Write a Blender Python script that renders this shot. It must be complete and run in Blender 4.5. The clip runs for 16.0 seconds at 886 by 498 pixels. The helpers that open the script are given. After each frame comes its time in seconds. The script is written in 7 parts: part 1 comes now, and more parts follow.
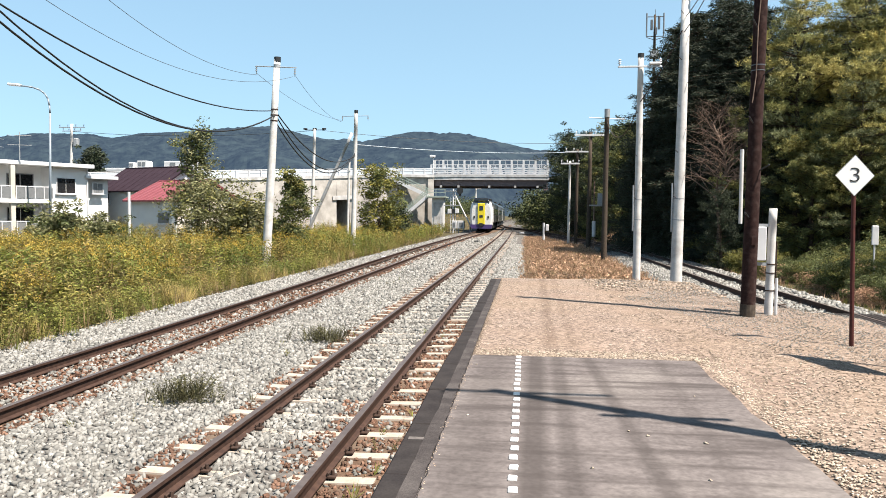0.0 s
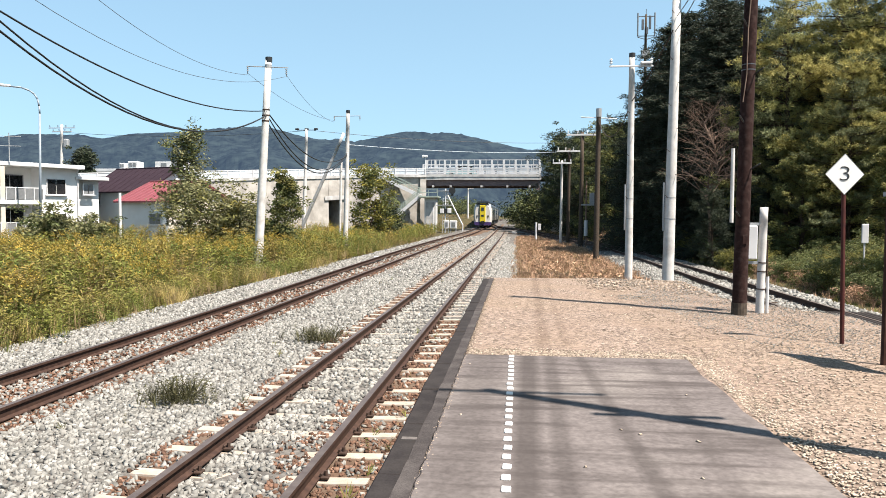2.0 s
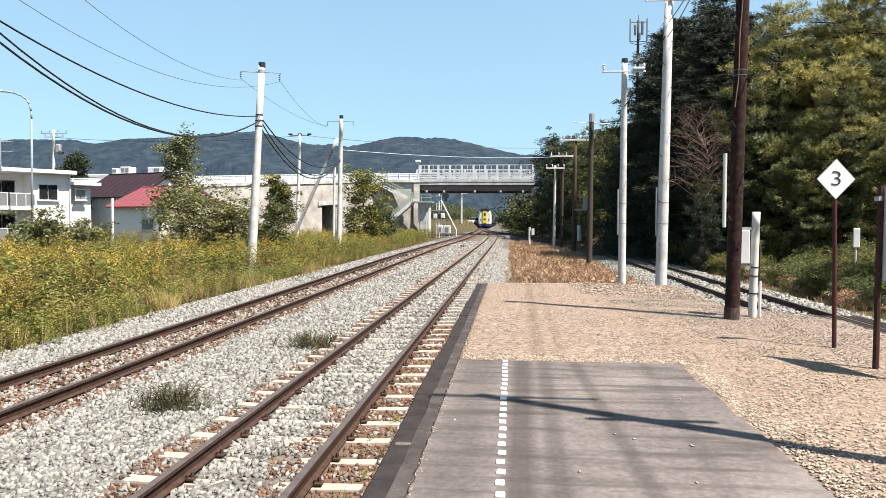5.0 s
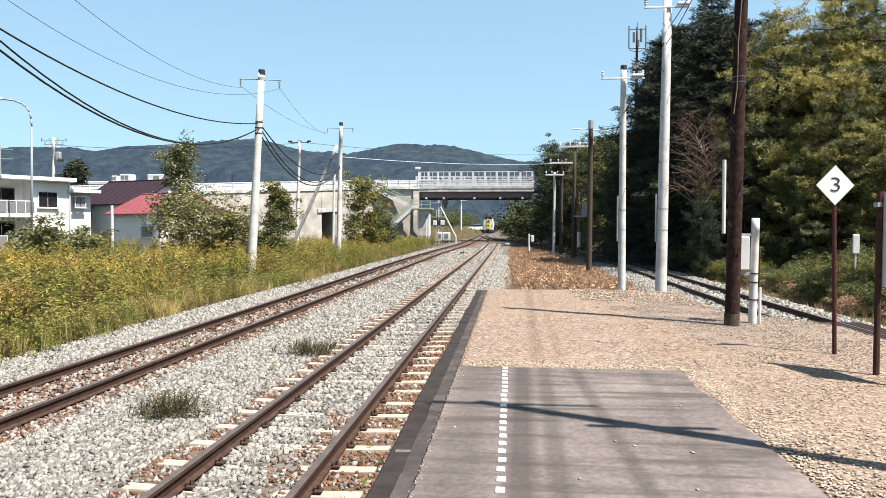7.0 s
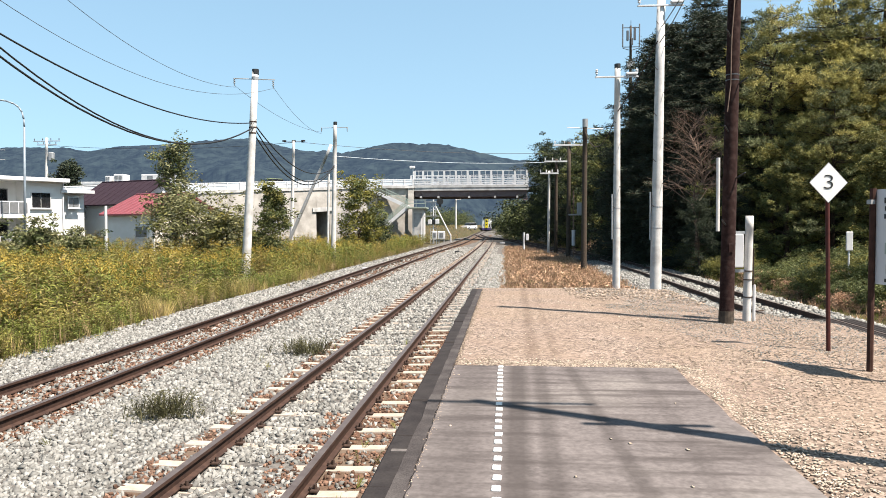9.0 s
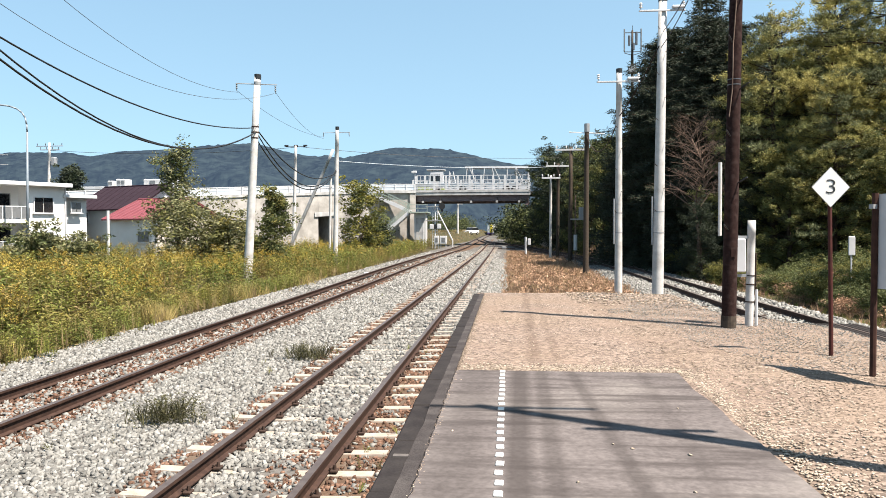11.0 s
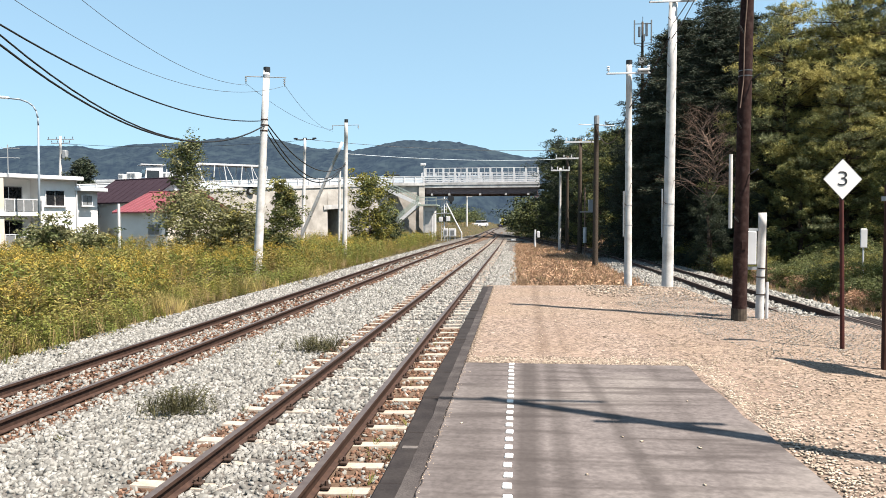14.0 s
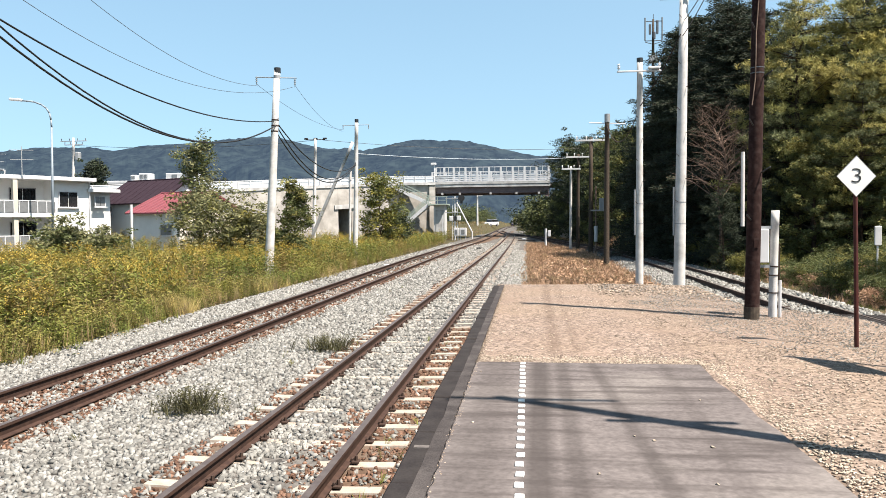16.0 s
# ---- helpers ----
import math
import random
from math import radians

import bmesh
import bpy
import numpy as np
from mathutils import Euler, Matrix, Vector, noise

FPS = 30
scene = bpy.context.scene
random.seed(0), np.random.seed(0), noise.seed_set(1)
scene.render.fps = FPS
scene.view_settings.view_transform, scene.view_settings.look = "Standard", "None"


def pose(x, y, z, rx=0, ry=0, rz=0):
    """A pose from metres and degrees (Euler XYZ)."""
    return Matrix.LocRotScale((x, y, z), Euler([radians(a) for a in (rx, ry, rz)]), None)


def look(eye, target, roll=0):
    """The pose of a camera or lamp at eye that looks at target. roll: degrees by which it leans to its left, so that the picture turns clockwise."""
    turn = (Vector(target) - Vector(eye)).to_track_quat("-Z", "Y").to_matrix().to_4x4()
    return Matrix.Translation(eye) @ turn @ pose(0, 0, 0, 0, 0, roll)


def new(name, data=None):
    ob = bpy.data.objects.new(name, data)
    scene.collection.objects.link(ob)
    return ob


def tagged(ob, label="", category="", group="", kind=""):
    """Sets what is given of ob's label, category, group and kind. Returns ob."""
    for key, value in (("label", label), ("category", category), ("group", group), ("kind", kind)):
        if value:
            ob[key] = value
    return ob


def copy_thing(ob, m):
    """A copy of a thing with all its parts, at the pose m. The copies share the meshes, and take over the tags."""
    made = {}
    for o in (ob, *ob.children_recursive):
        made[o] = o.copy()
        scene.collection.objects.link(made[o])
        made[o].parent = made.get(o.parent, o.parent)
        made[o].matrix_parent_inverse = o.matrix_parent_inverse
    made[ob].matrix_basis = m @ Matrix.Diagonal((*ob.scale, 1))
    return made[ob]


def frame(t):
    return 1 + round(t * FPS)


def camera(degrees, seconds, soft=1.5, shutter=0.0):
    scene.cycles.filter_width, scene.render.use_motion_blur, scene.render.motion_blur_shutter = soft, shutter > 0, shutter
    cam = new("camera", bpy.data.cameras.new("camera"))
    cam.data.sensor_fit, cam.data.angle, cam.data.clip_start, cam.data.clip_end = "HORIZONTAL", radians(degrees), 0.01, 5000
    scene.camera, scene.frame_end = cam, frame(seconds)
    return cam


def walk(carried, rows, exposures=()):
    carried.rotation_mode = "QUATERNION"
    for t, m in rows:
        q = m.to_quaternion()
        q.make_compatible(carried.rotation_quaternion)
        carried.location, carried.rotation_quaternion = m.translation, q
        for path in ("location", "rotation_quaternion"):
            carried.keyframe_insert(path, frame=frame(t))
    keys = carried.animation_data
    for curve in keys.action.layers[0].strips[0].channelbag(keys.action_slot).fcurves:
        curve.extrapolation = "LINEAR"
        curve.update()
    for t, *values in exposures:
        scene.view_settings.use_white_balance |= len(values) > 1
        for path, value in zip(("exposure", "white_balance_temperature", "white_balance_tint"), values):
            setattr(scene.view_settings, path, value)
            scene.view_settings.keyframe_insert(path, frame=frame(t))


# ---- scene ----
# The camera: hand-held at one spot on the platform, turning a little.
EYE = Vector((0.0, 0.0, 2.06))
cam = camera(62.19, 16.0, soft=0.75)


def aim(yaw, pitch, roll):
    a, b = radians(yaw), radians(pitch)
    way = Vector((-math.sin(a) * math.cos(b), math.cos(a) * math.cos(b), math.sin(b)))
    return look(EYE, EYE + way * 10, roll)


TURNS = [
    (0.0, 6.382, -2.561, 0.450), (0.5, 6.243, -2.418, 0.387), (1.0, 6.032, -2.508, 0.329), (1.5, 5.866, -2.622, 0.270),
    (2.0, 5.796, -2.569, 0.255), (2.5, 5.746, -2.423, 0.257), (3.0, 5.650, -2.313, 0.249), (3.5, 5.509, -2.280, 0.232),
    (4.0, 5.363, -2.311, 0.155), (6.5, 5.245, -1.773, 0.199), (7.0, 5.273, -1.649, 0.087), (7.5, 5.290, -1.489, -0.028),
    (8.0, 5.197, -1.458, -0.099), (8.5, 4.998, -1.605, -0.153), (9.0, 4.877, -1.728, -0.166), (11.5, 5.110, -1.320, -0.196),
    (12.0, 5.238, -1.390, -0.221), (12.5, 5.433, -1.538, -0.240), (13.0, 5.559, -1.718, -0.229), (13.5, 5.633, -1.857, -0.220),
    (14.0, 5.732, -1.934, -0.223), (14.5, 5.923, -1.946, -0.263), (15.0, 6.173, -1.926, -0.333), (15.5, 6.419, -1.930, -0.376),
    (16.0, 6.566, -1.982, -0.491)]
walk(cam, [(t, aim(a, b, c)) for t, a, b, c in TURNS])

# ---- light: a clear late-summer day, sun behind the right shoulder ----
SUN_FROM = Vector((0.885, -0.465, 0.0)).normalized()
SUN_HIGH = radians(60)
world = bpy.data.worlds.new("sky")
scene.world = world
world.use_nodes = True
wn = world.node_tree.nodes
wl = world.node_tree.links
sky = wn.new("ShaderNodeTexSky")
sky.sky_type, sky.sun_disc = "NISHITA", False
sky.sun_elevation = SUN_HIGH
sky.sun_rotation = math.atan2(SUN_FROM.x, SUN_FROM.y)
sky.altitude, sky.air_density, sky.dust_density, sky.ozone_density = 50, 1.0, 1.0, 1.0
# the air over a plain: the bright low sky reaches well up
view = wn.new("ShaderNodeTexCoord")
lift = wn.new("ShaderNodeVectorMath")
lift.operation = "MULTIPLY_ADD"
lift.inputs[1].default_value, lift.inputs[2].default_value = (1.0, 1.0, 0.5), (0.0, 0.0, 0.17)
wl.new(view.outputs["Generated"], lift.inputs[0])
wl.new(lift.outputs[0], sky.inputs[0])
tint = wn.new("ShaderNodeMix")
tint.data_type, tint.blend_type = "RGBA", "MULTIPLY"
tint.inputs[0].default_value, tint.inputs[7].default_value = 1.0, (1.31, 1.385, 1.20, 1.0)
wl.new(sky.outputs[0], tint.inputs[6])
wl.new(tint.outputs[2], wn["Background"].inputs[0])
wn["Background"].inputs[1].default_value = 0.058
sun_data = bpy.data.lights.new("sun", "SUN")
sun_data.energy, sun_data.angle, sun_data.color = 5.0, radians(0.53), (1.0, 0.905, 0.80)
sun = new("sun", sun_data)
sun.matrix_world = look((30, -20, 60), Vector((30, -20, 60)) - (SUN_FROM * math.cos(SUN_HIGH) + Vector((0, 0, math.sin(SUN_HIGH)))))
scene.view_settings.exposure = 1.66


# ---- materials ----
def material(name, base, other=None, scale=4.0, rough=0.8, metal=0.0, bump=0.0, bump_scale=40.0, island=0.0, third=None,
             third_scale=0.6, third_at=0.55, fine=0.0, thin=0.0, coords="Object", detail=6.0):
    """A surface with grain and stains: base and other mixed by a fine noise, third by a broad one; island: spread of the
    brightness from piece to piece; thin: light that passes through a leaf."""
    m = bpy.data.materials.new(name)
    m.use_nodes = True
    nt = m.node_tree
    n, l = nt.nodes, nt.links
    p = n["Principled BSDF"]
    p.inputs["Roughness"].default_value = rough
    p.inputs["Metallic"].default_value = metal
    # matt, dusty surfaces have hardly any gloss
    p.inputs["Specular IOR Level"].default_value = 0.08 if rough > 0.84 else 0.2 if rough > 0.6 else 0.5
    co = n.new("ShaderNodeTexCoord").outputs[coords]
    if coords == "Object":
        geo = n.new("ShaderNodeNewGeometry")
        co = geo.outputs["Position"]

    def noise_tex(s, d=detail):
        t = n.new("ShaderNodeTexNoise")
        t.inputs["Scale"].default_value, t.inputs["Detail"].default_value = s, d
        l.new(co, t.inputs["Vector"])
        return t.outputs[0]

    def ramp(value, lo, hi):
        r = n.new("ShaderNodeMapRange")
        r.inputs["From Min"].default_value, r.inputs["From Max"].default_value = lo, hi
        l.new(value, r.inputs["Value"])
        return r.outputs[0]

    def mixed(fac, a, b, mode="MIX"):
        x = n.new("ShaderNodeMix")
        x.data_type, x.blend_type = "RGBA", mode
        for slot, v in ((0, fac), (6, a), (7, b)):
            if isinstance(v, (tuple, list)):
                x.inputs[slot].default_value = (*v, 1.0)
            elif isinstance(v, float):
                x.inputs[slot].default_value = v
            else:
                l.new(v, x.inputs[slot])
        return x.outputs[2]

    other = other or tuple(c * 0.8 for c in base)
    col = mixed(ramp(noise_tex(scale), 0.35, 0.65), base, other)
    if third:
        col = mixed(ramp(noise_tex(third_scale, 3.0), third_at - 0.06, third_at + 0.1), col, third)
    if fine:
        col = mixed(fine, col, mixed(ramp(noise_tex(scale * 14, 2.0), 0.3, 0.7), tuple(c * 0.35 for c in base), tuple(min(1, c * 1.5) for c in base)))
    if island:
        g = n.new("ShaderNodeNewGeometry")
        r = n.new("ShaderNodeMapRange")
        r.inputs["To Min"].default_value, r.inputs["To Max"].default_value = 1 - island, 1 + island
        l.new(g.outputs["Random Per Island"], r.inputs["Value"])
        hsv = n.new("ShaderNodeHueSaturation")
        l.new(col, hsv.inputs["Color"])
        l.new(r.outputs[0], hsv.inputs["Value"])
        col = hsv.outputs[0]
    l.new(col, p.inputs["Base Color"])
    if bump:
        b = n.new("ShaderNodeBump")
        b.inputs["Strength"].default_value = min(1.0, bump * 12)
        b.inputs["Distance"].default_value = bump
        l.new(noise_tex(bump_scale, 4.0), b.inputs["Height"])
        l.new(b.outputs[0], p.inputs["Normal"])
    if thin:
        tr = n.new("ShaderNodeBsdfTranslucent")
        l.new(col, tr.inputs["Color"])
        ad = n.new("ShaderNodeMixShader")
        ad.inputs[0].default_value = thin
        l.new(p.outputs[0], ad.inputs[1])
        l.new(tr.outputs[0], ad.inputs[2])
        l.new(ad.outputs[0], n["Material Output"].inputs[0])
    return m


M = {}


def mat(key, *a, **k):
    M[key] = material(key, *a, **k)


mat("stone", (0.212, 0.207, 0.193), (0.141, 0.138, 0.128), scale=9, rough=0.95, island=0.4)
mat("stone_rust", (0.137, 0.0846, 0.0604), (0.086, 0.0484, 0.0339), scale=9, rough=0.95, island=0.6)
mat("pebble", (0.266, 0.214, 0.168), (0.178, 0.138, 0.108), scale=12, rough=0.95, island=0.4)
mat("pebble_light", (0.362, 0.302, 0.242), (0.274, 0.222, 0.172), scale=12, rough=0.95, island=0.3)
mat("rail_rust", (0.0282, 0.0154, 0.0118), (0.047, 0.0262, 0.0188), scale=14, rough=0.75, bump=0.002)
mat("rail_top", (0.101, 0.0799, 0.0698), (0.0725, 0.0532, 0.0459), scale=10, rough=0.5, metal=0.35)
mat("sleeper", (0.318, 0.277, 0.237), (0.244, 0.204, 0.169), scale=10, rough=0.9, bump=0.003, fine=0.15)
mat("sleeper_wood", (0.0725, 0.0532, 0.0411), (0.0435, 0.0314, 0.0242), scale=14, rough=0.95, bump=0.004)
mat("iron", (0.029, 0.0193, 0.0154), (0.0484, 0.029, 0.0218), scale=30, rough=0.8)
mat("asphalt", (0.0875, 0.0773, 0.0737), (0.113, 0.0997, 0.0931), scale=2.5, rough=0.9, bump=0.004, bump_scale=160, fine=0.3, third=(0.0964, 0.0875, 0.0805), third_scale=0.9, third_at=0.56)
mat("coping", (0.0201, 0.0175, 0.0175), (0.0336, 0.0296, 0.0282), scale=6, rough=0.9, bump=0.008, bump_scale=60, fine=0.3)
mat("dirt", (0.188, 0.139, 0.109), (0.149, 0.108, 0.0828), scale=1.6, rough=0.97, bump=0.012, bump_scale=90, fine=0.45, third=(0.179, 0.131, 0.0943), third_scale=0.45, third_at=0.5)
mat("soil", (0.0629, 0.0484, 0.029), (0.0387, 0.0435, 0.0169), scale=0.8, rough=1.0, bump=0.02, bump_scale=12, fine=0.3)
mat("white_paint", (0.545, 0.539, 0.519), (0.506, 0.493, 0.467), scale=9, rough=0.6, fine=0.05)
mat("concrete_pole", (0.48, 0.463, 0.443), (0.385, 0.373, 0.357), scale=5, rough=0.85, bump=0.002, fine=0.15, third=(0.292, 0.281, 0.263), third_scale=1.6, third_at=0.6)
mat("wood_pole", (0.030, 0.016, 0.014), (0.013, 0.0075, 0.007), scale=24, rough=0.97, bump=0.01, bump_scale=40, fine=0.25, third=(0.040, 0.026, 0.023), third_scale=13, third_at=0.56)
mat("wood_grey", (0.0705, 0.0557, 0.0437), (0.0403, 0.0322, 0.0255), scale=16, rough=0.95, bump=0.004)
mat("cable", (0.0058, 0.0058, 0.00678), (0.00967, 0.00967, 0.00967), rough=0.55)
mat("wire", (0.0772, 0.0819, 0.092), (0.0967, 0.101, 0.106), rough=0.5, metal=0.5)
mat("galvanised", (0.266, 0.271, 0.275), (0.222, 0.227, 0.232), scale=12, rough=0.5, metal=0.25)
mat("red_iron", (0.0629, 0.0169, 0.0126), (0.0411, 0.0116, 0.00967), scale=18, rough=0.65)
mat("black", (0.00725, 0.00725, 0.00772), (0.0106, 0.0106, 0.0106), rough=0.5)
mat("weed_green", (0.185, 0.185, 0.042), (0.075, 0.10, 0.026), scale=0.8, rough=0.8, island=0.5, thin=0.3, third=(0.20, 0.15, 0.05), third_scale=0.35, third_at=0.54)
mat("weed_dark", (0.0773, 0.0734, 0.0348), (0.0502, 0.0479, 0.0232), scale=3, rough=0.8, island=0.5, thin=0.2)
mat("goldenrod", (0.31, 0.223, 0.045), (0.215, 0.16, 0.0378), scale=1.3, rough=0.85, island=0.35, thin=0.25)
mat("straw", (0.309, 0.24, 0.131), (0.209, 0.147, 0.0773), scale=3, rough=0.95, island=0.4, thin=0.2)
mat("straw_pale", (0.50, 0.40, 0.17), (0.40, 0.31, 0.12), scale=3, rough=0.9, island=0.35, thin=0.3)
mat("dead_grass", (0.41, 0.274, 0.185), (0.294, 0.182, 0.116), scale=2, rough=0.95, island=0.45, thin=0.2)
mat("leaf_green", (0.113, 0.125, 0.0462), (0.0706, 0.0847, 0.0323), scale=0.8, rough=0.65, island=0.5, thin=0.3)
mat("leaf_olive", (0.162, 0.153, 0.0508), (0.102, 0.106, 0.037), scale=0.7, rough=0.7, island=0.5, thin=0.3, third=(0.176, 0.153, 0.0416), third_scale=0.5, third_at=0.56)
mat("leaf_pale", (0.178, 0.171, 0.085), (0.106, 0.11, 0.051), scale=1.2, rough=0.65, island=0.5, thin=0.3)
mat("leaf_yellow", (0.209, 0.185, 0.0386), (0.112, 0.114, 0.0309), scale=1.6, rough=0.7, island=0.45, thin=0.3)
mat("leaf_dark", (0.0348, 0.0448, 0.0232), (0.0232, 0.0325, 0.0162), scale=0.9, rough=0.7, island=0.5, thin=0.15)
mat("needle", (0.0402, 0.0479, 0.0294), (0.0232, 0.0309, 0.0201), scale=1.0, rough=0.75, island=0.5, thin=0.12)
mat("pine_olive", (0.257, 0.246, 0.0821), (0.159, 0.164, 0.0603), scale=0.9, rough=0.7, island=0.5, thin=0.25, third=(0.297, 0.256, 0.0821), third_scale=0.4, third_at=0.55)
mat("pine_dark", (0.137, 0.144, 0.0635), (0.0877, 0.0983, 0.0482), scale=0.9, rough=0.7, island=0.5, thin=0.2)
mat("pine_yellow", (0.361, 0.311, 0.0929), (0.23, 0.212, 0.0712), scale=0.8, rough=0.7, island=0.45, thin=0.25)
mat("bark", (0.058, 0.0411, 0.029), (0.0339, 0.0242, 0.0184), scale=12, rough=0.95, bump=0.008)
mat("bark_pale", (0.186, 0.132, 0.102), (0.108, 0.0756, 0.0584), scale=10, rough=0.95)
mat("house_white", (0.571, 0.571, 0.563), (0.528, 0.525, 0.514), scale=1.2, rough=0.85, fine=0.04)
mat("house_grey", (0.174, 0.174, 0.179), (0.15, 0.15, 0.154), scale=1.5, rough=0.85, fine=0.06)
mat("house_cream", (0.454, 0.415, 0.35), (0.402, 0.364, 0.305), scale=1.5, rough=0.85)
mat("house_slate", (0.101, 0.101, 0.104), (0.0806, 0.0806, 0.0839), scale=1.5, rough=0.85, fine=0.06)
mat("roof_red", (0.165, 0.0363, 0.0441), (0.138, 0.029, 0.0352), scale=2.5, rough=0.55)
mat("roof_dark", (0.029, 0.0192, 0.0255), (0.0218, 0.014, 0.0192), scale=3, rough=0.95)
mat("roof_white", (0.467, 0.467, 0.467), (0.402, 0.402, 0.402), scale=2, rough=0.6)
mat("glass_dark", (0.00967, 0.0106, 0.0121), (0.0145, 0.0154, 0.0169), rough=0.08)
mat("glass_grey", (0.145, 0.15, 0.154), (0.121, 0.126, 0.13), rough=0.2)
mat("bridge_concrete", (0.356, 0.336, 0.31), (0.224, 0.209, 0.19), scale=0.9, rough=0.9, bump=0.004, fine=0.06, third=(0.192, 0.18, 0.163), third_scale=0.25, third_at=0.6)
mat("bridge_grey", (0.402, 0.396, 0.389), (0.251, 0.246, 0.242), scale=1.4, rough=0.85, fine=0.06)
mat("girder", (0.148, 0.105, 0.102), (0.111, 0.0766, 0.0766), scale=2, rough=0.6)
mat("rail_white", (0.48, 0.48, 0.487), (0.415, 0.415, 0.422), scale=3, rough=0.5)
mat("screen", (0.389, 0.429, 0.467), (0.35, 0.389, 0.429), scale=3, rough=0.35)
mat("lamp_grey", (0.168, 0.201, 0.228), (0.141, 0.168, 0.195), scale=3, rough=0.5)
mat("stair_green", (0.251, 0.29, 0.251), (0.218, 0.257, 0.222), scale=3, rough=0.6)
mat("train_white", (0.506, 0.506, 0.493), (0.467, 0.467, 0.454), rough=0.3)
mat("train_yellow", (0.519, 0.429, 0.013), (0.487, 0.389, 0.013), rough=0.35)
mat("train_purple", (0.0484, 0.029, 0.116), (0.0387, 0.0242, 0.0967), rough=0.35)
mat("train_steel", (0.0725, 0.0725, 0.0732), (0.0532, 0.0532, 0.0541), rough=0.35, metal=0.6)
mat("train_under", (0.0087, 0.0087, 0.00924), (0.0145, 0.0139, 0.0133), rough=0.8)
mat("rubber", (0.00967, 0.00967, 0.00967), (0.0145, 0.0145, 0.0145), rough=0.85)
mat("car_pale", (0.292, 0.402, 0.429), (0.272, 0.376, 0.402), rough=0.25)
mat("car_lime", (0.251, 0.29, 0.106), (0.232, 0.271, 0.0967), rough=0.3)
mat("car_dark", (0.0145, 0.0169, 0.0218), (0.0193, 0.0218, 0.0266), rough=0.25)
mat("truck_blue", (0.0242, 0.0772, 0.126), (0.0193, 0.0629, 0.106), rough=0.35)


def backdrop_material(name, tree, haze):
    """Far woods behind kilometres of bright air; the haze is painted in as emission."""
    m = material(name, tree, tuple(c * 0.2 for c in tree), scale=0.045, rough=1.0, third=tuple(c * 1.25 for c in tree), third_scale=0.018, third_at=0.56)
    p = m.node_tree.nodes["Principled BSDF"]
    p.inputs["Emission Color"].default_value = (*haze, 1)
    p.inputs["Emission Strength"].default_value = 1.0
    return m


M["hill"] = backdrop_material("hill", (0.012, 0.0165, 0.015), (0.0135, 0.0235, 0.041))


# ---- mesh helpers ----
def smooth(v, a, b):
    t = min(max((v - a) / (b - a), 0.0), 1.0)
    return t * t * (3 - 2 * t)


def mesh_object(name, verts, faces, mats, parent=None, label="", index=None, shade=False):
    me = bpy.data.meshes.new(name)
    me.from_pydata([tuple(v) for v in verts], [], [tuple(f) for f in faces])
    for k in (mats if isinstance(mats, (list, tuple)) else [mats]):
        me.materials.append(M[k])
    if index is not None:
        me.polygons.foreach_set("material_index", list(index))
    if shade:
        me.polygons.foreach_set("use_smooth", [True] * len(me.polygons))
    me.update()
    ob = new(name, me)
    if parent:
        ob.parent = parent
    if label:
        ob["label"] = label
    return ob


def fast_mesh(name, verts, tris, mats, index=None, parent=None):
    """A large mesh of triangles from arrays."""
    verts, tris = np.asarray(verts, np.float32), np.asarray(tris, np.int32)
    me = bpy.data.meshes.new(name)
    me.vertices.add(len(verts))
    me.vertices.foreach_set("co", verts.ravel())
    me.loops.add(tris.size)
    me.loops.foreach_set("vertex_index", tris.ravel())
    me.polygons.add(len(tris))
    me.polygons.foreach_set("loop_start", np.arange(0, tris.size, 3, dtype=np.int32))
    for k in mats:
        me.materials.append(M[k])
    if index is not None:
        me.polygons.foreach_set("material_index", np.asarray(index, np.int32))
    me.update(calc_edges=True)
    me.validate()
    ob = new(name, me)
    if parent:
        ob.parent = parent
    return ob


def part(name, bm, key, parent=None, label="", shade=False):
    me = bpy.data.meshes.new(name)
    bmesh.ops.recalc_face_normals(bm, faces=bm.faces)
    bm.to_mesh(me)
    bm.free()
    for k in (key if isinstance(key, (list, tuple)) else [key]):
        me.materials.append(M[k])
    if shade:
        me.polygons.foreach_set("use_smooth", [True] * len(me.polygons))
    ob = new(name, me)
    if parent:
        ob.parent = parent
    if label:
        ob["label"] = label
    return ob


def empty(name, m, label, category, group="", kind=""):
    ob = new(name)
    ob.empty_display_size = 0.2
    ob.matrix_basis = m
    return tagged(ob, label, category, group, kind)


def box(bm, c, s, turn=None, index=0, bevel=0.0):
    """A box of size s round c; bevel rounds its edges."""
    m = Matrix.Translation(c) @ (turn.to_4x4() if turn else Matrix.Identity(4)) @ Matrix.Diagonal((*s, 1))
    made = bmesh.ops.create_cube(bm, size=1.0, matrix=m)
    faces = {f for v in made["verts"] for f in v.link_faces}
    for f in faces:
        f.material_index = index
    if bevel:
        edges = list({e for v in made["verts"] for e in v.link_edges})
        out = bmesh.ops.bevel(bm, geom=edges, offset=bevel, segments=1, affect="EDGES")
        for f in out["faces"]:
            f.material_index = index
    return bm


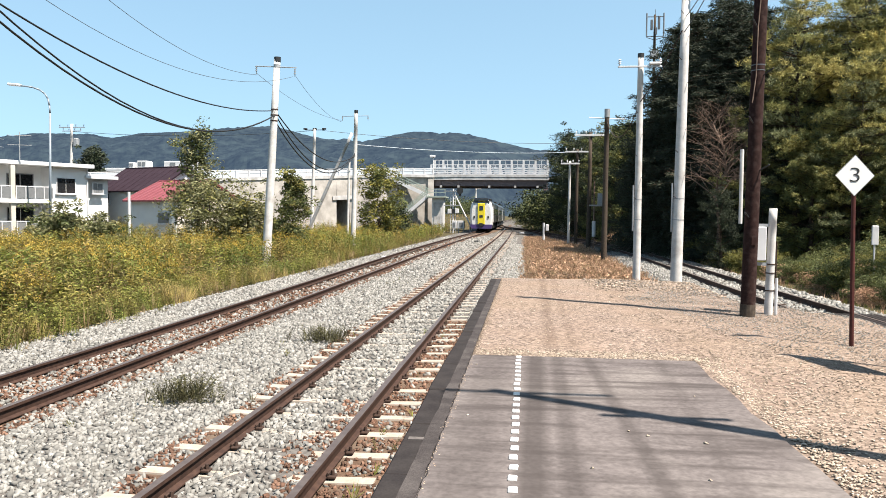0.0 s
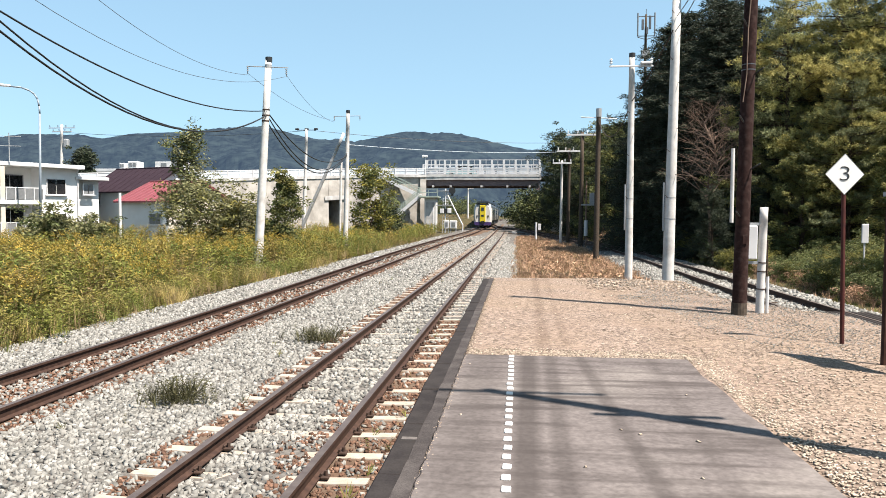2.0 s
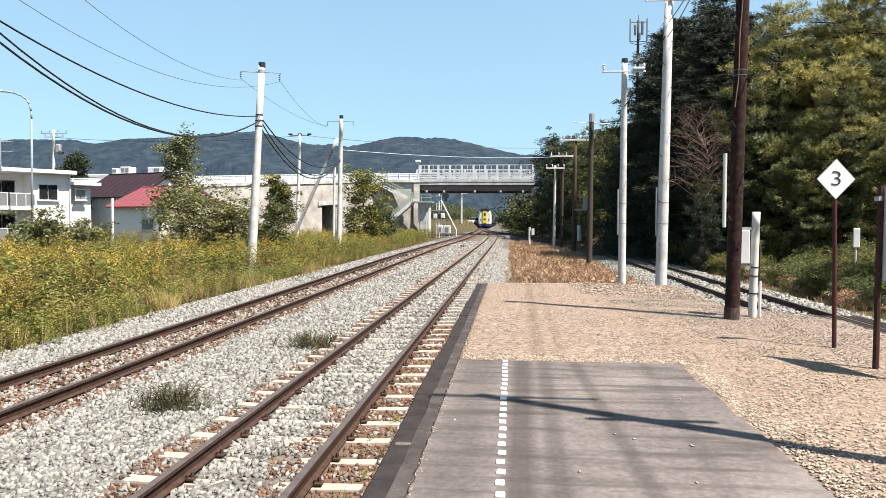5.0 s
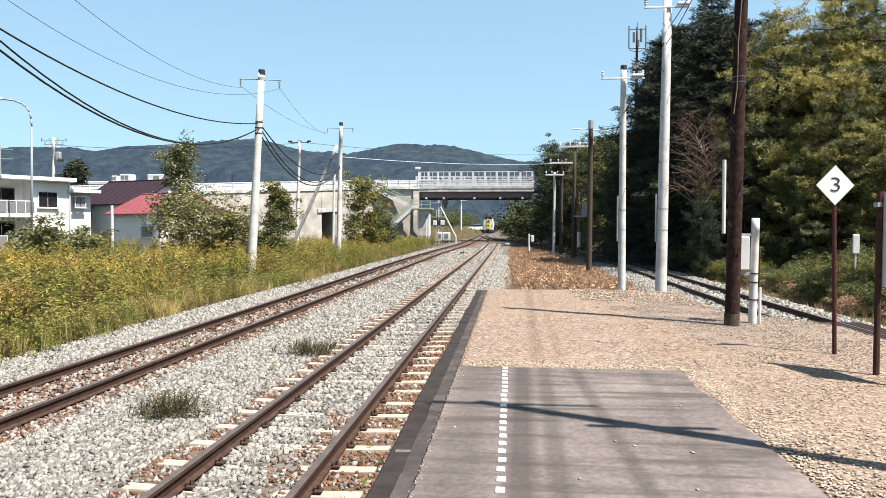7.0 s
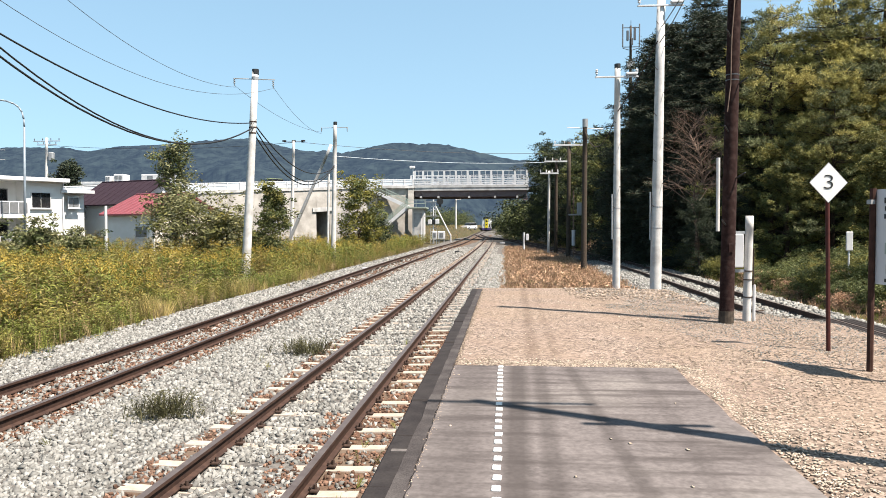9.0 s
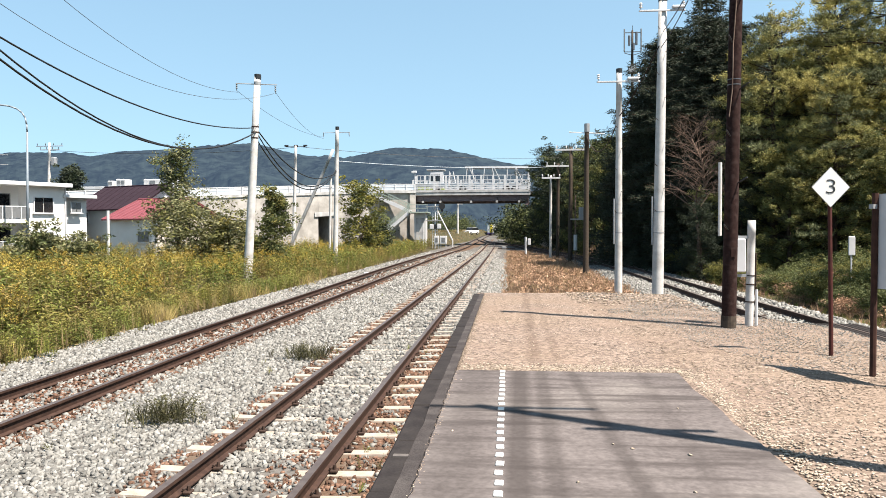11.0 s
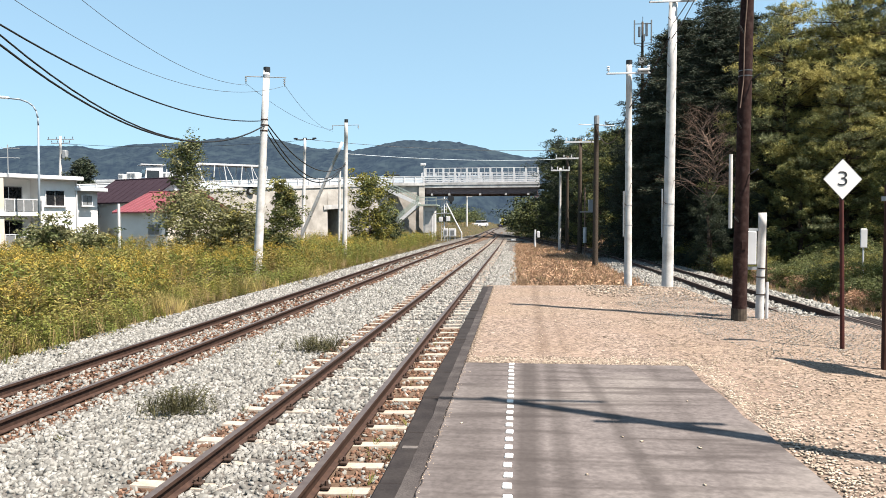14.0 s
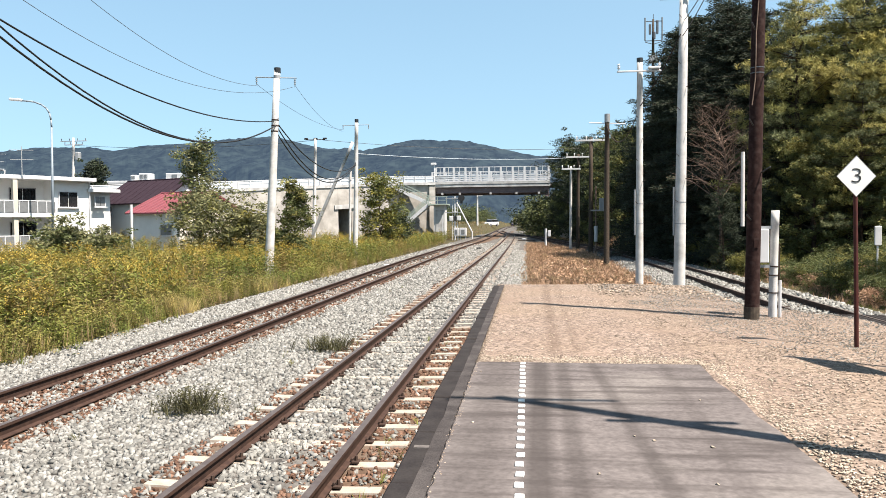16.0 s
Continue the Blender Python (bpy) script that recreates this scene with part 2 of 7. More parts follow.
def rod(bm, a, b, r0, r1=None, seg=10, index=0, caps=True):
    """A tapered round bar from a to b."""
    a, b = Vector(a), Vector(b)
    d = b - a
    m = Matrix.Translation((a + b) / 2) @ d.to_track_quat("Z", "Y").to_matrix().to_4x4()
    made = bmesh.ops.create_cone(bm, cap_ends=caps, segments=seg, radius1=r0, radius2=r0 if r1 is None else r1, depth=d.length, matrix=m)
    for f in {f for v in made["verts"] for f in v.link_faces}:
        f.material_index = index
    return bm


def prism(bm, outline, y0, y1, index=0):
    """A solid from an outline in x and z, drawn out along y."""
    a = [bm.verts.new((x, y0, z)) for x, z in outline]
    b = [bm.verts.new((x, y1, z)) for x, z in outline]
    k = len(outline)
    made = [bm.faces.new(a), bm.faces.new(b[::-1])]
    made += [bm.faces.new((a[i], a[(i + 1) % k], b[(i + 1) % k], b[i])) for i in range(k)]
    for f in made:
        f.material_index = index
    return bm


def boxed(name, c, s, key, parent, label="", bevel=0.0, turn=None):
    return part(name, box(bmesh.new(), c, s, turn, bevel=bevel), key, parent, label)


def rodded(name, a, b, r0, key, parent, label="", r1=None, seg=10):
    return part(name, rod(bmesh.new(), a, b, r0, r1, seg), key, parent, label, shade=False)


# ---- the lie of the land ----
def rise(y):
    return 0.35 * smooth(y, 70, 105) + 0.55 * smooth(y, 105, 200)


def ground_z(x, y):
    left = -0.32 + 0.45 * smooth(-x, 12, 45) + 1.6 * smooth(y, 112, 140) * smooth(-x, 7.0, 8.5)
    right = -0.32 + 0.25 * smooth(x, 9.2, 14)
    return (left if x < 0 else right) + rise(y)


def platform_z(x, y):
    e = 3.25 + 1.12 * smooth(-y, -12.4, -10.2)
    p = 0.78 - 0.03 * smooth(x, 1.5, 3.6) - 0.96 * smooth(x, e, e + 1.15)
    q = 1 - smooth(y, 15.2, 19.5)
    return -0.2 + (p + 0.2) * q


def along(points, y):
    ys, xs = [p[1] for p in points], [p[0] for p in points]
    i = min(max(int(np.searchsorted(ys, y)) - 1, 0), len(ys) - 2)
    slope = [(xs[min(k + 1, len(xs) - 1)] - xs[max(k - 1, 0)]) / (ys[min(k + 1, len(ys) - 1)] - ys[max(k - 1, 0)]) for k in (i, i + 1)]
    h = ys[i + 1] - ys[i]
    t = min(max((y - ys[i]) / h, 0), 1)
    return (2 * t**3 - 3 * t**2 + 1) * xs[i] + (t**3 - 2 * t**2 + t) * h * slope[0] + (3 * t**2 - 2 * t**3) * xs[i + 1] + (t**3 - t**2) * h * slope[1]


MAIN = [(-6.03, -15), (-6.03, 8), (-6.06, 16), (-6.12, 27), (-6.22, 40), (-6.3, 57), (-6.1, 73), (-5.4, 90), (-5.3, 108), (-5.55, 130), (-5.62, 160), (-5.55, 200), (-5.35, 250), (-5.6, 320)]
NEAR = [(-2.235, -15), (-2.235, 30), (-2.235, 80), (-2.235, 97), (-2.6, 110), (-4.0, 127), (-5.6, 147)]
SIDE = [(6.66, -15), (6.66, 20), (6.66, 42), (6.3, 54), (5.3, 66), (3.5, 80), (1.2, 95), (-1.4, 110), (-3.9, 127), (-5.6, 148)]


def grid(name, xs, ys, zf, key, label, category, shade=True):
    verts = [(x, y, zf(x, y)) for y in ys for x in xs]
    w = len(xs)
    faces = [(j * w + i, j * w + i + 1, (j + 1) * w + i + 1, (j + 1) * w + i) for j in range(len(ys) - 1) for i in range(w - 1)]
    ob = mesh_object(name, verts, faces, key, shade=shade)
    return tagged(ob, label, category, kind="structure")


def steps(*spans):
    out = []
    for a, b, n in spans:
        out += list(np.linspace(a, b, n, endpoint=False))
    return out + [spans[-1][1]]


grid("ground", steps((-4200, -200, 8), (-200, -50, 12), (-50, 50, 60), (50, 200, 12), (200, 4200, 8)),
     steps((-300, -20, 6), (-20, 160, 90), (160, 400, 16), (400, 4600, 8)),
     ground_z, "soil", "uneven soil and rough grass beside the railway", "ground")


def ballast_material():
    """Grey crushed stone, stained brown along the rails; darkened for shade in the stones' gaps."""
    m = material("ballast", (0.104, 0.0964, 0.0883), (0.0441, 0.0409, 0.0384), scale=16, rough=0.97, bump=0.03, bump_scale=20, fine=0.5)
    nt = m.node_tree
    n, l = nt.nodes, nt.links
    vor = n.new("ShaderNodeTexVoronoi")
    vor.inputs["Scale"].default_value = 17
    geo = n.new("ShaderNodeNewGeometry")
    l.new(geo.outputs["Position"], vor.inputs["Vector"])
    p = n["Principled BSDF"]
    old = p.inputs["Base Color"].links[0].from_socket
    mix = n.new("ShaderNodeMix")
    mix.data_type, mix.blend_type = "RGBA", "MULTIPLY"
    mix.inputs[0].default_value = 0.75
    hsv = n.new("ShaderNodeHueSaturation")
    hsv.inputs["Saturation"].default_value = 0.0
    hsv.inputs["Value"].default_value = 1.5
    l.new(vor.outputs["Color"], hsv.inputs["Color"])
    l.new(old, mix.inputs[6])
    l.new(hsv.outputs[0], mix.inputs[7])
    l.new(mix.outputs[2], p.inputs["Base Color"])
    return m


M["ballast"] = ballast_material()
M["ballast_rust"] = material("ballast_rust", (0.0967, 0.0638, 0.0445), (0.0604, 0.0377, 0.0261), scale=16, rough=0.97, bump=0.03, bump_scale=22, fine=0.5, third=(0.121, 0.101, 0.0819), third_scale=1.6, third_at=0.55)


def bed_z(x, y):
    wob = 0.02 * noise.noise((x * 1.3, y * 1.3, 0))
    return -0.165 + wob - 0.16 * smooth(-x, 8.3, 9.2) - 0.05 * smooth(x, -1.1, -0.6) + rise(y)


def track_bed():
    xs = [-9.4 + 0.22 * i for i in range(41)]
    ys = steps((-12, 40, 130), (40, 150, 60))
    verts, faces, idx = [], [], []
    for y in ys:
        for x in xs:
            shift = 0.0 if y < 60 else (along(MAIN, y) + 6.2) * smooth(y, 60, 110) * 0.9
            verts.append((x + shift * (1 if x < -3.5 else 0.3), y, bed_z(x, y)))
    w = len(xs)
    for j in range(len(ys) - 1):
        for i in range(w - 1):
            faces.append((j * w + i, j * w + i + 1, (j + 1) * w + i + 1, (j + 1) * w + i))
            x, y = (xs[i] + xs[i + 1]) / 2, ys[j]
            wave = 0.12 * noise.noise((x * 2, y * 0.9, 3))
            near_right = (-1.62 < x < -0.6 and y < 15.5 + 2 * wave) or -3.25 + wave < x < -2.9
            main = abs(x - along(MAIN, y)) < 0.95 + wave
            idx.append(1 if near_right or main else 0)
    ob = mesh_object("track_bed", verts, faces, ["ballast", "ballast_rust"], index=idx, shade=True)
    tagged(ob, "grey crushed-stone ballast under two railway tracks, rust-stained by the rails", "ballast", kind="structure")


def side_bed():
    ys = steps((-12, 150, 110))
    offs = [-2.3, -1.7, -1.2, -0.8, -0.4, 0, 0.4, 0.8, 1.2, 1.6, 1.9]
    verts, faces = [], []
    for y in ys:
        c = along(SIDE, y)
        for o in offs:
            verts.append((c + o, y, -0.17 - 0.14 * smooth(abs(o), 1.5, 2.3) + rise(y) + 0.02 * noise.noise((o * 2, y, 7))))
    w = len(offs)
    for j in range(len(ys) - 1):
        faces += [(j * w + i, j * w + i + 1, (j + 1) * w + i + 1, (j + 1) * w + i) for i in range(w - 1)]
    ob = mesh_object("side_track_bed", verts, faces, "ballast", shade=True)
    tagged(ob, "pale crushed-stone ballast under the curving side track", "ballast", kind="structure")


track_bed()
side_bed()

grid("ballast_shoulder", steps((-0.75, 0.35, 6)), steps((19.4, 96, 60)), lambda x, y: -0.19 - 0.09 * smooth(x, -0.3, 0.35) + rise(y) + 0.02 * noise.noise((x * 3, y, 4)), "ballast", "grey crushed stone beside the near track", "ballast")
# The platform: an earth bank with a dark edge and a strip of asphalt.
grid("platform", steps((-0.62, 3.7, 22), (3.7, 5.8, 18)), steps((-14, 14, 70), (14, 21, 30)),
     lambda x, y: platform_z(x, y) + (0.012 * noise.noise((x * 2.2, y * 2.2, 0)) if x > -0.5 else 0), "dirt", "low earth and gravel platform of tan grit", "platform")


# ---- tracks ----
RAIL = [(-0.033, 0.0), (0.033, 0.0), (0.034, -0.03), (0.012, -0.045), (0.010, -0.115), (0.055, -0.132), (0.055, -0.142),
        (-0.055, -0.142), (-0.055, -0.132), (-0.010, -0.115), (-0.012, -0.045), (-0.034, -0.03)]


def rail(points, side, ys, parent, cant=0.0):
    verts, faces, idx = [], [], []
    k = len(RAIL)
    for y in ys:
        x = along(points, y) + side * 0.552
        dz = cant * smooth(y, 10, 42)
        verts += [(x + a, y, b + rise(y) + dz) for a, b in RAIL]
    for j in range(len(ys) - 1):
        for i in range(k):
            faces.append((j * k + i, j * k + (i + 1) % k, (j + 1) * k + (i + 1) % k, (j + 1) * k + i))
            idx.append(1 if i == 0 else 0)
    return mesh_object("rail", verts, faces, ["rail_rust", "rail_top"], parent, index=idx)


def sleeper_mesh(key, length, width, high, dip):
    bm = bmesh.new()
    n = 6
    out = []
    for i in range(n + 1):
        x = -length / 2 + length * i / n
        low = dip * (1 - abs(x) / (length / 2)) ** 0.7 if dip else 0
        out.append((x, -low))
    for i in range(n):
        (a, za), (b, zb) = out[i], out[i + 1]
        w0, w1 = width / 2, width / 2 - 0.02
        v = [bm.verts.new(p) for p in ((a, -w0, -high), (b, -w0, -high), (b, w0, -high), (a, w0, -high), (a, -w1, za), (b, -w1, zb), (b, w1, zb), (a, w1, za))]
        for f in ((4, 5, 6, 7), (0, 1, 5, 4), (2, 3, 7, 6)) + (((3, 0, 4, 7),) if i == 0 else ()) + (((1, 2, 6, 5),) if i == n - 1 else ()):
            bm.faces.new([v[q] for q in f])
    me = bpy.data.meshes.new("sleeper")
    bmesh.ops.recalc_face_normals(bm, faces=bm.faces)
    bm.to_mesh(me)
    bm.free()
    me.materials.append(M[key])
    return me


def fastening_mesh():
    bm = bmesh.new()
    for s in (-1, 1):
        box(bm, (s * 0.095, 0, 0.012), (0.07, 0.09, 0.024), bevel=0.006)
        rod(bm, (s * 0.10, 0, 0.02), (s * 0.10, 0, 0.065), 0.018, 0.014, seg=6)
        rod(bm, (s * 0.062, -0.03, 0.035), (s * 0.062, 0.03, 0.035), 0.012, seg=6)
    me = bpy.data.meshes.new("rail_fastening")
    bm.to_mesh(me)
    bm.free()
    me.materials.append(M["iron"])
    return me


FAST = fastening_mesh()


def track(name, points, first, pitch, count, last, mesh, label, cant=0.0, top=-0.145, fast_to=26):
    ob = empty(name, Matrix.Identity(4), label, "railway track", kind="structure")
    ys = steps((-12, 40, 27), (40, last, int((last - 40) / 2)))
    rail(points, -1, ys, ob, cant)
    rail(points, 1, ys, ob)
    rng = random.Random(name)
    for i in range(count):
        y = first + pitch * i
        s = new("sleeper", mesh)
        s.parent = ob
        dx = along(points, y + 1) - along(points, y - 1)
        s.matrix_basis = pose(along(points, y) + rng.uniform(-0.02, 0.02), y, top + rise(y) + rng.uniform(-0.006, 0.006), 0, 0, -math.degrees(math.atan2(dx, 2)) + rng.uniform(-0.8, 0.8))
        if y < fast_to:
            for side in (-1, 1):
                f = new("rail_fastening", FAST)
                f.parent = ob
                f.matrix_basis = pose(along(points, y) + side * 0.552, y, top + rise(y) + (cant * smooth(y, 10, 42) if side < 0 else 0))
    return ob


track("near_track", NEAR, 5.95 - 0.637 * 10, 0.637, 150, 142, sleeper_mesh("sleeper", 2.06, 0.19, 0.14, 0.02),
      "railway track with rusty steel rails on pale concrete sleepers")
track("main_track", MAIN, 0.3, 0.66, 110, 330, sleeper_mesh("sleeper_wood", 2.1, 0.2, 0.12, 0.0),
      "rusty railway track on brown sleepers sunk in ballast", cant=0.09, top=-0.178)
track("side_track", SIDE, 8.0, 0.7, 120, 148, sleeper_mesh("sleeper_wood", 2.1, 0.2, 0.12, 0.0),
      "curving side track with dark rails in pale ballast", top=-0.155, fast_to=20)
grid("track_beyond", steps((-8.2, -2.4, 6)), steps((148, 330, 30)), lambda x, y: -0.19 + rise(y) + 0.02, "ballast", "far ballast of the railway line", "ballast")


# ---- distance ----
def hills(name, key, far, ridge, low, seed, label):
    """A wooded range: a slope that climbs to the given ridge line."""
    xs = np.linspace(ridge[0][0], ridge[-1][0], 520)
    rows = 30
    verts, faces = [], []
    for j in range(rows + 1):
        t = j / rows
        for x in xs:
            top = float(np.interp(x, [r[0] for r in ridge], [r[1] for r in ridge]))
            h = low + (top - low) * (t ** 0.8)
            y = far - 900 * (1 - t) + 160 * noise.noise((x * 0.003, t * 3, seed)) * (1 - t)
            h += (noise.noise((x * 0.010, t * 5, seed)) * 22 + noise.noise((x * 0.03, t * 14, seed)) * 8 + noise.noise((x * 0.06, t * 28, seed)) * 4) * (1 if j else 0) * (0.12 if j == rows else 1)
            if j == rows:
                h += 3.5 * noise.noise((x * 0.09, 0, seed)) + 2 * noise.noise((x * 0.25, 5, seed))
            verts.append((x * y / far, y, h))
    w = len(xs)
    for j in range(rows):
        faces += [(j * w + i, j * w + i + 1, (j + 1) * w + i + 1, (j + 1) * w + i) for i in range(w - 1)]
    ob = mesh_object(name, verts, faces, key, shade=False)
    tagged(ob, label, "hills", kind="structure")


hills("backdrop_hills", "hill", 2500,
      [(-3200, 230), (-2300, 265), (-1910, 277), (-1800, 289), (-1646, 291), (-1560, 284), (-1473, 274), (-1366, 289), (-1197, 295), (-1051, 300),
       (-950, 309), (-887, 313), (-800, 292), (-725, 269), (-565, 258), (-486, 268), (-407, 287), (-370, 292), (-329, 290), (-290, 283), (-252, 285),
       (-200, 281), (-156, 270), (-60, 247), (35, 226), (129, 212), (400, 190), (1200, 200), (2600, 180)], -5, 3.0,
      "long wooded hills on the horizon with painted blue haze")


# ---- road bridge over the railway ----
ROAD = [(230, 118, 6.6), (120, 109, 7.1), (40, 105.5, 7.4), (3, 104.6, 7.45), (-13, 104.4, 7.45), (-20, 102.0, 7.4), (-26, 97.6, 7.05), (-33.5, 89.5, 6.45),
        (-42, 80, 5.65), (-50, 75, 5.1), (-62, 71.5, 4.7), (-90, 68, 4.4), (-150, 66, 4.2), (-330, 62, 3.0)]
ROAD_S = [0.0]
for a_, b_ in zip(ROAD, ROAD[1:]):
    ROAD_S.append(ROAD_S[-1] + math.hypot(b_[0] - a_[0], b_[1] - a_[1]))
S_BRIDGE = ROAD_S[4]


def road_at(s):
    """The place and heading on the road, s metres past the bridge's west end."""
    s = s + S_BRIDGE
    p = [float(np.interp(s, ROAD_S, [r[k] for r in ROAD])) for k in range(3)]
    q = [float(np.interp(s + 2.5, ROAD_S, [r[k] for r in ROAD])) for k in range(3)]
    o = [float(np.interp(s - 2.5, ROAD_S, [r[k] for r in ROAD])) for k in range(3)]
    return p, math.degrees(math.atan2(q[1] - o[1], q[0] - o[0]))


def strip(name, s0, s1, step, section, key, parent, label=""):
    """A band along the road with a cross-section of (offset to the near side, height)."""
    n = max(2, int((s1 - s0) / step) + 1)
    verts, faces = [], []
    k = len(section)
    for i in range(n):
        (x, y, z), h = road_at(s0 + (s1 - s0) * i / (n - 1))
        a = radians(h)
        nx, ny = -math.sin(a), math.cos(a)
        verts += [(x + nx * o, y + ny * o, z + dz) for o, dz in section]
    for i in range(n - 1):
        faces += [(i * k + j, i * k + (j + 1) % k, (i + 1) * k + (j + 1) % k, (i + 1) * k + j) for j in range(k)]
    faces += [tuple(range(k))[::-1], tuple((n - 1) * k + j for j in range(k))]
    return mesh_object(name, verts, faces, key, parent, label)


def on_road(s, off, dz):
    (x, y, z), h = road_at(s)
    a = radians(h)
    return Vector((x - math.sin(a) * off, y + math.cos(a) * off, z + dz)), h


NEARSIDE, FARSIDE = 4.4, -4.4


def bridge():
    br = empty("road_bridge", Matrix.Identity(4), "concrete road bridge with brown steel girders and a white fence", "bridge", kind="structure")
    w = 4.6
    strip("deck", -16, 0.4, 4, [(-w, -0.1), (w, -0.1), (w, -0.45), (-w, -0.45)], "bridge_grey", br)
    strip("road_surface", -16, 0.4, 4, [(-4.2, -0.09), (4.2, -0.09), (4.2, 0.0), (-4.2, 0.0)], "asphalt", br)
    for off in (4.1, 1.4, -1.4, -4.1):
        strip("girder", -15.8, 0.2, 4, [(off - 0.09, -0.45), (off + 0.09, -0.45), (off + 0.09, -1.2), (off + 0.2, -1.22), (off + 0.2, -1.28), (off - 0.2, -1.28), (off - 0.2, -1.22), (off - 0.09, -1.2)], "girder", br, "brown-painted steel girder")
    for s in (-14.5, -11.5, -8.0, -3.8, -1.0):
        p, h = on_road(s, 4.22, -0.9)
        boxed("stiffener", p, (0.12, 0.22, 0.75), "girder", br)
        p, h = on_road(s, 4.3, -1.33)
        boxed("bracket", p, (0.28, 0.3, 0.28), "bridge_grey", br)
    for off in (NEARSIDE, FARSIDE):
        strip("kerb", -16, 0.6, 4, [(off - 0.25, -0.05), (off + 0.25, -0.05), (off + 0.25, 0.28), (off - 0.25, 0.28)], "bridge_grey", br)
        for i, z in enumerate((0.55, 0.85, 1.12)):
            strip("guard_rail", -16, 0.6, 4, [(off - 0.06, z - 0.06), (off + 0.06, z - 0.06), (off + 0.06, z + 0.06), (off - 0.06, z + 0.06)], "rail_white", br)
        strip("fence_rail", -15.8, 0.2, 4, [(off - 0.04, 2.2), (off + 0.04, 2.2), (off + 0.04, 2.28), (off - 0.04, 2.28)], "rail_white", br)
        strip("fence_rail", -15.8, 0.2, 4, [(off - 0.03, 1.42), (off + 0.03, 1.42), (off + 0.03, 1.48), (off - 0.03, 1.48)], "rail_white", br)
        for i in range(21):
            p, h = on_road(-15.8 + 0.8 * i, off, 1.24)
            boxed("fence_post", p, (0.27 if i % 2 == 0 else 0.06, 0.16, 2.0 if i % 2 == 0 else 1.9), "rail_white", br)
        for i in range(10):
            p, h = on_road(-15.4 + 1.6 * i, off, 1.0)
            boxed("guard_panel", p, (1.3, 0.05, 0.55), "screen", br)
    # far abutment of the bridge, in the trees, and its bearing
    boxed("abutment", (6.2, 104.6, 3.1), (3.0, 10.0, 7.6), "bridge_concrete", br)
    p, h = on_road(-15.6, 3.9, -1.55)
    boxed("bearing", p, (0.6, 0.6, 0.5), "girder", br)


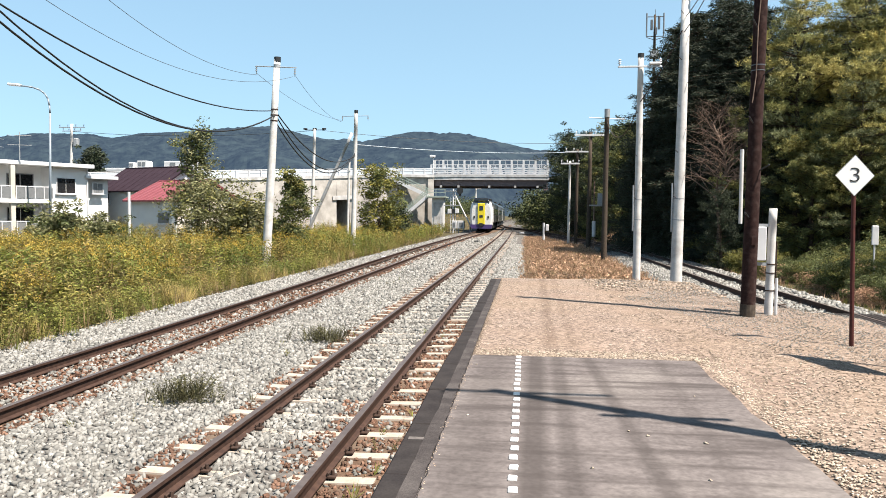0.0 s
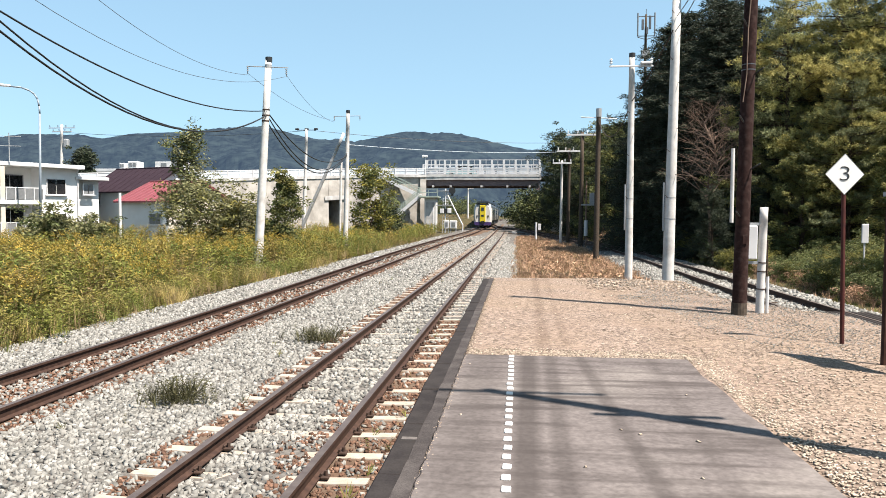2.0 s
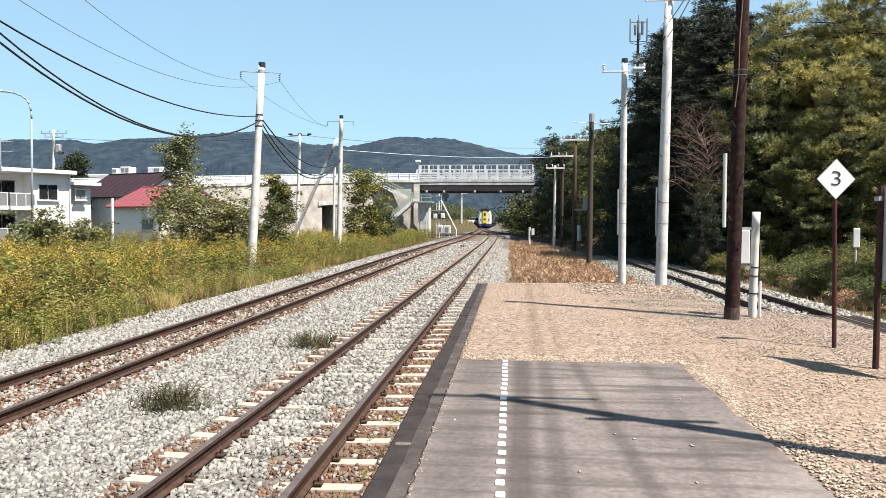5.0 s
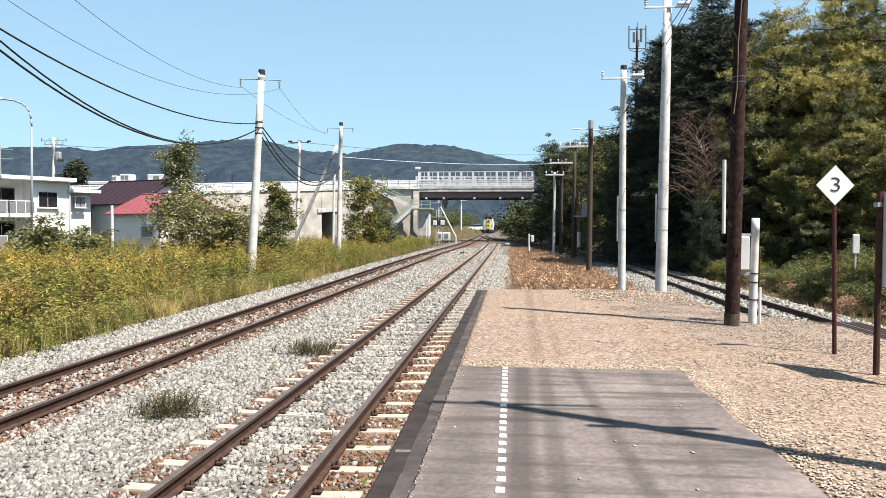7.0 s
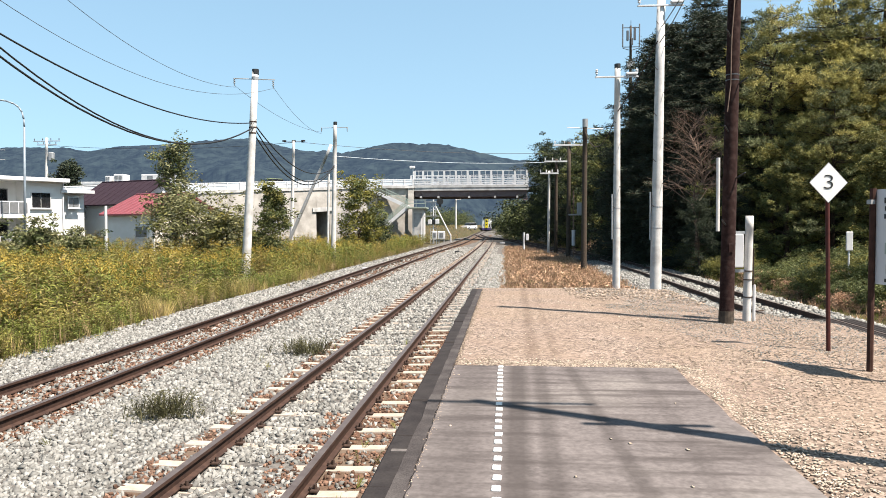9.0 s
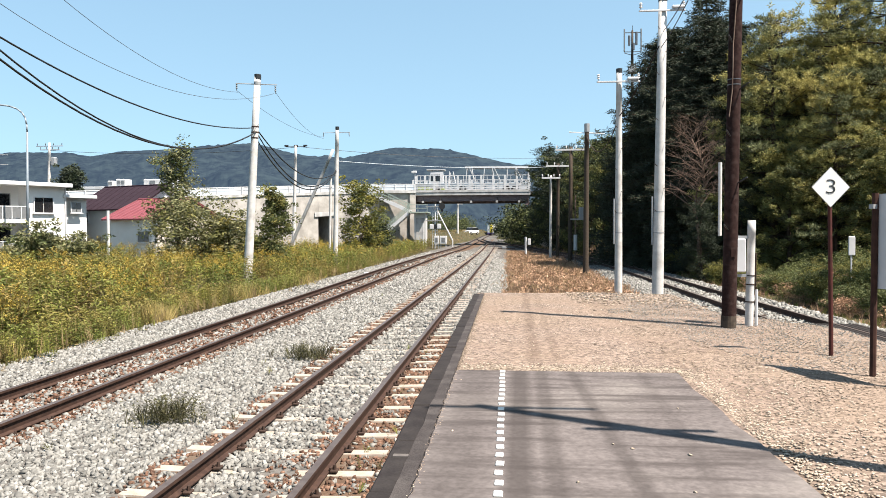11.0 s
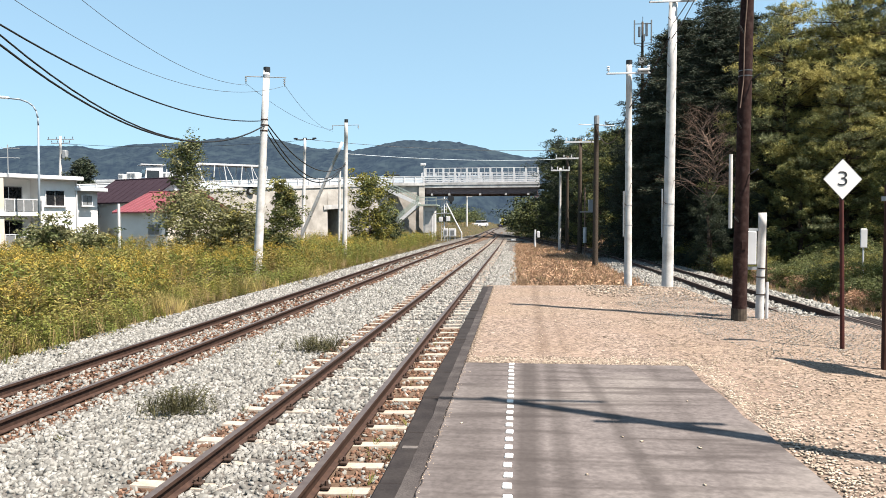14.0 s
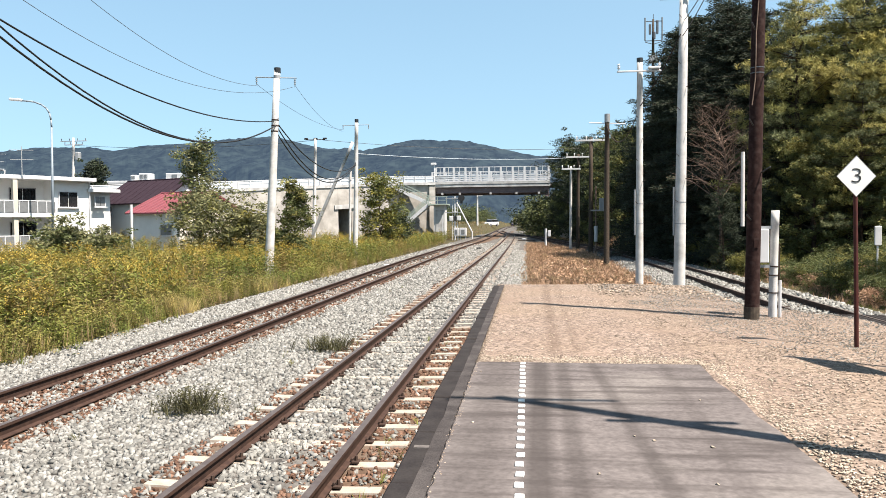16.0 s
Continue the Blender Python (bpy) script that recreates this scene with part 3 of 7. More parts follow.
def approach():
    ap = empty("road_ramp", Matrix.Identity(4), "cream concrete retaining wall carrying the road up to the bridge", "road ramp", kind="structure")
    strip("wall", 0.4, 1.6, 0.6, [(NEARSIDE, -8.2), (NEARSIDE + 0.4, -8.2), (NEARSIDE + 0.3, -0.1), (NEARSIDE, -0.1)], "bridge_concrete", ap)
    strip("wall", 1.6, 6.6, 1.2, [(NEARSIDE - 0.5, -8.2), (NEARSIDE - 0.1, -8.2), (NEARSIDE + 0.05, -0.1), (NEARSIDE - 0.5, -0.1)], "bridge_concrete", ap)
    strip("wall", 6.6, 14.8, 1.2, [(NEARSIDE, -8.2), (NEARSIDE + 0.4, -8.2), (NEARSIDE + 0.3, -0.1), (NEARSIDE, -0.1)], "bridge_concrete", ap)
    strip("wall", 17.3, 75, 2.0, [(NEARSIDE, -8.2), (NEARSIDE + 0.4, -8.2), (NEARSIDE + 0.3, -0.1), (NEARSIDE, -0.1)], "bridge_concrete", ap)
    strip("wall", 14.8, 17.3, 1.2, [(NEARSIDE, -2.9), (NEARSIDE + 0.4, -2.9), (NEARSIDE + 0.3, -0.1), (NEARSIDE, -0.1)], "bridge_concrete", ap)
    strip("wall", 0.4, 75, 2.0, [(FARSIDE, -8.2), (FARSIDE + 0.3, -8.2), (FARSIDE + 0.3, -0.1), (FARSIDE, -0.1)], "bridge_concrete", ap)
    strip("opening_wall", 14.6, 14.9, 0.2, [(-4, -8.2), (4.3, -8.2), (4.3, -2.8), (-4, -2.8)], "bridge_grey", ap)
    strip("opening_wall", 17.2, 17.5, 0.2, [(-4, -8.2), (4.3, -8.2), (4.3, -2.8), (-4, -2.8)], "bridge_grey", ap)
    strip("opening_roof", 14.6, 17.5, 0.8, [(-4, -2.9), (4.3, -2.9), (4.3, -2.6), (-4, -2.6)], "bridge_grey", ap)
    strip("lintel", 14.2, 17.9, 0.8, [(NEARSIDE + 0.4, -2.9), (NEARSIDE + 0.5, -2.9), (NEARSIDE + 0.5, -2.35), (NEARSIDE + 0.4, -2.35)], "bridge_grey", ap)
    strip("road_surface", 0.4, 300, 3.0, [(-4.3, -0.3), (4.3, -0.3), (4.3, 0.0), (-4.3, 0.0)], "asphalt", ap)
    strip("road_surface", -230, -16, 6.0, [(-4.3, -0.3), (4.3, -0.3), (4.3, 0.0), (-4.3, 0.0)], "asphalt", ap)
    strip("road_bank", -230, -19, 6.0, [(-4.2, -0.2), (4.2, -0.2), (9.0, -8), (-9.0, -8)], "soil", ap)
    strip("road_bank", 75, 300, 6.0, [(-4.2, -0.2), (4.2, -0.2), (6.0, -7), (-6.0, -7)], "soil", ap)
    for off in (NEARSIDE, FARSIDE):
        strip("coping", 0.4, 110, 2.0, [(off - 0.2, -0.12), (off + 0.42, -0.12), (off + 0.42, 0.22), (off - 0.2, 0.22)], "bridge_grey", ap)
        for z in (0.75, 1.08):
            strip("guard_rail", 0.4, 110, 2.0, [(off - 0.05, z - 0.05), (off + 0.05, z - 0.05), (off + 0.05, z + 0.05), (off - 0.05, z + 0.05)], "rail_white", ap)
        strip("wind_screen", 0.6, 110, 2.0, [(off - 0.02, 0.3), (off + 0.02, 0.3), (off + 0.02, 0.98), (off - 0.02, 0.98)], "screen", ap)
        for i in range(46):
            p, h = on_road(0.6 + 1.6 * i, off + 0.06, 0.62)
            boxed("guard_post", p, (0.11, 0.12, 0.95), "rail_white", ap, turn=Matrix.Rotation(radians(h), 3, "Z"))


bridge()
approach()


def stairs():
    """Steel stairs from the bridge down to the trackside, in two flights with a white pier."""
    st = empty("footbridge_stairs", Matrix.Identity(4), "pale green steel stairs leading up to the road bridge", "stairs")
    y0 = 97.6

    def flight(a, b, y):
        ax, az = a
        bx, bz = b
        d = Vector((bx - ax, 0, bz - az))
        turn = d.to_track_quat("X", "Z").to_matrix()
        mid = ((ax + bx) / 2, y, (az + bz) / 2)
        for dy in (-0.75, 0.75):
            boxed("stringer", (mid[0], y + dy, mid[2]), (d.length, 0.1, 0.42), "rail_white", st, turn=turn)
            for dz in (0.62, 1.0):
                boxed("handrail", (mid[0], y + dy, mid[2] + dz), (d.length, 0.07, 0.07), "stair_green", st, turn=turn)
            for i in range(9):
                f = (i + 0.5) / 9
                boxed("baluster", (ax + d.x * f, y + dy, az + d.z * f + 0.55), (0.05, 0.05, 0.95), "stair_green", st)
        n = max(4, int(abs(d.z) / 0.19))
        for i in range(n):
            f = (i + 0.5) / n
            boxed("tread", (ax + d.x * f, y, az + d.z * f), (abs(d.x) / n + 0.06, 1.5, 0.05), "stair_green", st)

    flight((-18.6, 7.35), (-12.9, 4.7), y0)
    flight((-12.9, 4.5), (-15.6, 2.2), y0 - 1.8)
    boxed("landing", (-11.6, y0 - 0.9, 4.55), (2.6, 3.6, 0.16), "stair_green", st)
    for x in (-12.8, -11.6, -10.4):
        boxed("baluster", (x, y0 - 2.65, 5.1), (0.06, 0.06, 1.0), "stair_green", st)
    for z in (5.1, 5.55):
        boxed("handrail", (-11.6, y0 - 2.65, z), (2.6, 0.07, 0.07), "stair_green", st)
    boxed("pier", (-11.4, y0 - 1.2, 2.0), (1.55, 1.6, 5.0), "roof_white", st, "white-painted stair pier", bevel=0.04)
    boxed("pier_door", (-11.4, y0 - 2.02, 2.4), (1.1, 0.05, 2.9), "bridge_grey", st)
    boxed("landing", (-19.6, 98.6, 7.38), (2.2, 2.6, 0.16), "stair_green", st)
    lamp = empty("road_lamp", pose(-12.6, 99.9, 7.6), "small white box lamp on a short post over the bridge", "lamp")
    rodded("post", (0, 0, 0), (0, 0, 2.5), 0.07, "rail_white", lamp)
    boxed("head", (-0.1, 0, 2.6), (0.75, 0.4, 0.3), "rail_white", lamp, bevel=0.05)


stairs()


# ---- poles and lines ----
def tapered_pole(name, foot, top, r0, r1, key, label, category="pole", group="", seg=16):
    foot, top = Vector(foot), Vector(top)
    ob = empty(name, Matrix.Translation(foot), label, category, group)
    bm = bmesh.new()
    d = top - foot
    n = 8
    for i in range(n):
        rod(bm, d * (i / n), d * ((i + 1) / n), r0 + (r1 - r0) * i / n, r0 + (r1 - r0) * (i + 1) / n, seg, caps=i == n - 1)
    bmesh.ops.remove_doubles(bm, verts=bm.verts, dist=0.001)
    part("shaft", bm, key, ob, shade=True)
    return ob, d


def steps_on(ob, d, r0, r1, z0, pitch=0.45, key="iron"):
    h = z0
    k = 0
    while h < d.z - 0.6:
        f = h / d.z
        c = d * f
        r = r0 + (r1 - r0) * f
        side = 1 if k % 2 else -1
        rodded("step_bolt", c + Vector((side * r * 0.6, -r * 0.7, 0)), c + Vector((side * (r + 0.05), -r - 0.1, 0.07)), 0.010, key, ob, seg=6)
        h += pitch
        k += 1


def band(ob, d, r0, r1, z, key="galvanised", high=0.05):
    f = z / d.z
    r = r0 + (r1 - r0) * f + 0.006
    rodded("band", d * f - Vector((0, 0, high / 2)), d * f + Vector((0, 0, high / 2)), r, key, ob, seg=16)


def insulator(ob, p, high=0.22, key="rail_white", r=0.06):
    bm = bmesh.new()
    p = Vector(p)
    rod(bm, p, p + Vector((0, 0, high)), 0.018, seg=6)
    for k in range(3):
        z = high * (0.35 + 0.25 * k)
        rod(bm, p + Vector((0, 0, z)), p + Vector((0, 0, z + high * 0.14)), r, r * 0.55, seg=10)
    part("insulator", bm, key, ob)


def crossarm(ob, c, half, key="galvanised", thick=0.075, pins=2, ins="rail_white", down=False):
    boxed("crossarm", c, (2 * half, thick, thick), key, ob, bevel=0.008)
    for i in range(pins):
        x = -half * 0.92 + (2 * half * 0.92) * i / max(1, pins - 1)
        insulator(ob, (c[0] + x, c[1], c[2] + (-0.32 if down else thick / 2)), 0.24, ins)


def line(name, a, b, sag, r, key, label, n=28):
    """A wire that hangs from a to b."""
    a, b = Vector(a), Vector(b)
    pts = [a.lerp(b, i / n) - Vector((0, 0, sag * 4 * (i / n) * (1 - i / n))) for i in range(n + 1)]
    k = 6
    verts, faces = [], []
    for i, p in enumerate(pts):
        d = (pts[min(i + 1, n)] - pts[max(i - 1, 0)]).normalized()
        u = d.cross(Vector((0, 0, 1))).normalized()
        v = u.cross(d)
        verts += [p + (u * math.cos(q) + v * math.sin(q)) * r for q in (2 * math.pi * j / k for j in range(k))]
    for i in range(n):
        faces += [(i * k + j, i * k + (j + 1) % k, (i + 1) * k + (j + 1) % k, (i + 1) * k + j) for j in range(k)]
    ob = mesh_object(name, verts, faces, key, shade=True)
    return tagged(ob, label, "wire" if r < 0.012 else "cable")


def gp(x, y):
    return ground_z(x, y)


def left_poles():
    # the leaning pole in the weeds
    a, d = tapered_pole("utility_pole", (-11.62, 32, gp(-11.6, 32)), (-11.06, 32, 9.05), 0.205, 0.14, "concrete_pole", "leaning pale concrete utility pole standing among the weeds", group="line-side poles")
    rodded("cap", d - Vector((0, 0, 0.2)), d + Vector((0, 0, 0.02)), 0.15, "black", a)
    band(a, d, 0.205, 0.14, d.z - 0.38, "galvanised", 0.14)
    rodded("crossarm", (d.x - 0.98, 0, d.z - 0.36), (d.x + 0.88, 0, d.z - 0.46), 0.022, "galvanised", a)
    for x, z in ((-0.97, -0.70), (0.80, -0.86)):
        insulator(a, (d.x + x, 0, d.z + z), 0.36, "glass_grey", 0.055)
    for z in (6.75, 6.5, 6.25):
        band(a, d, 0.205, 0.14, z - a.location.z, "iron", 0.06)
    b, d = tapered_pole("utility_pole", (-11.42, 48, gp(-11.4, 48)), (-11.22, 48, 9.0), 0.17, 0.12, "concrete_pole", "pale concrete utility pole with a dark cap beside a bush", group="line-side poles")
    rodded("cap", d - Vector((0, 0, 0.2)), d + Vector((0, 0, 0.02)), 0.128, "black", b)
    rodded("crossarm", (d.x - 0.92, 0, d.z - 0.38), (d.x + 0.8, 0, d.z - 0.36), 0.02, "galvanised", b)
    for x in (-0.92, 0.8):
        insulator(b, (d.x + x, 0, d.z - 0.66), 0.32, "glass_grey", 0.05)
    for dx, h in ((-0.6, 6.0), (-0.25, 7.6)):
        rodded("side_post", (dx, 0.9, 0), (dx + 0.12, 0.9, h), 0.085, "concrete_pole", b)
    # a raking strut and a further pole behind
    s, d = tapered_pole("strut_pole", (-19.3, 62.5, gp(-19.3, 62.5)), (-14.8, 61.8, 9.1), 0.15, 0.125, "bridge_grey", "pale grey strut pole leaning against the line", group="line-side poles")
    g, d = tapered_pole("utility_pole", (-21.1, 71, gp(-21, 71)), (-20.75, 71, 10.55), 0.19, 0.13, "concrete_pole", "concrete utility pole with three dark insulators", group="line-side poles")
    rodded("crossarm", (d.x - 0.95, 0, d.z - 0.1), (d.x + 0.95, 0, d.z - 0.1), 0.035, "iron", g)
    for x in (-0.95, 0.0, 0.95):
        boxed("switch", (d.x + x, 0, d.z), (0.38, 0.2, 0.16), "black", g, bevel=0.03)
    h, d = tapered_pole("utility_pole", (-49.2, 75, 0.6), (-48.9, 75, 11.7), 0.2, 0.14, "concrete_pole", "concrete utility pole behind the apartment block", group="line-side poles")
    for z, w in ((-0.35, 1.5), (-0.75, 1.1)):
        crossarm(h, (d.x, 0, d.z + z), w, "galvanised", 0.09, 4, "iron")
    boxed("transformer", (d.x + 0.5, 0, d.z - 2.0), (0.5, 0.5, 0.9), "galvanised", h, bevel=0.08)
    # a pole out of view to which the black cables run
    n, d = tapered_pole("utility_pole", (-12.7, 9.0, gp(-12.7, 9)), (-12.6, 9.0, 12.3), 0.2, 0.14, "concrete_pole", "concrete utility pole beside the weeds", group="line-side poles")
    rodded("crossarm", (-1.4, 0, d.z - 0.75), (0.9, 0, d.z - 0.6), 0.03, "galvanised", n)
    line("cable", (-11.2, 32, 6.71), (-12.6, 9, 8.8), 1.5, 0.024, "cable", "thick black cable sagging between poles")
    line("cable", (-11.12, 32, 6.54), (-12.6, 9, 10.2), 3.1, 0.028, "cable", "thick black cable sagging between poles")
    line("cable", (-11.12, 32, 6.54), (-12.6, 9, 10.8), 3.3, 0.024, "cable", "thick black cable sagging between poles")
    line("overhead_wire", (-11.97, 32, 8.3), (-12.0, 9, 11.6), 1.8, 0.0085, "wire", "thin grey overhead wire between poles")
    line("overhead_wire", (-10.34, 32, 8.2), (-14.0, 9, 11.4), 2.6, 0.0085, "wire", "thin grey overhead wire between poles")
    line("overhead_wire", (-12.05, 32, 8.4), (-12.15, 48, 8.35), 0.4, 0.0085, "wire", "thin grey overhead wire between poles")
    line("overhead_wire", (-10.28, 32, 8.3), (-12.15, 48, 8.25), 0.4, 0.0085, "wire", "thin grey overhead wire between poles")
    line("cable", (-11.2, 32, 6.75), (-11.28, 48, 6.05), 1.2, 0.03, "cable", "black cable sagging between poles")
    line("cable", (-11.2, 32, 6.6), (-11.28, 48, 6.2), 1.75, 0.03, "cable", "black cable sagging between poles")
    line("cable", (-11.2, 32, 6.3), (-11.28, 48, 6.1), 1.75, 0.03, "cable", "black cable sagging between poles")
    line("overhead_wire", (-20.0, 71, 10.4), (8, 84, 10.4), 0.5, 0.022, "cable", "thin dark wire across the line")
    line("overhead_wire", (-11.22, 48, 6.75), (6.5, 76, 8.75), 0.35, 0.022, "screen", "pale insulated wire across the line")
    line("overhead_wire", (-48.9, 75, 10.9), (-20.75, 71, 10.4), 0.5, 0.022, "cable", "thin dark wire over the houses")


left_poles()


def right_poles():
    rng = random.Random(5)
    # two tall white concrete poles beyond the platform's end
    for foot, top, r0, r1, lab in (((3.92, 26.5, -0.3), (3.93, 26.5, 7.75), 0.14, 0.098, "white concrete pole with a dark cap and crossarm"),
                                   ((4.98, 25.0, -0.3), (5.12, 25.0, 9.75), 0.195, 0.135, "tall white concrete pole with step bolts and a crossarm")):
        ob, d = tapered_pole("utility_pole", foot, top, r0, r1, "concrete_pole", lab, group="platform-end poles")
        rodded("cap", d - Vector((0, 0, 0.12)), d + Vector((0, 0, 0.03)), r1 + 0.012, "black", ob)
        crossarm(ob, (d.x - 0.05, -0.15, d.z - 0.45), 0.75, "rail_white", 0.055, 2)
        boxed("switch_gear", (d.x + 0.45, -0.2, d.z - 0.36), (0.4, 0.15, 0.1), "rail_white", ob, bevel=0.03)
        steps_on(ob, d, r0, r1, 3.0, 0.75)
        for z in (2.3, 3.0):
            band(ob, d, r0, r1, z, "galvanised", 0.03)
        f = d * (2.65 / d.z)
        rodded("conduit", f + Vector((-r0 - 0.03, -0.05, -0.75)), f + Vector((-r0 - 0.03, -0.05, 0.85)), 0.03, "galvanised", ob)
    line("cable", (3.93, 26.4, 6.1), (4.98, 24.85, 8.15), 0.12, 0.018, "iron", "dark cable tied between two white poles")
    line("cable", (5.05, 24.85, 8.1), (5.2, 21, 8.9), 0.1, 0.016, "wire", "thin slanting stay wire on the white pole")
    line("cable", (5.1, 24.85, 8.6), (4.9, 17, 9.2), 0.2, 0.016, "wire", "thin slanting stay wire on the white pole")
    line("cable", (3.93, 26.5, 6.1), (4.02, 38, 6.9), 1.0, 0.018, "iron", "dark cable sagging between poles")
    # brown timber pole on the platform
    ob, d = tapered_pole("timber_pole", (2.96, 10.15, 0.72), (3.06, 10.15, 6.9), 0.095, 0.078, "wood_pole", "dark brown creosoted timber pole standing on the platform")
    steps_on(ob, d, 0.095, 0.078, 1.35, 0.62, "black")
    rodded("base_patch", (0, 0, -0.02), (0, 0, 0.2), 0.099, "wood_grey", ob, seg=16)
    for z in (3.28, 3.35):
        band(ob, d, 0.092, 0.075, z, "wire", 0.012)
    rodded("conduit", (-0.135, -0.05, 1.27), (-0.135, -0.05, 2.25), 0.024, "concrete_pole", ob, "pale plastic conduit")
    pts = [(-0.04, -0.108, 2.85), (0.0, -0.105, 3.2), (0.01, -0.10, 3.8), (0.05, -0.10, 4.4), (0.04, -0.098, 5.2), (0.08, -0.095, 6.0)]
    bm = bmesh.new()
    for p, q in zip(pts, pts[1:]):
        rod(bm, p, q, 0.008, seg=6)
    part("earth_wire", bm, "bark_pale", ob, "thin pale earth wire")
    boxed("number_plate", (0.03, -0.098, 1.05), (0.06, 0.01, 0.12), "wood_pole", ob)
    # white stub post with a box
    ob, d = tapered_pole("stub_post", (3.32, 10.45, 0.70), (3.35, 10.45, 2.2), 0.055, 0.053, "concrete_pole", "short white concrete post with a meter box beside the timber pole", "post")
    boxed("meter_box", (-0.14, -0.04, 1.02), (0.13, 0.12, 0.46), "rail_white", ob, bevel=0.012)
    boxed("bracket", (-0.08, 0.0, 1.27), (0.16, 0.05, 0.04), "galvanised", ob)
    boxed("bracket", (-0.08, 0.0, 0.74), (0.16, 0.05, 0.04), "galvanised", ob)
    for z in (0.38, 0.62, 0.74):
        band(ob, d, 0.055, 0.053, z, "iron", 0.015)
    rodded("conduit", (0.095, -0.01, 0.0), (0.095, -0.01, 0.55), 0.02, "rail_white", ob)
    rodded("conduit", (0.08, -0.02, 0.55), (0.08, -0.02, 1.05), 0.009, "iron", ob)
    # far poles along the side track
    for x, y, top, r, key, arm, lab in ((3.98, 38, 7.5, 0.15, "wood_grey", 0.0, "weathered grey timber pole in dead grass"),
                                       (4.45, 53, 8.05, 0.16, "wood_grey", 1.1, "weathered timber pole with a white crossarm"),
                                       (4.1, 61, 7.6, 0.15, "wood_grey", 1.0, "weathered timber pole with a crossarm"),
                                       (3.48, 60.5, 6.6, 0.12, "concrete_pole", 0.75, "slim pale post with a white crossarm")):
        ob, d = tapered_pole("utility_pole", (x, y, -0.3), (x + 0.05, y, top), r, r * 0.75, key, lab, group="side-track poles", seg=10)
        if arm:
            crossarm(ob, (d.x, -0.12, d.z - 0.22), arm, "rail_white", 0.12, 4)
        else:
            rodded("cap", d - Vector((0, 0, 0.4)), d + Vector((0, 0, 0.02)), 0.14, "galvanised", ob)
            rodded("crossarm", (d.x - 0.9, 0, d.z - 0.4), (d.x + 0.9, 0, d.z - 0.5), 0.025, "rail_white", ob)
        if arm == 1.1:
            rodded("marker", (0.35, -0.2, 0), (0.35, -0.2, 4.9), 0.05, "bark_pale", ob)
            rodded("sleeve", (0.35, -0.2, 1.0), (0.35, -0.2, 2.1), 0.13, "rail_white", ob)
            boxed("box", (0.75, -0.2, 3.6), (0.3, 0.3, 0.9), "galvanised", ob)
            boxed("bracket", (0.5, -0.2, 3.2), (1.0, 0.1, 0.1), "galvanised", ob)
    line("cable", (4.0, 38, 6.9), (4.5, 53, 7.6), 0.7, 0.018, "iron", "dark cable sagging between poles")
    line("overhead_wire", (4.6, 53, 7.85), (4.15, 61, 7.4), 0.2, 0.014, "wire", "thin grey overhead wire between poles")
    # mast with aerials behind the trees
    ob, d = tapered_pole("aerial_mast", (12.4, 75, -0.2), (12.4, 75, 22.0), 0.3, 0.10, "wood_grey", "grey steel mast with panel aerials above the trees", "mast", seg=10)
    for x in (-0.78, 0.86):
        boxed("aerial", (x, 0, 21.25), (0.13, 0.16, 2.25), "glass_grey", ob, bevel=0.03)
        rodded("aerial_stay", (x, 0, 20.0), (0.0, 0, 19.75), 0.035, "wire", ob, seg=6)
    for x, z, h in ((-0.32, 21.2, 1.0), (0.38, 21.4, 1.3), (0.1, 20.6, 0.7)):
        boxed("radio_unit", (x, -0.1, z), (0.22, 0.2, h), "wire", ob, bevel=0.03)
    for z in (20.1, 22.0):
        boxed("aerial_frame", (0.04, 0, z), (1.7, 0.07, 0.07), "wire", ob)
    rodded("finial", (0.02, 0, 22.1), (0.02, 0, 22.7), 0.03, "wire", ob, seg=6)
    boxed("platform_ring", (0, 0, 18.3), (0.75, 0.7, 0.7), "galvanised", ob)
    # pole beside the camera whose shadow lies over the asphalt
    ob, d = tapered_pole("timber_pole", (3.22, 3.50, 0.7), (3.18, 3.5, 7.42), 0.09, 0.06, "wood_pole", "dark timber pole with two crossarms beside the platform")
    boxed("crossarm", (0.0, 0, 4.65), (0.8, 0.05, 0.05), "wood_pole", ob)
    boxed("crossarm", (0.12, 0, 6.6), (1.2, 0.05, 0.045), "wood_pole", ob)


right_poles()


# ---- trees and weeds ----
def leaf_cloud(rng, centres, radii, per, size, flat=0.6, droop=0.0):
    """Small bent leaves scattered in clumps; returns vertices and triangles."""
    n = len(centres) * per
    c = np.repeat(np.asarray(centres), per, 0)
    r = np.repeat(np.asarray(radii), per)
    d = rng.normal(size=(n, 3))
    d /= np.linalg.norm(d, axis=1, keepdims=True)
    p = c + d * (r * rng.uniform(0.25, 1.0, n) ** 0.6)[:, None] * np.array([1, 1, flat])
    a = rng.normal(size=(n, 3))
    a[:, 2] = a[:, 2] * 0.5 - droop
    a /= np.linalg.norm(a, axis=1, keepdims=True)
    b = np.cross(a, rng.normal(size=(n, 3)))
    b /= np.linalg.norm(b, axis=1, keepdims=True)
    up = np.cross(a, b)
    s = (size * rng.uniform(0.6, 1.35, n))[:, None]
    v = np.stack([p - a * s, p + b * s * 0.42 + up * s * 0.12, p + a * s, p - b * s * 0.42 + up * s * 0.12], 1).reshape(-1, 3)
    i = np.arange(n)[:, None] * 4
    t = np.concatenate([i + [0, 1, 2], i + [0, 2, 3]], 1).reshape(-1, 3)
    return v, t


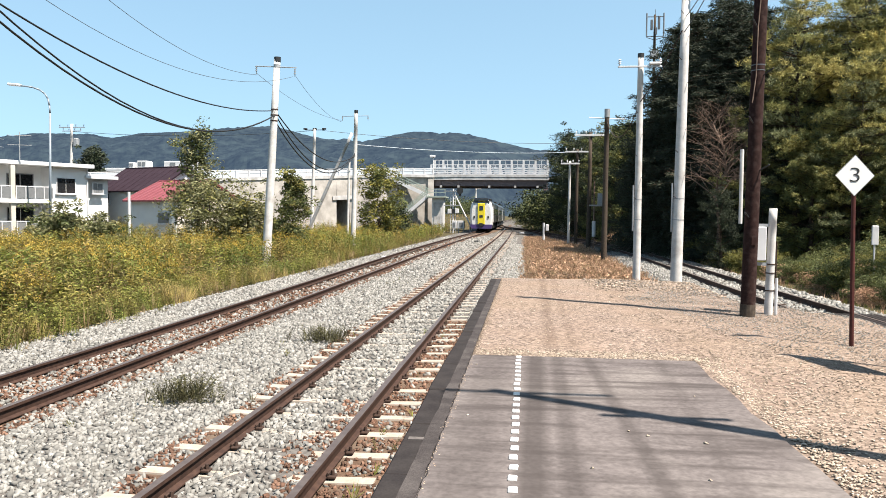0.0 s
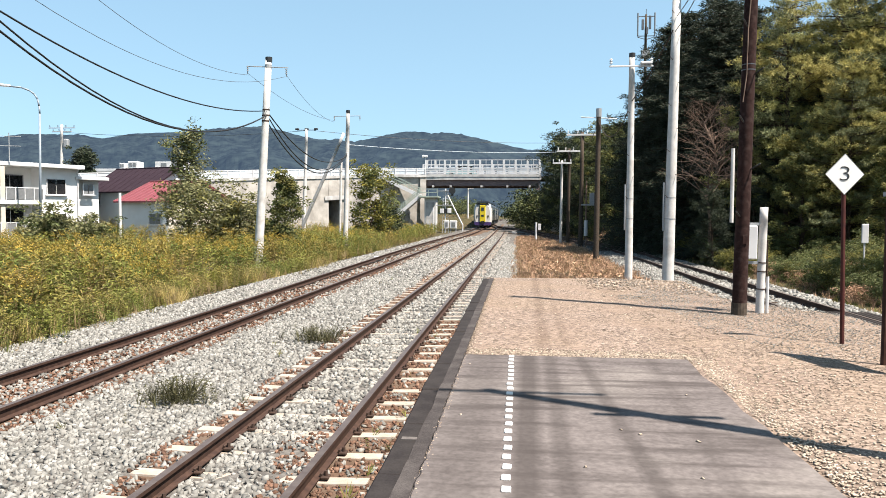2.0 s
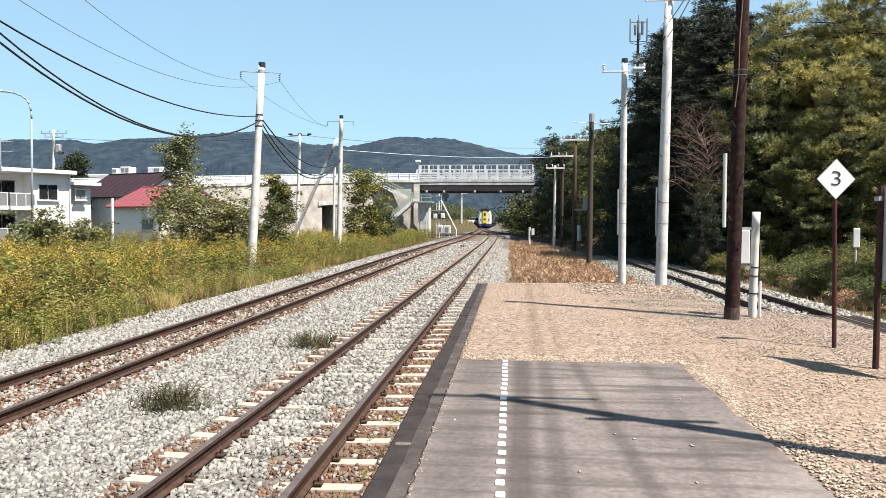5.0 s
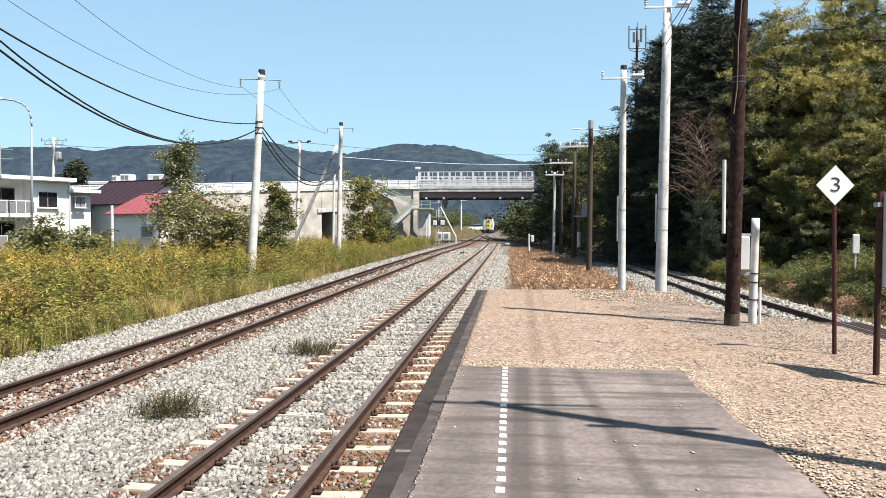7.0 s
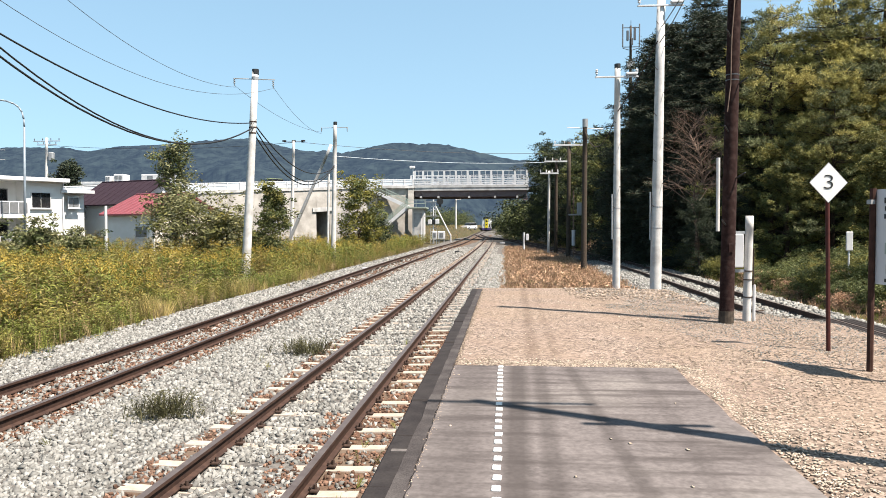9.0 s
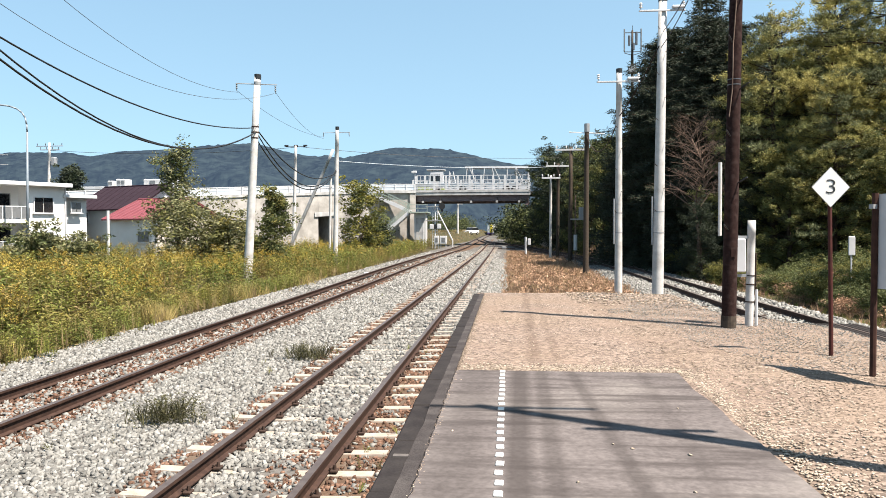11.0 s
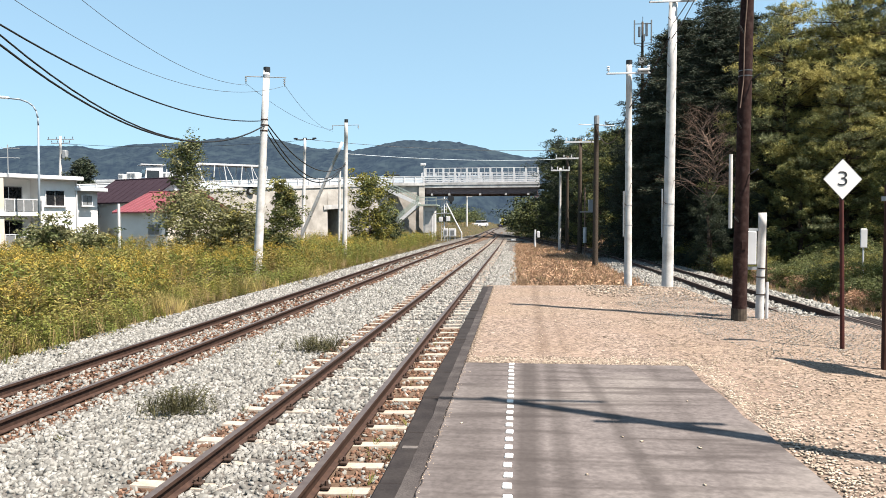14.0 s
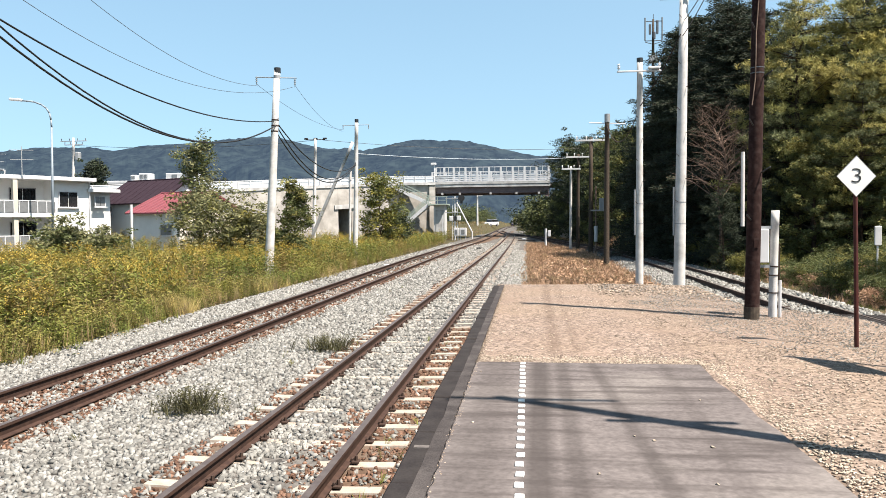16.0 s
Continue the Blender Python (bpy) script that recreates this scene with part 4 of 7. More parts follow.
def limbs(rng, height, spread, count, r0, start=0.25, lean=0.0, up=0.45, taper=0.0, forks=2):
    """A tapered trunk with limbs that fork; returns a bmesh and the limb ends."""
    bm = bmesh.new()
    ends = []
    pts = [Vector((0, 0, -0.25))]
    for i in range(1, 8):
        pts.append(Vector((rng.normal() * 0.05 * i + lean * i / 7, rng.normal() * 0.05 * i, height * 0.86 * i / 7)))
    for i in range(7):
        rod(bm, pts[i], pts[i + 1], r0 * (1 - 0.12 * i), r0 * (1 - 0.12 * (i + 1)), 8, caps=False)
    for k in range(count):
        f = start + (0.95 - start) * (k + 0.5) / count
        q = f * 7
        i = min(int(q), 6)
        base = pts[i].lerp(pts[i + 1], q - i)
        ang = k * 2.4 + rng.uniform(-0.5, 0.5)
        reach = spread * (0.55 + 0.45 * math.sin(math.pi * min(1, 0.25 + f * 0.75))) * rng.uniform(0.7, 1.1) * (1 - taper * f)
        tip = base + Vector((math.cos(ang) * reach, math.sin(ang) * reach, reach * up * rng.uniform(0.5, 1.5)))
        mid = base.lerp(tip, 0.5) + Vector((0, 0, reach * 0.08))
        r = r0 * 0.4 * (1.1 - f)
        rod(bm, base, mid, r, r * 0.65, 6, caps=False)
        rod(bm, mid, tip, r * 0.65, r * 0.2, 6, caps=False)
        ends += [mid, tip, mid.lerp(tip, 0.5)]
        for j in range(forks):
            side = mid.lerp(tip, rng.uniform(0.1, 0.7)) + Vector(rng.normal(size=3)) * reach * 0.3
            rod(bm, mid, side, r * 0.4, r * 0.12, 5, caps=False)
            ends.append(side)
    ends += [pts[-1], pts[-2], pts[-1].lerp(pts[-2], 0.5)]
    return bm, ends


def broadleaf(name, seed, height, spread, count, leaf_key, per, size, label, trunk_r=0.14, start=0.25, bark="bark", clump=0.75, up=0.45, extra=None, category="tree", taper=0.0, forks=2):
    rng = np.random.default_rng(seed)
    ob = empty(name, Matrix.Identity(4), label, category)
    bm, ends = limbs(rng, height, spread, count, trunk_r, start, up=up, taper=taper, forks=forks)
    part("trunk", bm, bark, ob)
    keys = [leaf_key] + ([extra] if extra else [])
    cs = np.array([tuple(e) for e in ends])
    cs = np.concatenate([cs, cs + rng.normal(size=cs.shape) * clump * 0.8])
    v, t = leaf_cloud(rng, cs, clump * rng.uniform(0.5, 1.25, len(cs)), per, size)
    idx = None
    if extra:
        which = (np.repeat(rng.uniform(size=len(cs)), per) > 0.62).astype(np.int32)
        idx = np.repeat(which, 2)
    fast_mesh("crown", v, t, keys, idx, ob)
    return ob


def needles(rng, centres, length, per, width, lift=0.35, flat=0.7):
    """Tufts of needles: thin blades that spread outward and upward from each centre."""
    c = np.repeat(np.asarray(centres, float), per, 0)
    n = len(c)
    d = rng.normal(size=(n, 3)) * np.array([1, 1, flat])
    d /= np.linalg.norm(d, axis=1, keepdims=True)
    d[:, 2] += lift
    d *= (length * rng.uniform(0.55, 1.25, n))[:, None]
    w = np.cross(d, rng.normal(size=(n, 3)))
    w *= width / (np.linalg.norm(w, axis=1, keepdims=True) + 1e-9)
    c = c + rng.normal(size=(n, 3)) * length * 0.36
    v = np.stack([c - w * 0.5, c + w * 0.5, c + d], 1).reshape(-1, 3)
    return v, np.arange(3 * n).reshape(-1, 3)


def pine(name, seed, height, spread, label, keys=("pine_olive", "pine_dark"), start=0.2, per=22, length=0.16, width=0.028, pitch=0.55, up=0.14):
    """A tall pine: whorls of boughs that carry flat pads of needle tufts, with gaps between them."""
    rng = np.random.default_rng(seed)
    ob = empty(name, Matrix.Identity(4), label, "tree")
    bm = bmesh.new()
    lean = rng.normal(size=2) * 0.25
    axis = lambda f: Vector((lean[0] * f * f, lean[1] * f * f, height * f))
    for k in range(6):
        rod(bm, axis(k / 6) - Vector((0, 0, 0.3 if k == 0 else 0)), axis((k + 1) / 6), 0.2 * (1 - 0.15 * k), 0.2 * (1 - 0.15 * (k + 1)), 8, caps=False)
    cs, which = [], []
    levels = int(height * (1 - start) / pitch)
    for k in range(levels):
        f = start + (1 - start) * (k + 0.4) / levels
        base = axis(f)
        full = spread * min(1.0, 2.4 * (1 - f) + 0.22) * rng.uniform(0.8, 1.15)
        for j in range(5):
            a = 2 * math.pi * (j + rng.uniform(-0.3, 0.3)) / 5 + k * 1.1
            reach = full * rng.uniform(0.6, 1.15)
            tip = base + Vector((math.cos(a) * reach, math.sin(a) * reach, reach * up * rng.uniform(-0.6, 2.0) + 0.1))
            rod(bm, base, tip, 0.035, 0.008, 5, caps=False)
            side = Vector((-math.sin(a), math.cos(a), 0))
            tone = rng.uniform()
            pads = max(2, int(reach / 0.55))
            for q in range(pads):
                g = 0.3 + 0.7 * (q + rng.uniform(0.2, 0.9)) / pads
                c = base.lerp(tip, g) + side * rng.normal() * reach * 0.22 + Vector((0, 0, 0.06))
                rod(bm, base.lerp(tip, max(0.1, g - 0.25)), c, 0.012, 0.005, 4, caps=False)
                m = 7
                o = rng.normal(size=(m, 3)) * np.array([0.23, 0.23, 0.09])
                cs.append(np.array(c) + o)
                which += [0 if tone + rng.normal() * 0.15 > 0.38 else 1] * m
    top = np.array(axis(1.0))
    cs.append(top + rng.normal(size=(8, 3)) * np.array([0.15, 0.15, 0.3]))
    which += [0] * 8
    part("trunk", bm, "bark", ob)
    v, t = needles(rng, np.concatenate(cs), length, per, width)
    fast_mesh("crown", v, t, list(keys), np.repeat(np.asarray(which), per), ob)
    return ob


def conifer(name, seed, height, spread, label, key="needle", start=0.05, per=14, length=0.22, width=0.042):
    """A dense fir with drooping boughs fringed by needles."""
    rng = np.random.default_rng(seed)
    ob = empty(name, Matrix.Identity(4), label, "tree")
    bm = bmesh.new()
    rod(bm, (0, 0, -0.3), (0, 0, height * 0.98), 0.2, 0.02, 8)
    cs = []
    levels = int(height / 0.42)
    for k in range(levels):
        f = start + (1 - start) * k / levels
        z = height * f
        reach0 = spread * (1 - f ** 2.4) ** 0.75 * rng.uniform(0.75, 1.12) + 0.15
        n = 6
        for j in range(n):
            a = 2 * math.pi * (j + rng.uniform(-0.3, 0.3)) / n + k * 0.9
            reach = reach0 * rng.uniform(0.72, 1.18)
            tip = Vector((math.cos(a) * reach, math.sin(a) * reach, z - reach * 0.18 + 0.1))
            rod(bm, (0, 0, z), tip, 0.03, 0.008, 4, caps=False)
            side = np.array([-math.sin(a), math.cos(a), 0])
            m = max(3, int(reach / 0.3))
            for q in range(m):
                g = (q + 0.8) / m
                c = np.array(Vector((0, 0, z)).lerp(tip, g))
                wide = 0.45 * (1.1 - 0.75 * g) * min(1.0, reach)
                cs += [c, c + side * wide * rng.uniform(0.5, 1.2), c - side * wide * rng.uniform(0.5, 1.2)]
    part("trunk", bm, "bark", ob)
    v, t = needles(rng, np.asarray(cs), length, per, width, lift=-0.05, flat=0.45)
    fast_mesh("crown", v, t, [key], None, ob)
    return ob


def stand(ob, x, y, turn, size=1.0, z=None):
    return copy_thing(ob, pose(x, y, gp(x, y) - 0.05 if z is None else z, 0, 0, turn) @ Matrix.Scale(size, 4))


def place(ob, x, y, turn=0.0, size=1.0, z=None):
    ob.matrix_basis = pose(x, y, gp(x, y) - 0.05 if z is None else z, 0, 0, turn) @ Matrix.Scale(size, 4)
    return ob


def right_woods():
    rng = random.Random(11)
    g = "woods beside the side track"
    oaks = [broadleaf("tree", 21, 12.5, 3.4, 22, "leaf_olive", 110, 0.088, "tall broadleaved tree with olive green leaves", 0.2, 0.12, clump=0.62, extra="leaf_green"),
            broadleaf("tree", 22, 11.5, 3.3, 22, "leaf_green", 110, 0.092, "tall dense broadleaved tree in full leaf", 0.2, 0.10, clump=0.62, extra="leaf_dark")]
    firs = [conifer("fir_tree", 31, 13.0, 3.7, "dark dense fir tree beside the track"),
            conifer("fir_tree", 32, 12.0, 3.3, "dark green fir tree with drooping boughs")]
    pines = [pine("pine_tree", 33, 13.0, 3.5, "tall pine with olive-green needles in sunlit tufts", length=0.19, width=0.036),
             pine("pine_tree", 34, 12.4, 3.2, "tall open-crowned pine with yellowish green tufts", ("pine_yellow", "pine_olive"), 0.25, pitch=0.62, length=0.19, width=0.036)]
    oaks.append(broadleaf("tree", 24, 13.0, 3.6, 30, "needle", 100, 0.076, "tall dense tree with very dark green foliage", 0.2, 0.06, clump=0.66, extra="leaf_dark", up=0.3, taper=0.5))
    for o in oaks + firs + pines:
        o["group"] = g
    spots = [  # kind, x, y, size
        (firs[0], 10.9, 42.0, 1.10), (firs[1], 9.3, 48.0, 1.22), (firs[0], 9.9, 45.0, 1.13), (firs[1], 11.9, 43.0, 1.2), (firs[0], 10.6, 49.0, 1.2), (firs[0], 9.7, 52.5, 0.86), (firs[1], 12.8, 50.0, 1.2), (firs[0], 12.4, 40.8, 1.04), (firs[0], 12.0, 46.0, 1.28), (oaks[2], 8.9, 34.8, 0.34), (oaks[2], 10.6, 34.9, 0.34),
        (oaks[2], 11.4, 44.0, 1.16), (oaks[2], 10.2, 50.0, 1.1), (oaks[2], 13.6, 42.5, 1.0), (oaks[2], 13.2, 47.5, 1.2), (oaks[2], 8.6, 55.5, 0.78), (oaks[2], 15.4, 40.0, 1.02), (oaks[2], 18.4, 39.6, 1.08), (oaks[2], 6.4, 89.0, 1.0),
        (pines[0], 12.9, 37.0, 0.96), (pines[1], 15.0, 36.2, 1.06), (pines[0], 17.2, 35.6, 1.10), (pines[1], 19.6, 36.5, 1.08), (pines[0], 22.4, 35.0, 1.12), (pines[1], 17.4, 33.6, 0.78), (pines[0], 14.2, 33.4, 0.66), (pines[0], 20.6, 32.5, 0.8),
        (oaks[0], 12.4, 33.8, 0.52), (oaks[0], 15.6, 31.4, 0.55), (oaks[1], 18.6, 31.0, 0.6), (firs[1], 17.0, 41.0, 1.05), (firs[0], 21.5, 41.0, 1.1),
        (oaks[1], 8.9, 59.5, 0.95), (oaks[0], 8.3, 66.0, 0.93), (oaks[1], 8.0, 72.0, 0.98), (oaks[2], 7.3, 77.0, 0.98), (oaks[2], 6.9, 83.0, 1.06), (oaks[0], 9.6, 76.0, 0.98), (oaks[1], 6.2, 86.0, 1.08),
        (oaks[2], 5.4, 91.5, 1.14), (oaks[1], 7.4, 92.0, 1.15), (oaks[1], 11.5, 66.0, 1.05), (firs[0], 11.0, 58.0, 1.0), (oaks[0], 10.5, 88.0, 1.1), (oaks[1], 13.5, 78.0, 1.1),
        (pines[0], 27.0, 33.0, 1.1), (firs[1], 26.0, 41.0, 1.1), (oaks[1], 16.5, 52.0, 1.1), (firs[0], 20.0, 47.0, 1.2),
        # the last two trees stand out of view, added to shade the bank
        (oaks[1], 22.0, 56.0, 1.15), (firs[1], 15.2, 44.0, 1.15), (pines[0], 15.8, 21.0, 0.9), (oaks[1], 17.0, 16.0, 0.9)]
    used = set()
    for ob, x, y, s in spots:
        turn = rng.uniform(0, 360)
        if ob.name in used:
            stand(ob, x, y, turn, s / ob.scale.x)
        else:
            used.add(ob.name)
            place(ob, x, y, turn, s)
    # a half-bare tree with pinkish twigs
    bare = broadleaf("bare_tree", 41, 9.0, 2.0, 70, "bark", 1, 0.03, "half-bare tree with pale dry twigs", 0.11, 0.42, "bark_pale", 0.6, up=0.5, forks=6)
    place(bare, 9.2, 36.2, 40, 1.04)
    # undergrowth along the bank
    gs = "undergrowth along the side track"
    shrubs = [broadleaf("shrub", 51, 1.9, 1.3, 12, "leaf_olive", 56, 0.05, "leafy green shrub on the track bank", 0.04, 0.05, clump=0.42, extra="leaf_yellow", category="shrub"),
              broadleaf("shrub", 52, 1.6, 1.2, 12, "leaf_green", 50, 0.055, "low dark green shrub on the track bank", 0.04, 0.05, clump=0.4, category="shrub"),
              broadleaf("shrub", 53, 1.1, 0.9, 10, "dead_grass", 40, 0.05, "rusty brown withered shrub on the track bank", 0.03, 0.05, clump=0.32, category="shrub")]
    shrubs.append(broadleaf("bush", 54, 1.7, 1.25, 10, "leaf_green", 38, 0.056, "dark green bush far along the line", 0.04, 0.05, clump=0.42, extra="leaf_dark", category="shrub"))
    place(shrubs[3], 3.4, 126, 0, 1.0)
    for o in shrubs:
        o["group"] = gs
    used = set()
    for k in range(64):
        y = 15 + 75 * (k / 64) ** 1.25
        x = along(SIDE, y) + rng.uniform(3.4, 4.2) + (k % 3) * 0.95 + 1.6 * smooth(-y, -46, -16)
        ob = rng.choice([shrubs[0], shrubs[0], shrubs[1], shrubs[1], shrubs[1], shrubs[2]]) if k > 2 else shrubs[k]
        turn, s = rng.uniform(0, 360), rng.uniform(0.75, 1.3) * (0.72 + 0.28 * smooth(y, 26, 55))
        if ob.name in used:
            stand(ob, x, y, turn, s)
        else:
            used.add(ob.name)
            place(ob, x, y, turn, s)
    for x, y, s in ((9.4, 33.4, 0.7), (10.4, 32.6, 0.75), (9.2, 36.0, 0.7), (13.0, 26.6, 0.8), (14.2, 26.0, 0.85), (8.9, 41.0, 0.9), (11.7, 28.6, 0.62), (12.9, 28.9, 0.7), (13.8, 29.4, 0.72), (12.2, 30.2, 0.65)):
        stand(shrubs[0], x, y, rng.uniform(0, 360), s)
    for k in range(26):
        y = 17.5 + 20 * (k / 26)
        x = along(SIDE, y) + 2.75 + 0.9 * rng.random()
        stand(shrubs[(2, 1, 2, 0, 1)[k % 5]], x, y, rng.uniform(0, 360), rng.uniform(0.5, 0.8))
    # dark bushes where the tracks meet
    for ob, x, y, s in ((shrubs[3], 3.0, 112, 2.6), (shrubs[3], 4.2, 108, 3.6), (shrubs[3], 2.2, 122, 2.4), (shrubs[3], 6.5, 116, 4.2), (shrubs[3], 3.6, 130, 3.2), 
                        (shrubs[3], 3.8, 175, 3.2), (shrubs[3], 3.4, 101, 2.8), (shrubs[3], 5.6, 99, 3.4), (shrubs[3], 4.0, 119, 3.0), (shrubs[3], 7.2, 106, 4.6)):
        stand(ob, x, y, rng.uniform(0, 360), s)
    for x, y, s in ((-11.5, 170, 1.7), (-13.8, 175, 2.3), (-15.8, 168, 2.4), (-11, 190, 2.1), (-18, 180, 1.6), (-0.6, 170, 1.8), (-0.2, 178, 2.2), (0.9, 160, 1.6), (2.4, 165, 1.9), (0.6, 128, 1.6), (1.4, 117, 1.4), (-12.6, 160, 1.5)):
        stand(shrubs[3], x, y, rng.uniform(0, 360), s)
    # woods beyond the bridge
    for x, y, s in ((-11.5, 210, 0.9), (-15, 230, 1.2), (-19, 205, 1.3), (-25, 240, 2.4), (-33, 220, 2.4), (-12.8, 262, 1.1), (4, 330, 2.4), (6, 300, 3.6), (-16, 330, 1.8), (-22, 320, 2.2), (4, 240, 3.0), (-13, 222, 0.8), (-16.5, 215, 1.2), (-22, 226, 1.9), (-28.5, 232, 2.3)):
        stand(shrubs[3], x, y, rng.uniform(0, 360), s)


def left_trees():
    t = broadleaf("young_tree", 61, 8.7, 2.2, 30, "leaf_pale", 26, 0.095, "slender young tree with thin grey-green foliage", 0.09, 0.18, clump=0.5, up=0.3, extra="leaf_green", taper=0.75)
    place(t, -19.5, 42, 20)
    t = broadleaf("bush_tree", 62, 4.2, 2.3, 20, "leaf_pale", 26, 0.10, "broad leafy bush below a young tree", 0.07, 0.05, clump=0.6, extra="leaf_olive", category="bush")
    place(t, -18.1, 41, 70)
    t = broadleaf("bush_tree", 66, 3.4, 1.8, 16, "leaf_pale", 40, 0.10, "leafy bush at the foot of a young tree", 0.07, 0.05, clump=0.55, extra="leaf_olive", category="bush")
    place(t, -16.3, 41.5, 10)
    t = broadleaf("young_tree", 63, 5.6, 1.35, 24, "leaf_green", 36, 0.085, "narrow dark green young tree beside a concrete pole", 0.06, 0.06, clump=0.4, up=0.5, extra="leaf_olive", taper=0.75)
    place(t, -13.2, 40, 0)
    t = broadleaf("bush_tree", 64, 7.2, 1.9, 26, "leaf_yellow", 34, 0.11, "bushy tree with yellowing leaves below the bridge ramp", 0.08, 0.05, clump=0.55, extra="leaf_green", category="bush")
    place(t, -12.0, 60, 0)
    t = broadleaf("bush_tree", 67, 4.0, 1.8, 18, "leaf_dark", 46, 0.11, "dark bush under the bridge ramp", 0.08, 0.05, clump=0.6, extra="leaf_green", category="bush")
    place(t, -11.4, 63, 0, 0.8)
    b = broadleaf("garden_bush", 65, 2.3, 1.7, 16, "leaf_pale", 34, 0.13, "large-leaved green bush in front of the apartment block", 0.06, 0.1, clump=0.5, extra="leaf_green", category="bush")
    place(b, -25.6, 38, 0, 0.88)
    stand(b, -23.6, 38.6, 130, 0.8)
    stand(b, -27.4, 39.5, 230, 0.66)
    c = broadleaf("garden_conifer", 68, 10.4, 2.4, 30, "needle", 60, 0.13, "dark clipped conifer behind the apartment block", 0.12, 0.05, clump=0.7, extra="leaf_dark", up=0.2, taper=0.6)
    place(c, -47.2, 76, 0, 1.0)


right_woods()
left_trees()


# ---- weeds in one sheet ----
def blade(verts, tris, idx, p, d, width, key, bend=0.0):
    p, d = np.array(p, float), np.array(d, float)
    side = np.cross(d, [0.3, 0.2, 1.0])
    side = side / (np.linalg.norm(side) + 1e-9) * width
    k = len(verts)
    mid = p + d * 0.5 + np.array([0, 0, bend])
    verts += [p - side * 0.3, mid - side * 0.5, p + d, mid + side * 0.5]
    tris += [(k, k + 1, k + 2), (k, k + 2, k + 3)]
    idx += [key, key]


def goldenrod(seed, flowers=True, dry=0.34):
    """A leafy stalk one metre high, with arching yellow plumes at the top where it flowers."""
    rng = np.random.default_rng(seed)
    v, t, ix = [], [], []
    bow = rng.normal(size=2) * 0.05
    at = lambda z: np.array([bow[0] * z * z, bow[1] * z * z, z])
    for a in (0.0, 1.57):
        blade(v, t, ix, (0, 0, 0), at(1.0), 0.011, 2)
    for k in range(20):
        z = 0.12 + 0.78 * k / 20
        a = k * 2.4 + rng.uniform(-0.4, 0.4)
        r = rng.uniform(0.09, 0.18) * (1.2 - 0.5 * z)
        blade(v, t, ix, at(z), (math.cos(a) * r, math.sin(a) * r, rng.uniform(-0.06, 0.08)), 0.042, 2 if z < dry and rng.uniform() < 0.6 else 0, 0.015)
    if flowers:
        for k in range(6):
            a = k * 1.05 + rng.uniform(-0.3, 0.3)
            r = rng.uniform(0.06, 0.14)
            z = rng.uniform(0.84, 0.97)
            for q in range(4):
                g = (q + 0.5) / 4
                c = at(z) + np.array([math.cos(a) * r * g, math.sin(a) * r * g, 0.07 * math.sin(g * 2.6)])
                b = rng.uniform(0, 6.28)
                blade(v, t, ix, c, (math.cos(b) * 0.03, math.sin(b) * 0.03, 0.022), 0.019 * (1.3 - 0.6 * g), 1, 0.008)
    return np.array(v), np.array(t), np.array(ix)


def tuft(seed, n=9, spread=0.16, key=0, wide=0.014):
    rng = np.random.default_rng(seed)
    v, t, ix = [], [], []
    for k in range(n):
        a = rng.uniform(0, 6.28)
        r = rng.uniform(0.2, 1.0) * spread
        blade(v, t, ix, (rng.normal() * 0.04, rng.normal() * 0.04, 0), (math.cos(a) * r, math.sin(a) * r, rng.uniform(0.5, 1.0)), wide * rng.uniform(0.7, 1.4), key, 0.05)
    return np.array(v), np.array(t), np.array(ix)


def scatter(name, kinds, places, sizes, mats, label, category, rng, tilt=0.12, pick=None):
    """Many small plants or stones in one object."""
    vs, ts, xs = [], [], []
    count = 0
    places, sizes = np.asarray(places, float), np.asarray(sizes, float)
    which = rng.integers(0, len(kinds), len(places)) if pick is None else np.asarray(pick)
    for k, (v, t, ix) in enumerate(kinds):
        m = which == k
        n = int(m.sum())
        if not n:
            continue
        a = rng.uniform(0, 2 * math.pi, n)
        c, s = np.cos(a)[:, None], np.sin(a)[:, None]
        q = v[None] * sizes[m][:, None, None]
        x, y, z = q[..., 0] * c - q[..., 1] * s, q[..., 0] * s + q[..., 1] * c, q[..., 2]
        lean = rng.normal(size=(n, 2)) * tilt
        x, y = x + lean[:, :1] * z, y + lean[:, 1:] * z
        w = np.stack([x, y, z], -1) + places[m][:, None, :]
        vs.append(w.reshape(-1, 3))
        ts.append((t[None] + (np.arange(n) * len(v))[:, None, None] + count).reshape(-1, 3))
        xs.append(np.tile(ix, n))
        count += n * len(v)
    ob = fast_mesh(name, np.concatenate(vs), np.concatenate(ts), mats, np.concatenate(xs))
    return tagged(ob, label, category, kind="stuff")


def weed_edge(y):
    return -8.9 - 0.35 * math.sin(y * 0.37) - 0.012 * max(0, y - 20) - 0.25 * noise.noise((y * 0.8, 0, 9))


